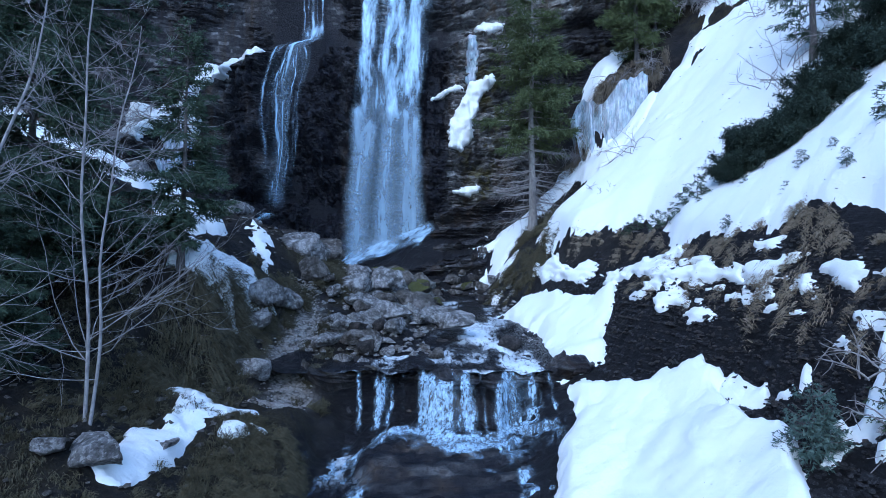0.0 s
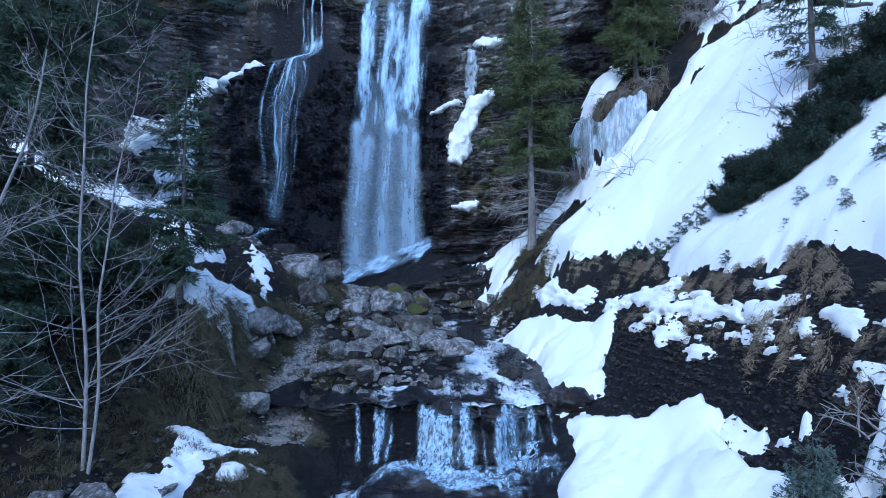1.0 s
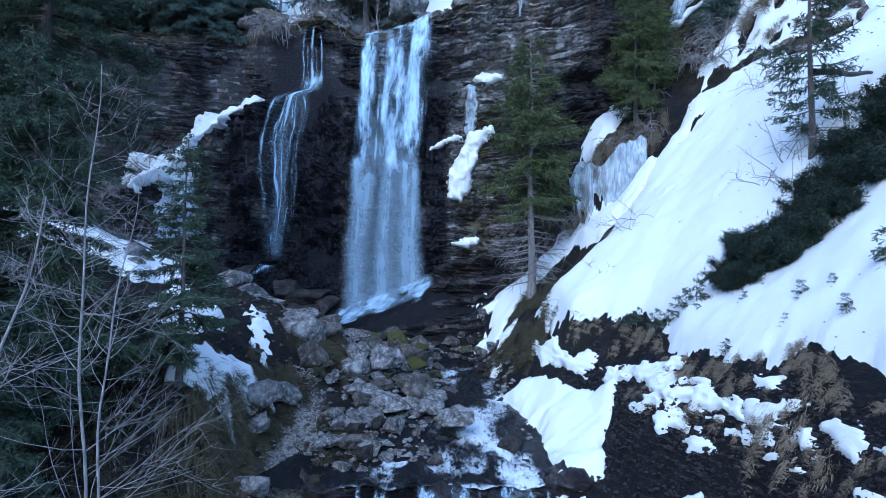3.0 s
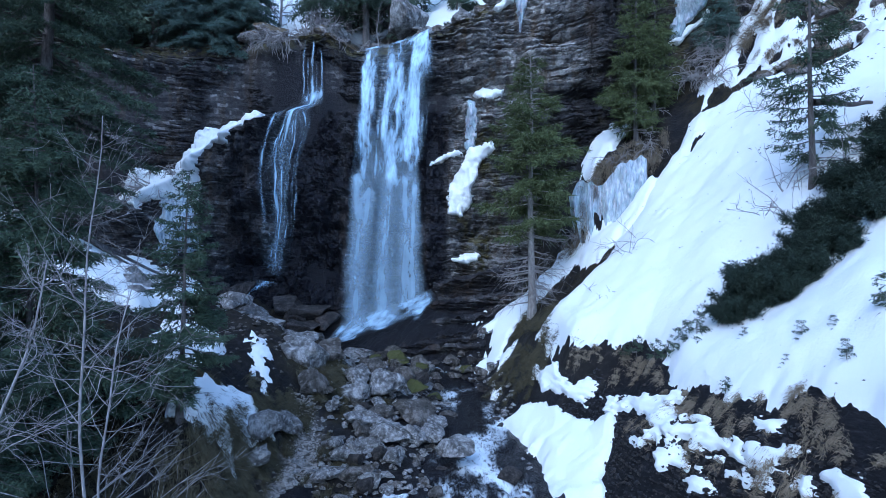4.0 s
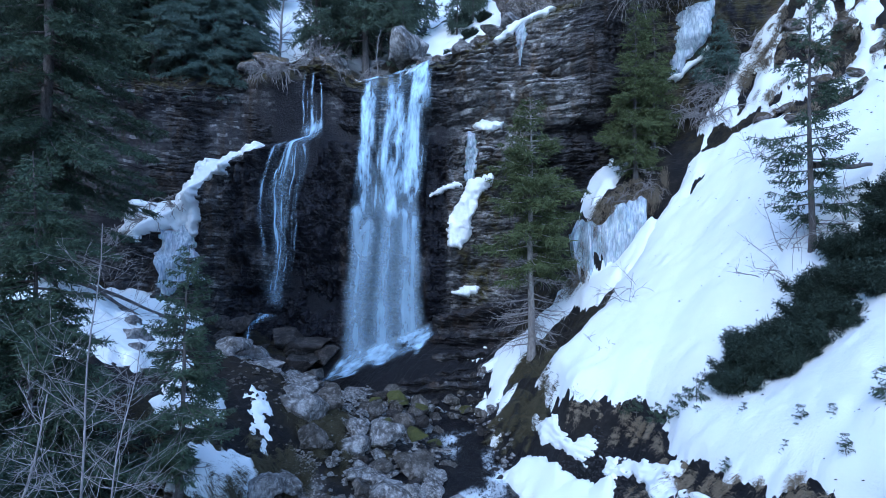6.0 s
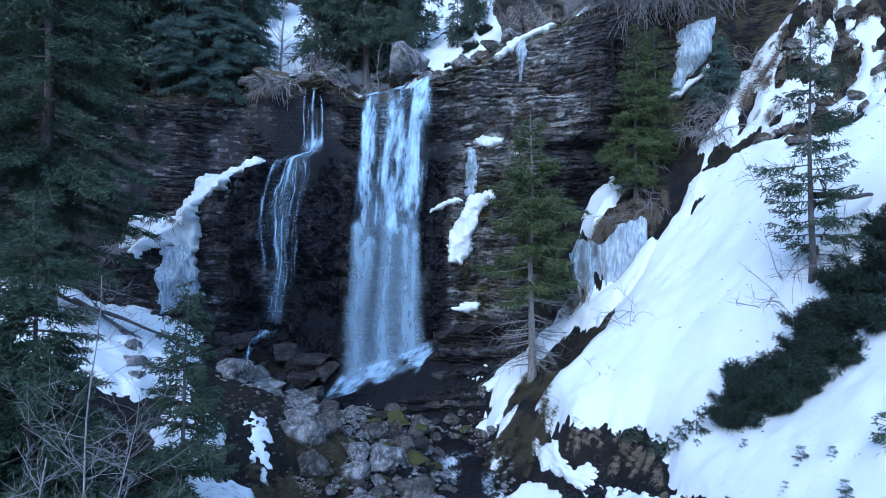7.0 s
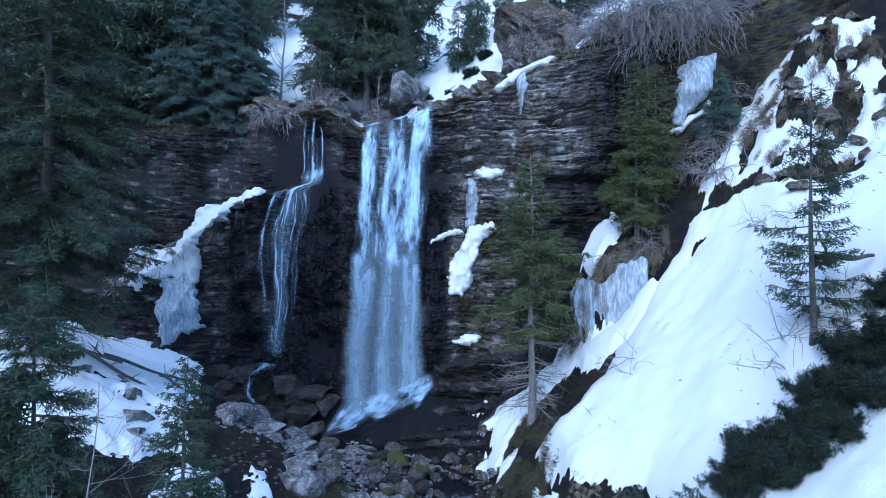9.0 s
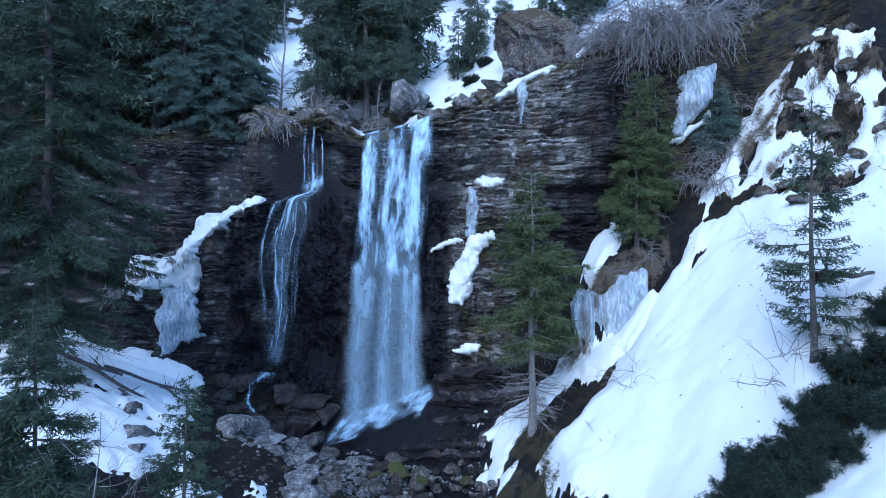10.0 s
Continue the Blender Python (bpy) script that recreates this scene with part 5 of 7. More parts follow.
def spruce(label, seed, height, radius, bare=0.1, mat=NEEDLES, trunk_mat=BARK, dead=0.0, density=1.0, droop=0.35, lean=(0, 0), trunk_r=None, spray=1.0, full=1.0, each=5, tuft=1.0):
    """A spruce at the origin: tapered trunk, drooping branches in whorls, each with rows of needle sprays."""
    rng = np.random.RandomState(seed)
    thing = tagged(new("spruce"), label, "tree", "spruces")
    trunk_r = trunk_r or height * 0.012
    hz = np.linspace(-0.6, height, 16)
    bend = np.stack([lean[0] * (hz / height) ** 2 + 0.05 * np.sin(hz * 0.7 + seed), lean[1] * (hz / height) ** 2 + 0.05 * np.cos(hz * 0.5 + seed), hz], 1)
    tv, tf = tube(bend, trunk_r * (1.08 - np.clip(hz / height, 0, 1)) * (1 + 0.5 * np.exp(-np.maximum(hz, 0) / 0.3)), 9)
    part("trunk", mesh_of("trunk", tv, tf, trunk_mat), thing)
    wood, deadwood, starts, ways, lens = [], [], [], [], []
    h = height * (bare if not dead else dead)
    while h < height * 0.985:
        rel = h / height
        green = rel > bare
        prof = (1 - rel) ** 0.72 * min(1, 0.55 + 2.2 * max(rel - bare, 0)) if green else (1 - rel) * 0.46
        for _ in range(rng.randint(4, 7)):
            if rng.rand() > (full if green else 0.85):
                continue
            az, L = rng.uniform(0, 2 * np.pi), radius * prof * rng.uniform(0.6, 1.15) + 0.12
            out = np.array([math.cos(az), math.sin(az), 0.0])
            s = np.linspace(0, 1, 7)
            base = np.array([np.interp(h, hz, bend[:, 0]), np.interp(h, hz, bend[:, 1]), h + rng.uniform(-0.1, 0.1)])
            up = 0.5 * max(rel - 0.55, -0.1) * 1.6
            pts = base + out * (L * s)[:, None] + np.array([0, 0, 1.0]) * (L * (up * s - droop * s ** 1.6 + 0.22 * s ** 3))[:, None]
            (wood if green else deadwood).append(tube(pts[::2], (0.008 + trunk_r * 0.16 * (1 - s) * min(1, L))[::2], 3))
            if not green:
                for _k in range(int(8 * L)):
                    a = rng.uniform(0.3, 1)
                    q = pts[0] + (pts[-1] - pts[0]) * a
                    d = out * 0.6 + rng.normal(0, 0.5, 3) + np.array([0, 0, -0.3])
                    deadwood.append(tube(np.array([q, q + d * 0.2 * L, q + d * 0.35 * L + np.array([0, 0, -0.06])]), np.array([0.010, 0.007, 0.004]), 3))
                continue
            n = max(5, int(L * (16 + 4 * L) * density))
            a = rng.uniform(0.08, 1, n) ** 0.85
            p = np.stack([np.interp(a, s, pts[:, k]) for k in range(3)], 1)
            side = np.array([-out[1], out[0], 0.0])
            sgn = np.where(rng.rand(n) < 0.5, -1.0, 1.0)
            w = out * rng.uniform(0.25, 0.9, n)[:, None] + side * (sgn * rng.uniform(0.3, 1.0, n))[:, None] + np.array([0, 0, 1.0]) * rng.uniform(-0.75, 0.05, n)[:, None]
            w /= np.linalg.norm(w, axis=1, keepdims=True)
            ln = np.minimum(0.16 + 0.34 * L * (1.1 - a), 0.52) * rng.uniform(0.6, 1.2, n) * spray
            for k in range(2):
                starts.append(p + w * (ln * k * 0.4)[:, None])
                wk = w + rng.normal(0, 0.45, w.shape) * (k > 0) + np.array([0, 0, -0.18]) * k
                ways.append(wk / np.linalg.norm(wk, axis=1, keepdims=True))
                lens.append(ln * (1.25 - 0.4 * k))
        h += rng.uniform(0.16, 0.30) * (0.6 + 0.06 * height) / density ** 0.5
    starts, ways, lens = np.concatenate(starts), np.concatenate(ways), np.concatenate(lens)
    kv, kf = needles(starts, ways, lens, (0.010 + lens * 0.028) * tuft, rng, each)
    tagged(part("crown", mesh_of("crown", kv, kf, mat, False), thing), kind="stuff")
    bv, bf = joined(wood)
    tagged(part("branchwork", mesh_of("branchwork", bv, bf, trunk_mat), thing), kind="stuff")
    if deadwood:
        dv, df = joined(deadwood)
        tagged(part("deadwood", mesh_of("deadwood", dv, df, DEAD_TWIG), thing, "bare grey dead lower branches"), kind="stuff")
    return thing


def bare_tree(name, label, category, seed, stems, mat, twig=1.0, depth=3):
    """A leafless tree: one or more stems (foot, top, radius), each with arching side branches that fork."""
    rng = np.random.RandomState(seed)
    thing = tagged(new(name), label, category)

    def grow(start, way, length, r, level, out):
        n = 7
        pts, p, w = [start], start.copy(), way / np.linalg.norm(way)
        for _ in range(n):
            w = w + rng.normal(0, 0.10, 3) + np.array([0, 0, 0.05 if level < 2 else 0.02])
            w /= np.linalg.norm(w)
            p = p + w * length / n
            pts.append(p.copy())
        pts = np.array(pts)
        out.append(tube(pts, np.linspace(r, r * 0.35, n + 1), 5 if level < 2 else 3))
        if level < depth:
            for _ in range(rng.randint(2, 5)):
                k = rng.randint(2, n)
                d = (pts[k] - pts[k - 1]) / np.linalg.norm(pts[k] - pts[k - 1]) + rng.normal(0, 0.55, 3)
                grow(pts[k], d, length * rng.uniform(0.35, 0.6), max(r * 0.5, 0.004), level + 1, out)

    for foot_p, top_p, r, count, reach in stems:
        foot_p, top_p = np.array(foot_p, float), np.array(top_p, float)
        s = np.linspace(0, 1, 16)
        pts = foot_p + (top_p - foot_p) * s[:, None] + np.stack([0.30 * np.sin(s * 5 + seed) + 0.10 * np.sin(s * 17 + 2 * seed), 0.2 * np.cos(s * 6), 0 * s], 1) * (s * (1.3 - s))[:, None]
        tv, tf = tube(pts, r * (1.05 - 0.85 * s), 8)
        stem = part("trunk", mesh_of("trunk", tv, tf, mat), thing)
        out = []
        for _ in range(count):
            a = rng.uniform(0.12, 0.97)
            p = np.array([np.interp(a, s, pts[:, k]) for k in range(3)])
            az = rng.uniform(0, 2 * np.pi)
            d = np.array([math.cos(az), math.sin(az), rng.uniform(-0.05, 0.75)])
            grow(p, d, reach * rng.uniform(0.5, 1.1) * (1.1 - 0.75 * a), r * 0.30 * (1.1 - a * 0.7) * twig, 1, out)
        bv, bf = joined(out)
        tagged(part("branchwork", mesh_of("branchwork", bv, bf, mat), stem), kind="stuff")
    return thing


def on_ground(x, y, sink=0.0):
    return float(ground(x, y)) - sink


def stand(thing, x, y, turn=0.0, scale=1.0, sink=0.05):
    thing.matrix_basis = pose(x, y, on_ground(x, y, sink), 0, 0, turn) @ Matrix.Scale(scale, 4)
    return thing


stand(spruce("slender spruce with a pale trunk and bare lower branches", 1, 13.3, 4.6, 0.32, NEEDLES_WARM, PALE_BARK, 0.06, 0.95, 0.28, trunk_r=0.19, full=0.7), 4.38, 29.15)
stand(spruce("spruce with thin layered branches on the snow slope", 2, 9.0, 2.5, 0.12, NEEDLES, BARK, 0.0, 1.1, 0.05, full=0.42, spray=0.7), 12.3, 19.6)
stand(spruce("slim spruce on the wooded ledge", 3, 9.8, 2.1, 0.06, NEEDLES_WARM, BARK, 0, 1.0, 0.35, full=0.75), 10.4, 31.6)
stand(spruce("slim spruce standing among others on the ledge", 4, 8.4, 1.9, 0.05, NEEDLES_WARM, BARK, 0, 1.0, 0.35, full=0.75), 11.7, 32.4)
stand(spruce("short bluish spruce in the cliff corner", 5, 4.2, 1.5, 0.05, NEEDLES_BLUE, BARK, 0, 1.1, 0.4), 15.4, 33.0)
stand(spruce("small dark spruce on the stream bank", 6, 7.0, 1.9, 0.10, NEEDLES, BARK, 0, 1.7, 0.25, (0.35, 0), full=0.62, spray=0.65), -7.35, 16.4)
TALL = spruce("tall dark spruce with hanging branches", 7, 24, 5.6, 0.07, NEEDLES, BARK, 0, 1.0, 0.5, spray=0.75, full=1.0)
stand(TALL, -16.6, 24.6)
BROAD = spruce("broad dark spruce with dense branches", 8, 12.5, 4.0, 0.02, NEEDLES, BARK, 0, 1.2, 0.42, spray=0.85)
stand(BROAD, -9.9, 14.2, 0, 0.74)
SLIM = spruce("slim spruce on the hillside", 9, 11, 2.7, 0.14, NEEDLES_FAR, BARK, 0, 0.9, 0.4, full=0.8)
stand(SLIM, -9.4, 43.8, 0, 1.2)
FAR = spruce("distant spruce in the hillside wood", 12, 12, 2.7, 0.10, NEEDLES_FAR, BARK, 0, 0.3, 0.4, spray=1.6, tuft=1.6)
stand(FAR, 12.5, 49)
BLUE = spruce("bluish spruce on the cliff edge", 10, 14, 3.3, 0.02, NEEDLES_BLUE, BARK, 0, 1.2, 0.6, spray=0.8)
stand(BLUE, -16.2, 41.6, 0, 1.0, 1.5)
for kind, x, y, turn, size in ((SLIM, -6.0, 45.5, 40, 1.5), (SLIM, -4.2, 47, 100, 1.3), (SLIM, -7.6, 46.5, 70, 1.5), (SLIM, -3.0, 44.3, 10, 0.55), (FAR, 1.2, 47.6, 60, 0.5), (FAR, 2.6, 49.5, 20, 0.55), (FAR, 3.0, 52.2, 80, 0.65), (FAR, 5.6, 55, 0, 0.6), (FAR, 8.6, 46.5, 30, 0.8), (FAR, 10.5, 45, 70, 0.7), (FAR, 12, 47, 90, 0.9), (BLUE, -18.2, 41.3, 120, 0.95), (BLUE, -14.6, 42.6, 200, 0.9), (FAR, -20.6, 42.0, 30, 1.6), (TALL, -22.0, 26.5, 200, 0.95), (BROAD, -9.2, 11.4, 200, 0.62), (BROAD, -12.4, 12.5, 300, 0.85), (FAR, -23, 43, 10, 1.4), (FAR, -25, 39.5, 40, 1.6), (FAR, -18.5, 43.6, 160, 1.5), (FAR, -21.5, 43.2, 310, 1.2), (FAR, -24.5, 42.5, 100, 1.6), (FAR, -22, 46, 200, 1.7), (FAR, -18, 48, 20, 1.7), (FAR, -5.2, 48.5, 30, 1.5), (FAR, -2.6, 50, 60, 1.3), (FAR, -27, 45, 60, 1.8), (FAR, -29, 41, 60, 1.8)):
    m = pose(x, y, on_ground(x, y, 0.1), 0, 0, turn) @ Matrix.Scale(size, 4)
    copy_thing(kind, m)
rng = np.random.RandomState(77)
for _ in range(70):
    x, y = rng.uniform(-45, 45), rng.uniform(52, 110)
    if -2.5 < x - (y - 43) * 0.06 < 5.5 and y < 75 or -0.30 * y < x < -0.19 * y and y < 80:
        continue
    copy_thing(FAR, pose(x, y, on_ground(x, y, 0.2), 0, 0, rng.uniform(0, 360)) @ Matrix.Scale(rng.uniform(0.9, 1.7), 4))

fz = on_ground(-6.95, 11.4)
bare_tree("bare_tree", "leafless grey tree with slender arching branches", "tree", 21, (((-6.95, 11.4, fz - 0.2), (-6.75, 11.4, 8.4), 0.038, 54, 3.4), ((-6.8, 11.3, fz - 0.2), (-6.1, 11.6, 6.0), 0.034, 34, 2.8)), BIRCH_BARK)
fz = on_ground(-8.0, 9.4)
bare_tree("bare_tree", "leafless sapling with forked grey branches", "tree", 22, (((-8.2, 9.3, fz - 0.2), (-6.3, 9.2, 5.6), 0.05, 38, 2.2), ((-8.3, 9.6, fz - 0.2), (-7.6, 9.4, 4.6), 0.05, 22, 2.0)), BIRCH_BARK)
for i, (x, y, h) in enumerate(((-12.3, 44.2, 9.0), (-9.9, 43.2, 6.0), (-9.3, 43.6, 5.0), (-4.9, 43.4, 4.0), (7.2, 42.6, 5.0))):
    fz = on_ground(x, y)
    bare_tree("bare_tree", "thin leafless tree standing above the cliff", "tree", 30 + i, (((x, y, fz - 0.2), (x + 0.3, y, fz + h), 0.11 if i == 0 else 0.06, 22, h * 0.25),), DEAD_TWIG, 1.3, 2)


# ---- boulders ----
def boulder_mesh(seed, mat, flat=0.75, cuts=14, detail=4):
    """A worn block of stone about one metre wide: a ball cut by planes, with uneven faces."""
    rng = np.random.RandomState(seed)
    bm = bmesh.new()
    bmesh.ops.create_icosphere(bm, subdivisions=detail, radius=0.62)
    v = np.array([p.co[:] for p in bm.verts])
    for _ in range(cuts):
        n = rng.normal(0, 1, 3)
        n /= np.linalg.norm(n)
        over = np.maximum(v @ n - rng.uniform(0.25, 0.46), 0)
        v -= over[:, None] * n * 0.96
    r = np.linalg.norm(v, axis=1, keepdims=True)
    v *= 1 + 0.16 * fbm(v[:, 0] * 3.2 + seed, v[:, 1] * 4 + 2 * v[:, 2], 3, seed)[:, None] + 0.045 * fbm(v[:, 0] * 11, v[:, 1] * 14 + 9 * v[:, 2], 2, seed + 1)[:, None]
    v[:, 2] *= flat
    for p, co in zip(bm.verts, v):
        p.co = co
    me = bpy.data.meshes.new("boulder")
    bm.to_mesh(me)
    bm.free()
    me.polygons.foreach_set("use_smooth", np.full(len(me.polygons), True))
    me.materials.append(mat)
    return me


STONES = {"grey": [boulder_mesh(300 + k, GREY_STONE, 0.6 + 0.1 * (k % 3)) for k in range(6)], "mossy": [boulder_mesh(320 + k, MOSSY_STONE, 0.7) for k in range(4)], "wet": [boulder_mesh(340 + k, WET_STONE, 0.65) for k in range(4)]}
SMALL = {"grey": [boulder_mesh(360 + k, GREY_STONE, 0.6 + 0.1 * (k % 3), 12, 3) for k in range(6)], "mossy": [boulder_mesh(370 + k, MOSSY_STONE, 0.7, 12, 3) for k in range(4)], "wet": [boulder_mesh(380 + k, WET_STONE, 0.65, 12, 3) for k in range(4)]}
STONE_LABELS = {"grey": "weathered grey limestone boulder among others by the stream", "mossy": "boulder with green moss and dry grass on top", "wet": "dark wet boulder lying in the stream"}
stone_rng = np.random.RandomState(5)


def boulder(kind, x, y, size, stretch=(1, 1, 1), sink=0.25, label="", z=None):
    shapes = (STONES if size > 0.95 else SMALL)[kind]
    ob = new("boulder", shapes[stone_rng.randint(len(shapes))])
    base = on_ground(x, y) if z is None else z
    ob.matrix_basis = pose(x, y, base + size * stretch[2] * (0.38 - sink), stone_rng.uniform(-14, 14), stone_rng.uniform(-14, 14), stone_rng.uniform(0, 360)) @ Matrix.Diagonal((size * stretch[0], size * stretch[1], size * stretch[2], 1))
    return tagged(ob, label or STONE_LABELS[kind], "boulder", "stream boulders")


for kind, x, y, size in (("grey", -1.9, 20.6, 1.35), ("grey", -1.0, 20.9, 1.1), ("grey", -2.5, 20.0, 1.1), ("grey", -1.6, 19.3, 1.0), ("mossy", -2.4, 22.4, 1.3), ("mossy", -1.2, 22.9, 1.4), ("grey", -2.9, 21.6, 1.1), ("mossy", -0.7, 23.9, 1.0), ("mossy", 0.3, 24.6, 1.0), ("mossy", -1.7, 26.6, 1.4), ("grey", -2.6, 24.6, 1.5), ("mossy", -1.2, 30.4, 1.2), ("mossy", 0.6, 31.0, 1.0), ("wet", -3.4, 30.6, 1.0), ("mossy", -2.6, 31.5, 1.1), ("grey", -3.5, 23.2, 1.3), ("grey", -3.6, 18.8, 0.9), ("grey", -3.1, 19.6, 1.0), ("mossy", -2.6, 18.6, 0.9), ("grey", -3.0, 17.8, 0.8), ("mossy", -4.9, 22.3, 1.4), ("grey", -5.6, 23.6, 1.7), ("grey", -6.1, 24.9, 1.5), ("mossy", -5.0, 25.2, 1.5), ("grey", -5.6, 20.6, 1.4), ("grey", -6.0, 19.3, 1.5), ("grey", -5.9, 18.3, 1.1), ("mossy", 1.9, 29.6, 0.8), ("mossy", -0.2, 28.6, 1.0), ("wet", 0.9, 27.3, 0.8), ("grey", -9.8, 29.9, 2.3), ("grey", -8.8, 29.4, 2.0), ("mossy", -7.6, 34.0, 1.7), ("wet", -8.6, 35.4, 1.9), ("wet", -9.8, 34.6, 1.6), ("mossy", -6.6, 33.2, 1.2), ("grey", -8.2, 31.6, 1.5), ("grey", -7.2, 30.5, 1.4), ("grey", -6.7, 28.4, 1.5), ("grey", -9.7, 27.4, 1.5), ("grey", -6.0, 30.8, 1.2), ("mossy", -5.3, 28.6, 1.3), ("grey", -11.9, 22.6, 1.5), ("grey", -13.4, 25.2, 0.9), ("grey", -14.4, 26.3, 1.0), ("grey", -15.4, 25.1, 1.2), ("grey", -13.0, 26.2, 0.7), ("grey", -12.7, 25.3, 0.6), ("grey", -11.3, 21.6, 1.1), ("grey", -5.7, 12.0, 1.0), ("grey", -6.2, 10.5, 1.8), ("grey", -6.9, 10.2, 1.0), ("grey", -5.3, 16.4, 1.0)):
    boulder(kind, x, y, size * (1.08 if y > 15 else 0.62), (1, stone_rng.uniform(0.75, 1.1), stone_rng.uniform(0.75, 1.05)), 0.14)
boulder("grey", 0.35, 19.8, 1.35, (1, 0.9, 0.95), 0.05, "rounded speckled boulder standing in the stream", -1.15)
boulder("wet", 2.2, 19.0, 0.9, (1, 1, 0.8), 0.1, "", -1.6)
for _ in range(115):
    y = stone_rng.uniform(17.6, 31.2)
    x = stone_rng.uniform(-4.6, 2.4) + (0.02 * (y - 20))
    left = x < -0.3
    if y < 22 and abs(x + 4.6) < 0.75:
        continue
    boulder(("grey", "mossy", "wet")[stone_rng.choice(3, p=(0.55, 0.25, 0.2) if left else (0.15, 0.25, 0.6))], x, y, stone_rng.uniform(0.3, 1.0) * (1.05 if left else 0.75), sink=0.16)
for _ in range(18):
    boulder("wet", stone_rng.uniform(-2.8, 3.2), stone_rng.uniform(16.9, 18.7), stone_rng.uniform(0.4, 0.95), (1.7, 1.0, 0.4), 0.3, "flat dark slab lying in the stream above the cascade")
for _ in range(22):
    y = stone_rng.uniform(30.2, 31.8)
    boulder(("grey", "wet", "mossy")[stone_rng.choice(3)], stone_rng.uniform(-6.5, 2.3), y, stone_rng.uniform(0.25, 0.7))
for _ in range(26):
    boulder("wet", stone_rng.uniform(-14, -8.5), stone_rng.uniform(33.5, 37), stone_rng.uniform(0.5, 1.5))

for x, y, size, stretch in ((-9.9, 37.7, 3.2, (1.1, 0.7, 0.9)), (-8.5, 37.5, 3.2, (1.0, 0.8, 1.0)), (-12.9, 37.2, 2.4, (1.2, 0.8, 0.8)), (-8.4, 36.2, 2.0, (1.2, 0.9, 0.7)), (-7.4, 36.6, 2.0, (1.0, 0.9, 0.8))):
    boulder("wet", x, y, size, stretch, 0.2, "black wet rock bulging from the foot of the cliff")
for x, y, size in ((-2.3, 30.2, 1.5), (-1.0, 29.9, 1.1), (-1.15, 25.7, 1.2), (-0.4, 26.6, 0.9), (-2.6, 26.0, 1.0), (1.2, 30.4, 0.8), (-3.4, 29.0, 1.1)):
    ob = boulder("mossy", x, y, size, (1, 0.9, 0.85), 0.08, "rounded boulder covered in bright green moss")
    ob.material_slots[0].link = "OBJECT"
    ob.material_slots[0].material = GREEN_STONE
for _ in range(30):
    boulder(("grey", "grey", "mossy")[stone_rng.choice(3)], stone_rng.uniform(-9.6, -4.0), stone_rng.uniform(26.5, 33.0), stone_rng.uniform(0.35, 1.1), (1.1, 0.9, 0.8), 0.1)
RIM_LABEL = "pale limestone block sitting on the cliff rim"
for x, y, size, stretch in ((0.9, 41.4, 1.7, (1.3, 0.9, 0.7)), (-0.2, 42.3, 1.3, (1, 1, 0.8)), (2.2, 41.6, 1.4, (1.2, 0.9, 0.8)), (3.4, 41.0, 1.1, (1.2, 1, 0.7)), (-4.5, 41.0, 0.9, (1, 1, 0.6)), (-6.8, 40.9, 0.9, (1, 1, 0.7)), (-8.3, 41.5, 1.2, (1, 1, 0.8)), (-9.8, 43.0, 1.6, (1, 1, 0.9)), (-11.2, 41.4, 1.0, (1, 1, 0.7))):
    boulder("grey" if x != -4.5 else "mossy", x, y, size, stretch, -0.05, RIM_LABEL)
boulder("grey", -2.65, 40.9, 3.9, (0.75, 0.75, 1.0), 0.0, "tall pale limestone block standing by the lip of the fall", 20.7)
for _ in range(26):
    x = stone_rng.choice((stone_rng.uniform(-1.6, 5.0), stone_rng.uniform(-14, -6.2)), p=(0.65, 0.35))
    ob = boulder("grey", x, float(cliff_y(x)) + stone_rng.uniform(0.5, 1.7), stone_rng.uniform(0.8, 2.1), (1.15, 0.9, 0.85), 0.0, RIM_LABEL)
    ob.material_slots[0].link = "OBJECT"
    ob.material_slots[0].material = CRAG_STONE if stone_rng.rand() < 0.6 else GREY_STONE

for _ in range(34):
    x, y = stone_rng.uniform(15.5, 22), stone_rng.uniform(25.5, 33)
    ob = boulder("mossy", x, y, stone_rng.uniform(0.4, 1.0), (1.1, 1.0, 0.95), 0.12, "brown rock with turf showing through the snow")
    ob.name = "rock"
    ob.material_slots[0].link = "OBJECT"
    ob.material_slots[0].material = CRAG_STONE


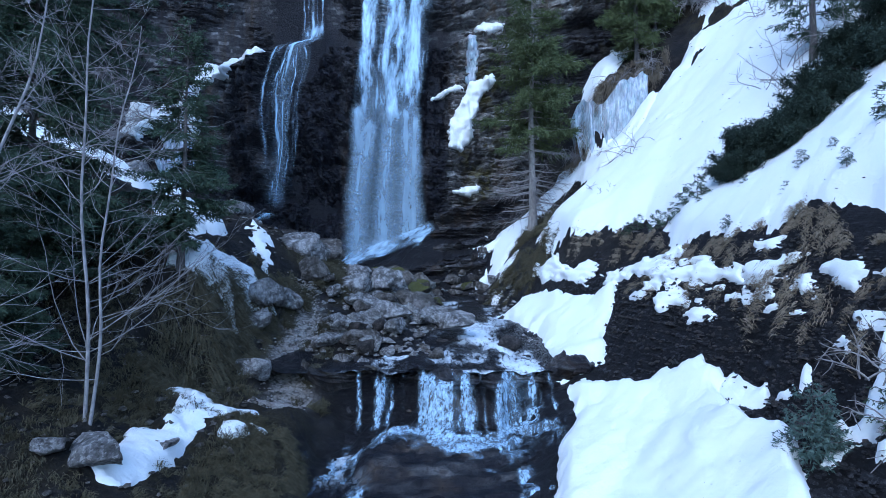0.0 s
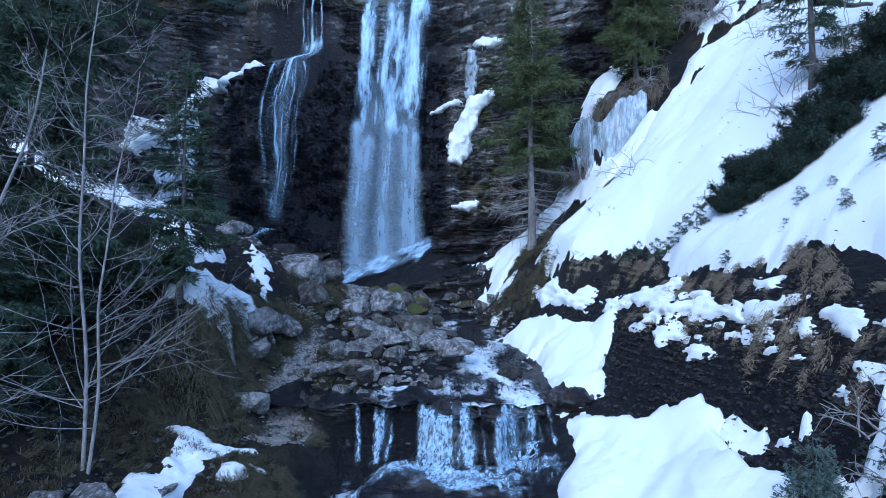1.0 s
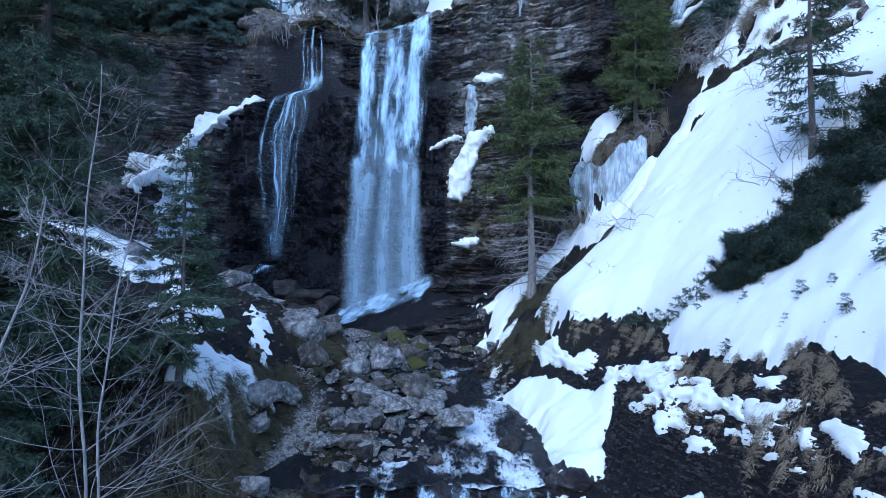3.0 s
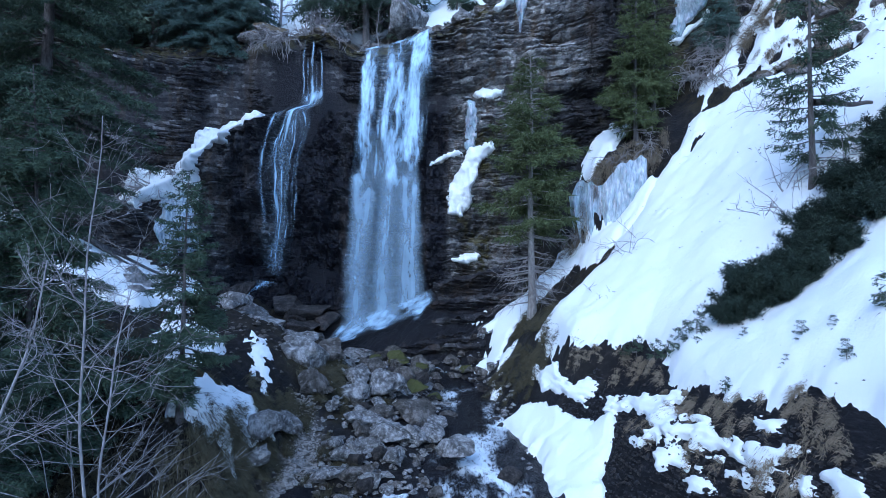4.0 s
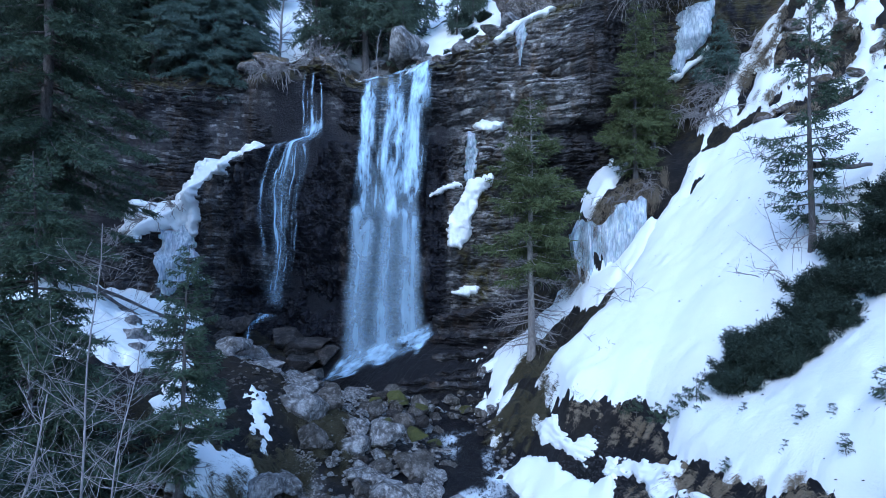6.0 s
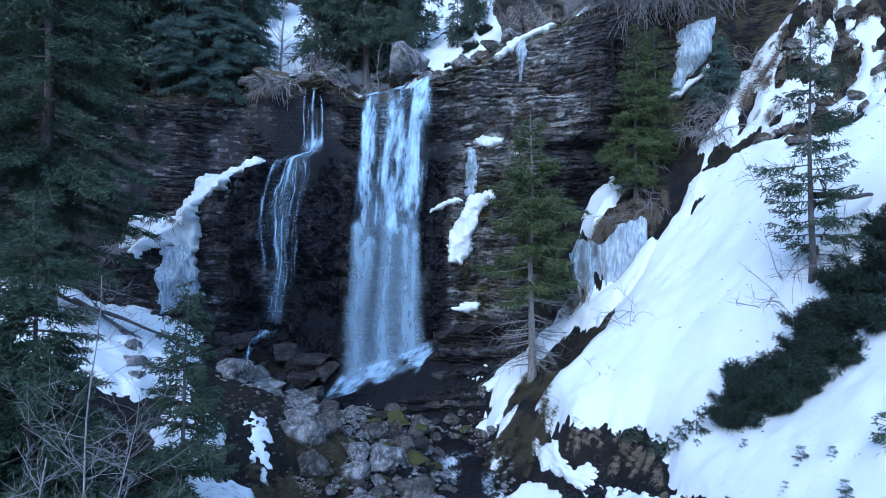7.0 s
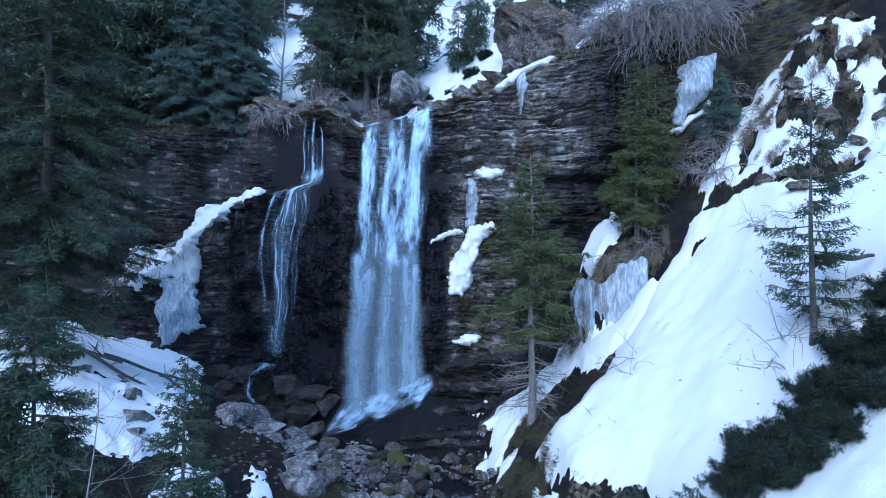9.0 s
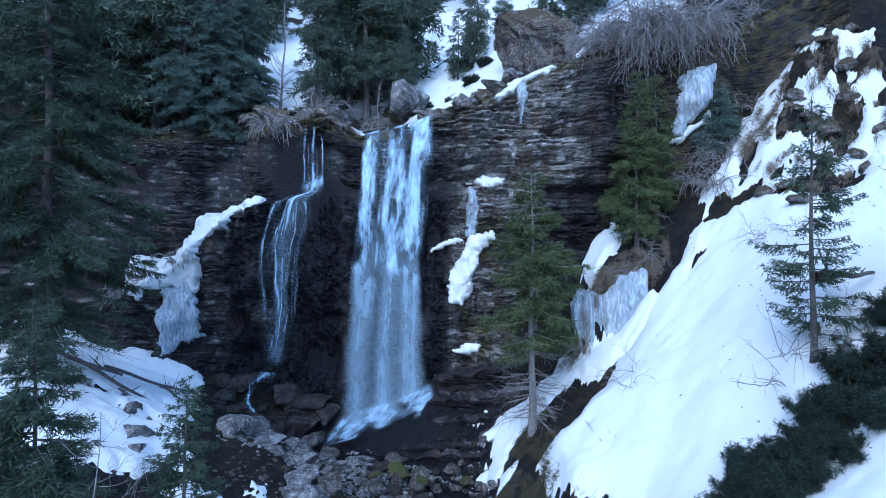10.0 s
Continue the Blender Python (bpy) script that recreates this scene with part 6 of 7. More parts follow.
def outcrop(label, x, y, z, half, seed, lean=0.0):
    """A crag: a squared mass of rock with gullies down its face, ledges, and turf on its flat top."""
    bm = bmesh.new()
    bmesh.ops.create_icosphere(bm, subdivisions=6, radius=1.0)
    n = np.array([p.co[:] for p in bm.verts])
    v = np.sign(n) * np.abs(n) ** 0.5
    around, up = n[:, 0] * 1.4 + 0.8 * n[:, 1], v[:, 2]
    ribs = 1 - np.abs(fbm(around * 2.6, up * 0.7, 3, seed + 3))
    grow_out = 0.86 + 0.26 * fbm(around * 1.2, up * 0.9, 3, seed) + 0.22 * ribs + 0.09 * fbm(around * 6, up * 5, 4, seed + 5, 0.65) + 0.10 * np.abs(noise2(around * 2, up * 3.5, seed + 9))
    v[:, :2] *= (grow_out * (0.74 + 0.26 * smooth(-1, 0.4, up)))[:, None]
    v[:, 2] *= 0.85 + 0.2 * fbm(v[:, 0] * 1.5, v[:, 1] * 1.5, 4, seed + 7)
    v[:, 0] += lean * v[:, 2]
    for p, co in zip(bm.verts, v * np.array(half) + np.array([x, y, z])):
        p.co = co
    me = bpy.data.meshes.new("rock_outcrop")
    bm.to_mesh(me)
    bm.free()
    me.polygons.foreach_set("use_smooth", np.full(len(me.polygons), False))
    me.materials.append(CRAG_STONE)
    return tagged(new("rock_outcrop", me), label, "rock")


outcrop("tall pale limestone crag with brown turf on top", 6.9, 42.2, 25.8, (2.5, 1.8, 2.7), 811, -0.1)
outcrop("low pale crag sloping down beside the tall one", 9.6, 41.6, 25.2, (1.9, 1.6, 1.3), 813, 0.1)


# ---- loose small stones ----
def pebbles(name, label, count, place, sizes, mat, seed, lift=0.0):
    """Many small stones as one object."""
    rng = np.random.RandomState(seed)
    base = np.array([(1, 0, 0), (-1, 0, 0), (0, 1, 0), (0, -1, 0), (0, 0, 1), (0.6, 0.6, 0.5), (-0.6, 0.6, 0.5), (-0.6, -0.6, 0.5), (0.6, -0.6, 0.5)], float)
    tris = np.array([(0, 2, 5), (2, 1, 6), (1, 3, 7), (3, 0, 8), (0, 5, 8), (2, 6, 5), (1, 7, 6), (3, 8, 7), (5, 6, 4), (6, 7, 4), (7, 8, 4), (8, 5, 4)])
    x, y = place(rng, count)
    z = ground(x, y, lift == 0) + lift
    pieces = []
    for px, py, pz in zip(x, y, z):
        s = rng.uniform(*sizes)
        v = base * rng.uniform(0.6, 1.2, base.shape) * s * np.array([1, rng.uniform(0.6, 1), 0.7])
        a = rng.uniform(0, 6.28)
        v = np.stack([v[:, 0] * math.cos(a) - v[:, 1] * math.sin(a) + px, v[:, 0] * math.sin(a) + v[:, 1] * math.cos(a) + py, v[:, 2] + pz], 1)
        pieces.append((v, tris))
    v, f = joined(pieces)
    return tagged(new(name, mesh_of(name, v, f, mat, False)), label, "stones", kind="stuff")


def path_place(rng, n):
    y = rng.uniform(14.9, 22.0, n)
    return np.interp(y, (14.6, 15.3, 16.3, 18, 20, 21, 23), (-4.7, -4.6, -4.3, -4.8, -4.6, -4.9, -5.4)) + rng.normal(0, 0.30, n), y


def scree_place(rng, n):
    y = rng.uniform(9, 19, n)
    return np.interp(y, (9, 13, 16, 19), (7.0, 6.7, 5.3, 5.2)) + rng.normal(0.3, 0.55, n), y


pebbles("gravel", "pale broken stones on the footpath", 2200, path_place, (0.025, 0.08), PALE_GRAVEL, 401)
pebbles("gravel", "small stones between the boulders of the stream bed", 1600, lambda r, n: (r.uniform(-5, 3, n), r.uniform(17.6, 31.4, n)), (0.05, 0.2), GREY_STONE, 402)
pebbles("gravel", "pale rubble beside the plunge pool", 800, lambda r, n: (r.uniform(-10.5, -4, n), r.uniform(26, 34, n)), (0.06, 0.24), GREY_STONE, 408)
pebbles("gravel", "mossy cobbles between the boulders", 260, lambda r, n: (r.uniform(-4.2, 2.2, n), r.uniform(18.2, 31.0, n)), (0.12, 0.28), MOSSY_STONE, 409)
pebbles("scree", "dark shale chips on the bank", 1500, scree_place, (0.03, 0.10), WET_STONE, 403)
pebbles("scree", "stones showing on the left slope", 500, lambda r, n: (r.uniform(-9, -4.5, n), r.uniform(12, 27, n)), (0.04, 0.16), MOSSY_STONE, 404)


def shale_chips(label, count, seed):
    """Thin broken plates of shale lying along the beds of the dark bank."""
    rng = np.random.RandomState(seed)
    y = 8.5 + 13 * rng.uniform(0, 1, count) ** 1.3
    lo, hi = np.interp(y, (8.5, 13, 16, 19, 22), (5.6, 5.4, 4.3, 4.4, 4.2)), np.interp(y, (8.5, 10, 13, 15, 17, 22), (8.4, 8.2, 8.0, 7.1, 6.3, 5.6))
    x = lo + (hi - lo) * rng.uniform(0, 1, count)
    z = ground(x, y)
    pieces = []
    ring = np.array([(math.cos(a), math.sin(a)) for a in (0.2, 1.3, 2.4, 3.5, 4.6, 5.5)])
    faces = [(6, 7, 8), (6, 8, 9), (6, 9, 10), (6, 10, 11)] + [t for k in range(6) for t in ((k, (k + 1) % 6, 6 + (k + 1) % 6), (k, 6 + (k + 1) % 6, 6 + k))]
    for k in range(count):
        r = rng.uniform(0.018, 0.05) * (1.0 + 0.9 * (rng.rand() > 0.88))
        shape = ring * rng.uniform(0.5, 1.2, (6, 1)) * r * np.array([0.8, 1.7])
        h = r * rng.uniform(0.15, 0.4)
        low_ring = np.column_stack([shape, np.full(6, -h)])
        top_ring = np.column_stack([shape * 0.9, h + rng.uniform(-0.25, 0.25, 6) * h])
        v = np.concatenate([low_ring, top_ring])
        v[:, 2] += v[:, 0] * rng.uniform(0.0, 0.9)
        pieces.append((v + np.array([x[k], y[k], z[k] + 0.01]), np.array(faces)))
    v, f = joined(pieces)
    return tagged(new("scree", mesh_of("scree", v, f, SHALE, False)), label, "stones", kind="stuff")


shale_chips("thin plates of dark shale breaking out of the bank", 7500, 407)
pebbles("litter", "dark bits of earth, cones and twigs strewn on the snow", 420, lambda r, n: (r.uniform(8.2, 20, n), r.uniform(12, 30, n)), (0.02, 0.06), WET_STONE, 406, 0.31)


# ---- grass ----
def tussocks(label, places, seed, length=(0.22, 0.5), blades=80, mat=DRY_GRASS, thin=1.0, hang=0.0):
    """Clumps of dry grass: blades rise from the slope, bend over and hang."""
    rng = np.random.RandomState(seed)
    size = np.repeat(np.array([p[2] for p in places]), blades)
    n = len(size)
    rx = np.repeat(np.array([p[0] for p in places]), blades) + rng.normal(0, 0.11 - 0.03 * hang, n) * size
    ry = np.repeat(np.array([p[1] for p in places]), blades) + rng.normal(0, 0.10, n) * size
    root = np.stack([rx, ry, ground(rx, ry) - 0.03], 1)
    e = 0.25
    px, py = np.array([p[0] for p in places]), np.array([p[1] for p in places])
    gx_, gy_ = (ground(px + e, py) - ground(px - e, py)) / (2 * e), (ground(px, py + e) - ground(px, py - e)) / (2 * e)
    up = np.stack([-gx_, -gy_, np.ones(len(px))], 1)
    up = np.repeat(up / np.linalg.norm(up, axis=1, keepdims=True), blades, 0)
    L = (rng.uniform(*length, n) * size)[:, None]
    comb = np.repeat(rng.normal(0, 0.25, (len(places), 3)), blades, 0)
    d = up * 0.85 + np.array([0, 0, max(0.3 - 0.25 * hang, 0.05)]) + comb + rng.normal(0, max(0.42 - 0.15 * hang, 0.3), (n, 3))
    d /= np.linalg.norm(d, axis=1, keepdims=True)
    mid = root + d * L * 0.5
    fall = np.array([0, 0, -1.0]) + 0.85 * up[:, 2:3] * up
    bent = d * 0.6 + fall * (rng.uniform(0.1, 1.1, n) + hang)[:, None]
    tip = mid + bent * L * 0.5
    side = np.cross(d, rng.normal(0, 1, (n, 3)))
    w = side / (np.linalg.norm(side, axis=1, keepdims=True) + 1e-9) * rng.uniform(0.006, 0.012, n)[:, None] * thin
    v = np.stack([root - w, root + w, mid + w, tip, mid - w], 1).reshape(-1, 3)
    i = np.arange(n)[:, None] * 5
    faces = (i + np.array([[0, 1, 2, 4]])).tolist() + (i + np.array([[4, 2, 3]])).tolist()
    return tagged(new("dry_grass", mesh_of("dry_grass", v, faces, mat, False)), label, "grass", kind="stuff")


g_rng = np.random.RandomState(9)


def along(points, count, spread_x=0.25, size=(0.7, 1.4), spread_y=None):
    pts = np.array(points, float)
    s = np.linspace(0, 1, len(pts))
    a = g_rng.uniform(0, 1, count)
    return [(np.interp(k, s, pts[:, 0]) + g_rng.normal(0, spread_x), np.interp(k, s, pts[:, 1]) + g_rng.normal(0, spread_y or spread_x), g_rng.uniform(*size)) for k in a]


tussocks("tan dry grass overhanging the dark bank", along(((8.6, 9.5), (8.3, 11.8), (8.0, 13.6), (7.2, 15.2), (6.6, 17.2), (6.7, 19.4), (6.6, 20.8), (5.6, 21.9), (4.6, 23.0)), 85, 0.16, (0.4, 0.95), 0.3), 501, (0.14, 0.32), 120, DRY_GRASS, 0.85, 0.7)
tussocks("tan dry grass on the lower bank", along(((7.9, 9.0), (7.72, 11.0), (7.5, 12.6), (7.1, 14.2), (6.15, 16.2), (5.8, 18.0)), 50, 0.22, (0.45, 1.0), 0.3), 502, (0.16, 0.34), 110, DRY_GRASS, 0.85, 0.7)
tussocks("brown grass on the slope beside the lone spruce", along(((2.4, 27.5), (3.1, 26), (3.8, 24.5), (4.6, 26), (4.0, 28.5), (5, 30)), 90, 0.35), 503, (0.18, 0.4), 80, OLIVE_GRASS, 1.0, 0.6)
tussocks("brown grass hanging from the rocky knoll", along(((-4.6, 23.5), (-5.0, 25.5), (-5.2, 22), (-5.6, 20.2), (-6.2, 18.2), (-6.6, 16.6), (-6.4, 15.6), (-7, 14)), 190, 0.4), 504, (0.18, 0.42), 120, OLIVE_GRASS, 0.9, 0.9)
tussocks("olive tufts of grass between the stream boulders", [(x + g_rng.normal(0, 0.3), y + g_rng.normal(0, 0.3), g_rng.uniform(0.6, 1.3)) for x, y in ((-3.2, 19.3), (-4.0, 18.7), (-3.8, 20.2), (-2.5, 18.5), (-3.5, 16.7), (-3.4, 22.0), (-4.2, 23.0), (-3.0, 24.5), (-2.2, 23.4), (-3.8, 17.6)) for _k in range(5)], 510, (0.2, 0.42), 170, OLIVE_GRASS, 0.8, 0.8)
tussocks("dry grass covering the bank by the stream", [(g_rng.uniform(-5.0, -3.2), g_rng.uniform(10.5, 14.0), g_rng.uniform(0.5, 1.0)) for _ in range(260)], 505, (0.12, 0.32), 110, OLIVE_GRASS, 0.7, 0.7)
tussocks("dry grass on the left slope", [(g_rng.uniform(-9.5, -5.2), g_rng.uniform(13, 19), g_rng.uniform(0.5, 1.2)) for _ in range(240)], 506, (0.14, 0.34), 90, OLIVE_GRASS, 0.8, 0.9)
tussocks("dry grass along the cliff rim", along(((-20, 40.2), (-14, 42), (-8, 40.5), (-6.3, 40.4)), 220, 0.4, (0.8, 1.6)) + along(((0.3, 40.2), (3, 40.4), (7, 38.6), (12, 36), (16, 34.6)), 160, 0.4, (0.8, 1.5)), 507, (0.22, 0.5), 50)
tussocks("brown clumps of grass on the upper slope", [(g_rng.uniform(16, 22), g_rng.uniform(26, 33), g_rng.uniform(0.8, 1.6)) for _ in range(115)], 508, (0.2, 0.45), 100, DRY_GRASS, 1.2, 0.9)

tussocks("brown grass hanging on the step above the frozen seep", along(((6.8, 30.9), (7.8, 31.2), (9, 31.2), (10.5, 30.9), (11.6, 30.4)), 70, 0.25, (0.8, 1.6)), 511, (0.2, 0.5), 90, DRY_GRASS, 1.0, 0.8)


TRAMPLED = (-7.0, 11.0, -6.3, 10.9, -6.4, 11.9, -5.9, 12.5, -6.2, 13.3, -6.2, 13.9, -6.6, 14.2, -6.3, 14.6, -5.6, 14.1, -4.3, 14.5, -4.9, 13.6, -5.4, 12.5, -5.6, 11.6, -5.7, 10.9, -5.8, 10.4, -6.5, 10.3)
under = np.stack([g_rng.uniform(-9.5, -5.0, 330), g_rng.uniform(8.5, 14.8, 330), g_rng.uniform(0.4, 0.9, 330)], 1)
tussocks("withered grass and leaves under the bare trees", [tuple(p) for p in under[inside_distance(under[:, 0], under[:, 1], TRAMPLED) < -0.12]], 509, (0.15, 0.4), 80, OLIVE_GRASS, 0.7, 0.8)
pebbles("scree", "dark stones and clods under the bare trees", 260, lambda r, n: (r.uniform(-9.5, -4.6, n), r.uniform(8.5, 14, n)), (0.03, 0.10), MOSSY_STONE, 405)


# ---- bushes and undergrowth ----
def dwarf_pine(label, seed, reach, height, mat=NEEDLES_DARK):
    """A low spreading conifer: stems that creep outward and turn up, thick with needle sprays."""
    rng = np.random.RandomState(seed)
    thing = tagged(new("dwarf_pine"), label, "bush", "dwarf pines")
    wood, starts, ways, lens = [], [], [], []
    s = np.linspace(0, 1, 8)
    for _ in range(46):
        az, L, top = rng.uniform(0, 2 * np.pi), reach * rng.uniform(0.35, 1.1), height * rng.uniform(0.35, 1.0)
        out = np.array([math.cos(az), math.sin(az), 0])
        pts = out * (L * s ** 0.8)[:, None] + np.array([0, 0, 1.0]) * (top * s ** 1.3 * (1.1 - 0.35 * L / reach))[:, None] + rng.normal(0, 0.04, (8, 3)) * s[:, None]
        wood.append(tube(pts, 0.03 * (1.1 - s), 4))
        n = 190
        a = rng.uniform(0.2, 1, n) ** 0.7
        p = np.stack([np.interp(a, s, pts[:, k]) for k in range(3)], 1)
        w = out * 0.6 + np.array([0, 0, 0.35]) + rng.normal(0, 0.75, (n, 3))
        w /= np.linalg.norm(w, axis=1, keepdims=True)
        for k in range(2):
            starts.append(p + w * 0.08 * k)
            wk = w + rng.normal(0, 0.35, w.shape)
            ways.append(wk / np.linalg.norm(wk, axis=1, keepdims=True))
            lens.append(rng.uniform(0.10, 0.26, n))
    starts, ways, lens = np.concatenate(starts), np.concatenate(ways), np.concatenate(lens)
    kv, kf = needles(starts, ways, lens, 0.006 + lens * 0.035, rng, 3)
    tagged(part("crown", mesh_of("crown", kv, kf, mat, False), thing), kind="stuff")
    bv, bf = joined(wood)
    tagged(part("branchwork", mesh_of("branchwork", bv, bf, BARK), thing), kind="stuff")
    return thing


PINE_LABEL = "dense dark dwarf pine sprawling over the snow slope"
BUSH = dwarf_pine(PINE_LABEL, 41, 1.15, 1.5)
stand(BUSH, 9.0, 17.5, 0, 0.85)
BUSH2 = dwarf_pine(PINE_LABEL, 42, 1.3, 1.35)
stand(BUSH2, 9.8, 17.5, 0, 1.0)
for k in range(22):
    x = 9.5 + 0.34 * k + 0.3 * math.sin(k * 2.7)
    y = 17.4 + 0.75 * math.sin(k * 1.9)
    copy_thing((BUSH, BUSH2)[k % 2], pose(x, y, on_ground(x, y, 0.1), 0, 0, 77 * k) @ Matrix.Scale(0.95 + 0.22 * math.sin(k * 3.1) ** 2, 4))
for x, y, size in ((2.3, 46.2, 0.8), (0.7, 44.6, 0.6), (1.7, 48.4, 0.9), (3.3, 47.4, 0.7), (-1.4, 45.2, 0.7), (-8.0, 44.4, 0.7), (6.4, 42.4, 0.5), (8.0, 43.5, 0.7)):
    copy_thing(BUSH, pose(x, y, on_ground(x, y, 0.0) + (2.6 if x == 6.4 else 0), 0, 0, 90 * x) @ Matrix.Scale(size, 4))
SPRIG = spruce("tiny conifer sprig poking through snow", 43, 0.9, 0.38, 0.0, NEEDLES, BARK, 0, 1.2, 0.1, spray=0.55)
stand(SPRIG, 7.6, 18.6)
for x, y, size in ((7.2, 18.9, 0.6), (7.0, 19.4, 0.7), (6.8, 20.6, 0.6), (6.5, 20.9, 0.5), (8.9, 14.6, 0.55), (9.9, 13.1, 0.9), (8.4, 14.4, 0.4), (8.4, 16.4, 0.4), (9.3, 14.0, 0.4), (8.9, 13.0, 0.45), (7.9, 18.2, 1.1), (7.4, 15.4, 0.4)):
    copy_thing(SPRIG, pose(x, y, on_ground(x, y, -0.12), 0, 0, x * 50) @ Matrix.Scale(size, 4))
stand(spruce("young pine with upswept bluish needles", 44, 1.25, 0.6, 0.05, NEEDLES_BLUE, BARK, 0, 1.5, -0.1, spray=0.6), 6.05, 9.7)
copy_thing(SPRIG, pose(6.9, 9.0, on_ground(6.9, 9.0), 0, 0, 20) @ Matrix.Scale(0.9, 4))


def shrub(label, x, y, z, seed, count, reach, hang, mat=DEAD_TWIG, lean=(0, -0.4), thick=1.9):
    """A leafless bush: many stems from one foot that arch over, and hang where the ground falls away."""
    rng = np.random.RandomState(seed)
    out = []
    for _ in range(count):
        az = rng.uniform(0, 2 * np.pi)
        d = np.array([math.cos(az) + lean[0], math.sin(az) * 0.6 + lean[1], rng.uniform(0.1, 1.2)])
        p = np.array([x + rng.normal(0, 0.3), y + rng.normal(0, 0.15), z - 0.15])
        pts, L = [p], reach * rng.uniform(0.5, 1.15)
        for k in range(9):
            d = d + rng.normal(0, 0.24, 3) + np.array([0, 0, -hang * (0.25 + 0.1 * k)])
            d /= np.linalg.norm(d)
            p = p + d * L / 9
            pts.append(p)
        pts = np.array(pts)
        out.append(tube(pts, np.linspace(0.024, 0.009, 10) * thick, 4))
        for _k in range(rng.randint(3, 8)):
            i = rng.randint(2, 9)
            e = (pts[i] - pts[i - 1]) / np.linalg.norm(pts[i] - pts[i - 1]) + rng.normal(0, 0.6, 3) + np.array([0, 0, -hang * 0.4])
            e /= np.linalg.norm(e)
            q = pts[i] + e * L * 0.14
            e2 = e + rng.normal(0, 0.3, 3) + np.array([0, 0, -hang * 0.5])
            out.append(tube(np.array([pts[i], q, q + e2 * L * 0.16]), np.array([0.012, 0.009, 0.006]) * thick, 3))
    v, f = joined(out)
    thing = tagged(new("bare_shrub"), label, "shrub", "bare shrubs")
    tagged(part("stemwork", mesh_of("stemwork", v, f, mat), thing), kind="stuff")
    return thing


for i, (x, y, n, reach, hang) in enumerate(((10.6, 35.2, 34, 3.0, 0.5), (11.8, 34.9, 40, 3.4, 0.55), (13.0, 34.5, 40, 3.3, 0.55), (14.2, 34.2, 36, 3.0, 0.5), (12.4, 36.0, 30, 3.0, 0.3), (9.6, 36.6, 24, 2.4, 0.4), (15.2, 34.4, 24, 2.6, 0.4))):
    shrub("tangle of pale leafless branches drooping over the cliff edge", x, y, on_ground(x, y + 0.9) + 0.3, 600 + i, int(2.4 * n), reach * 1.25, hang * 0.95, DEAD_TWIG, (0.5 * math.sin(i * 2.2), -0.7), 1.4)
for i, (x, y) in enumerate(((14.6, 31.6), (15.6, 32.2), (16.4, 33.2), (14.0, 32.8), (17.2, 33.6), (15.2, 33.4), (18.2, 34.2))):
    shrub("grey brushwood on the dark earth of the corner slope", x, y, on_ground(x, y) + 0.1, 680 + i, 34, 1.9, 0.3, DEAD_TWIG, (-0.3, -0.4), 1.1)
for i, (x, y, n, reach, hang, lean) in enumerate(((-12.1, 39.9, 26, 1.8, 0.6, (0, -0.6)), (-11.0, 39.9, 18, 1.6, 0.6, (0, -0.6)), (-9.4, 42.4, 40, 2.4, 0.2, (0.3, -0.2)), (-8.8, 42.9, 24, 2.6, 0.15, (0, -0.1)), (-5.6, 43.0, 20, 1.6, 0.2, (0, 0)), (-7.4, 40.3, 18, 1.4, 0.5, (-0.4, -0.5)))):
    shrub("leafless grey shrub on the cliff rim", x, y, max(on_ground(x, y + 0.6), float(rim_z(x))), 620 + i, n, reach, hang, DEAD_TWIG, lean)
for i, (x, n, reach) in enumerate(((-19.0, 34, 1.8), (-17.6, 24, 1.5), (-20.6, 24, 1.6))):
    shrub("grey brushwood growing on the snowy ledge", x, float(cliff_y(x)) - 1.6, float(ledge_z(x)) + 0.1, 640 + i, n, reach, 0.25)
for i, (x, y) in enumerate(((8.0, 31.3), (9.4, 31.3), (10.9, 30.9), (7.2, 31.0))):
    shrub("grey brushwood hanging over the frozen seep", x, y, on_ground(x, y) + 0.1, 650 + i, 20, 1.3, 0.35, DEAD_TWIG, (-0.2, -0.5), 0.9)
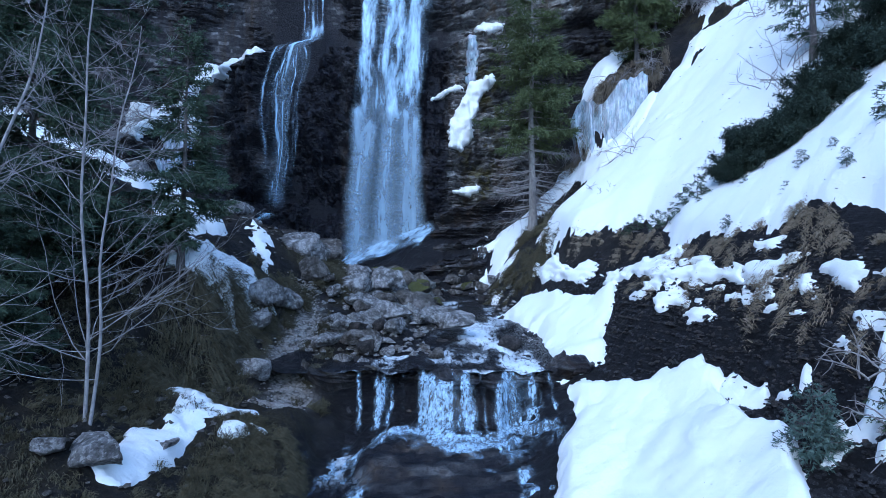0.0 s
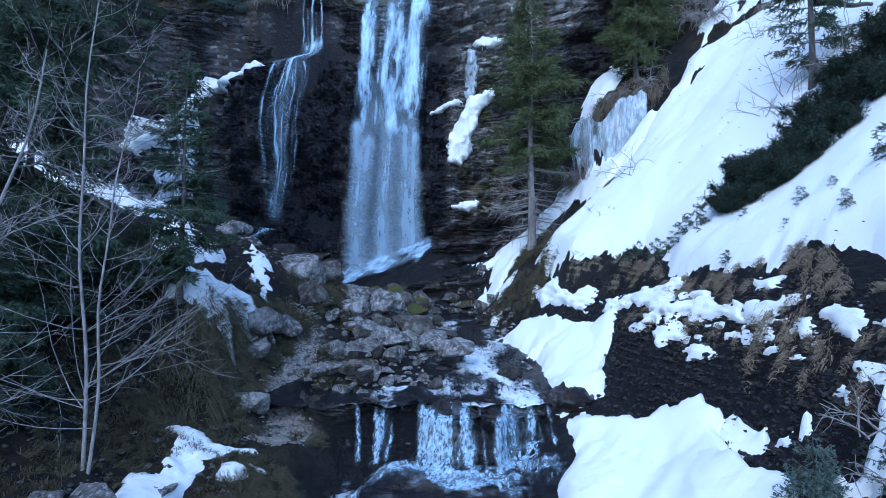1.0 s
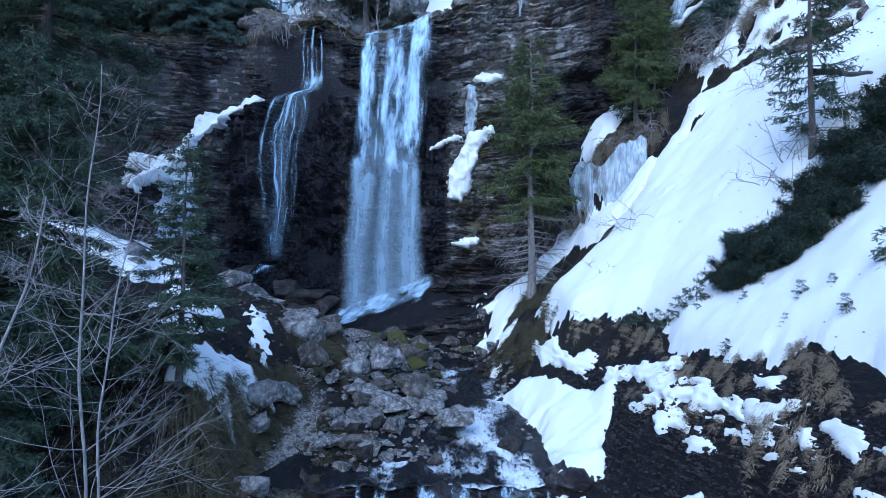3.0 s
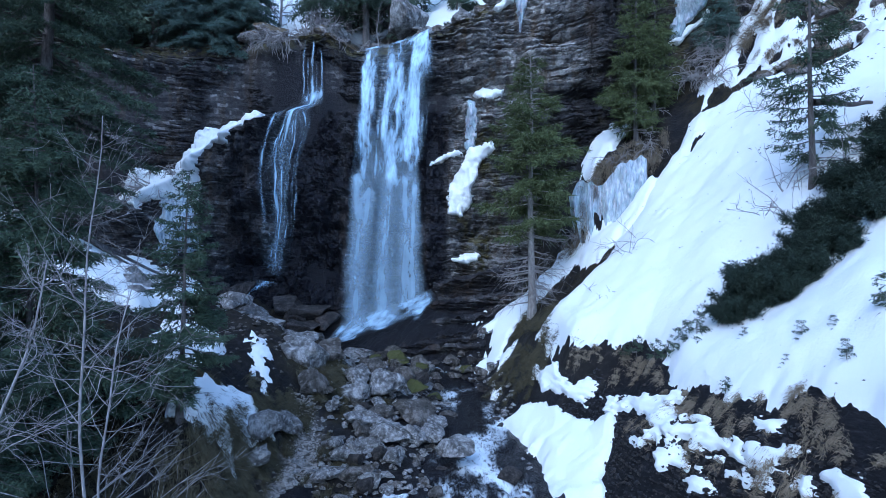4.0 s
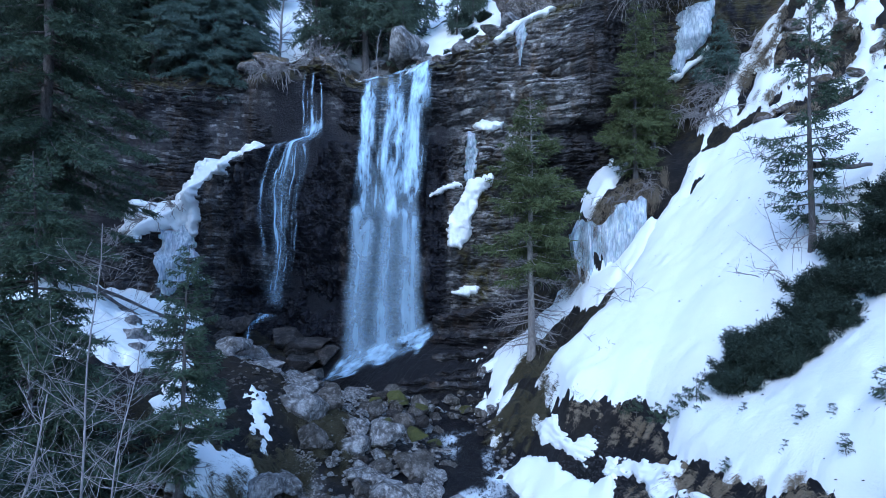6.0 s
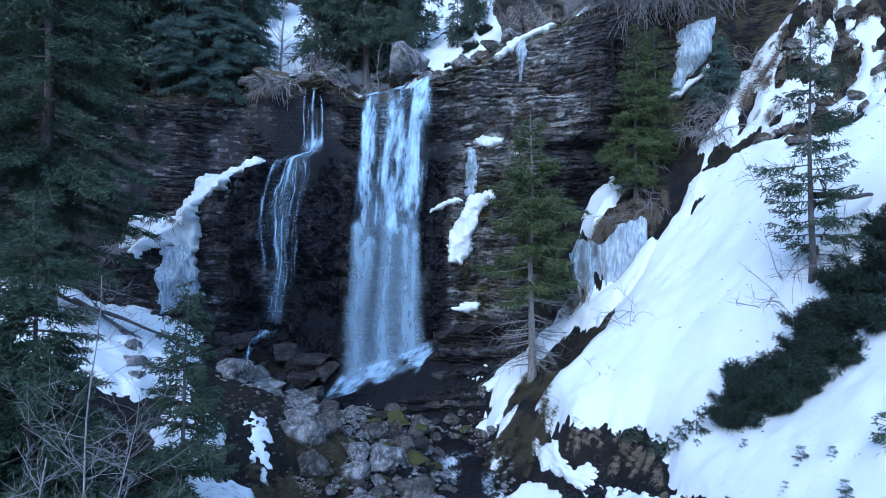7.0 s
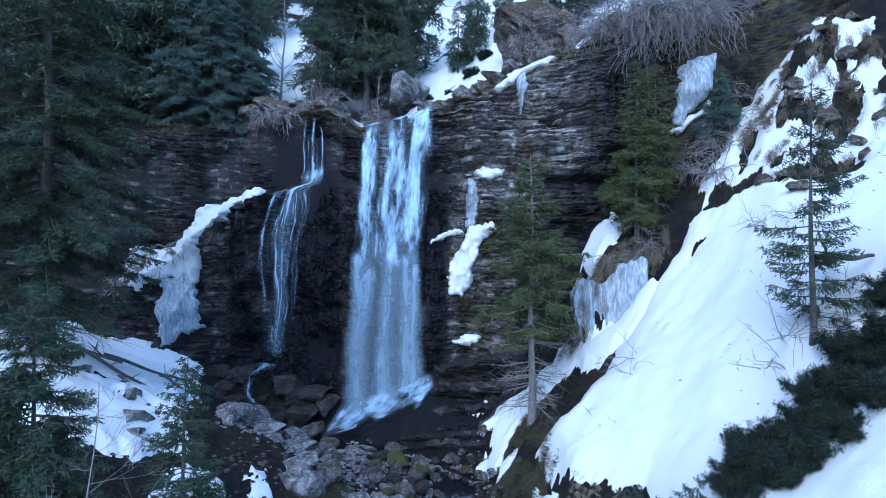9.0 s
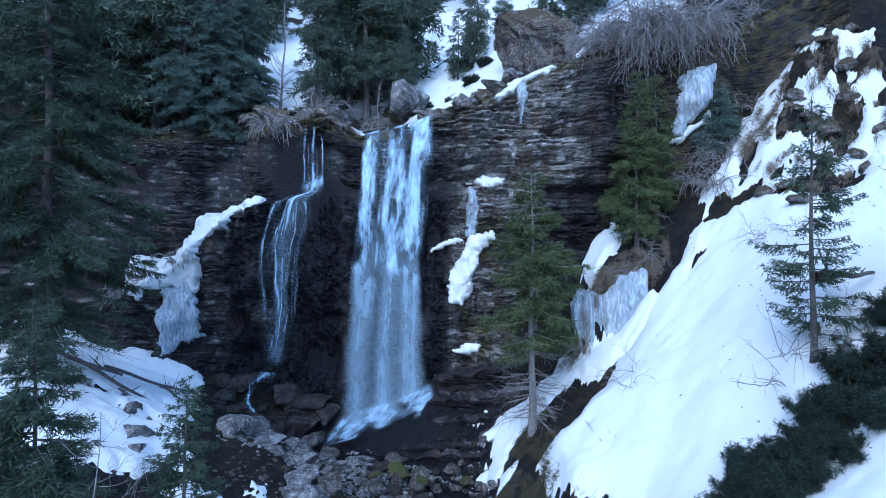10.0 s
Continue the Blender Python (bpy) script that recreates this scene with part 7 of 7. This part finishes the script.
for i, (x, y, n, reach) in enumerate(((8.2, 25.5, 4, 1.6), (6.4, 24.2, 4, 1.2), (12.0, 20.6, 9, 2.6), (11.5, 19.8, 7, 2.2), (8.7, 26.2, 3, 1.8), (14.6, 26.4, 10, 1.6), (15.2, 25.4, 10, 1.5), (13.3, 18.9, 8, 2.4), (7.2, 9.2, 14, 1.4), (7.0, 8.6, 12, 1.3))):
    shrub("few thin bare twigs sticking out of the snow", x, y, on_ground(x, y) + 0.2, 660 + i, n, reach, 0.05, DEAD_TWIG, (-0.5, -0.2), 0.7)


# ---- fallen wood ----
def log(label, a, b, r, seed, stubs=5):
    rng = np.random.RandomState(seed)
    a, b = np.array(a, float), np.array(b, float)
    s = np.linspace(0, 1, 12)
    pts = a + (b - a) * s[:, None] + np.stack([0.08 * np.sin(s * 5 + seed), 0.08 * np.cos(s * 4), 0.05 * np.sin(s * 8)], 1)
    thing = tagged(new("fallen_log"), label, "log", "fallen logs")
    v, f = tube(pts, r * (1.0 - 0.5 * s), 8)
    part("trunk", mesh_of("trunk", v, f, BARK), thing)
    for _ in range(stubs):
        i = rng.randint(2, 11)
        d = rng.normal(0, 0.5, 3) + np.array([0, 0, 0.5])
        v, f = tube(np.array([pts[i], pts[i] + d * 0.35, pts[i] + d * 0.6]), np.array([r * 0.3, r * 0.2, r * 0.08]), 4)
        part("branch_stub", mesh_of("branch_stub", v, f, BARK), thing)
    return thing


for i, (ax, ay, bx, by, r) in enumerate(((-19.5, 27.0, -15.2, 27.8, 0.13), (-16.5, 28.6, -13.6, 31.6, 0.09), (-16.6, 26.4, -13.6, 27.4, 0.1), (-14.6, 30.4, -12.9, 29.4, 0.08))):
    log("dark fallen trunk half buried in the snow slope", (ax, ay, on_ground(ax, ay) + 0.62), (bx, by, on_ground(bx, by) + 0.58), r, 700 + i)
log("dead branch leaning across the snow", (12.4, 19.5, on_ground(12.4, 19.5) + 2.9), (14.6, 19.9, on_ground(14.6, 19.9) + 0.4), 0.12, 710, 3)
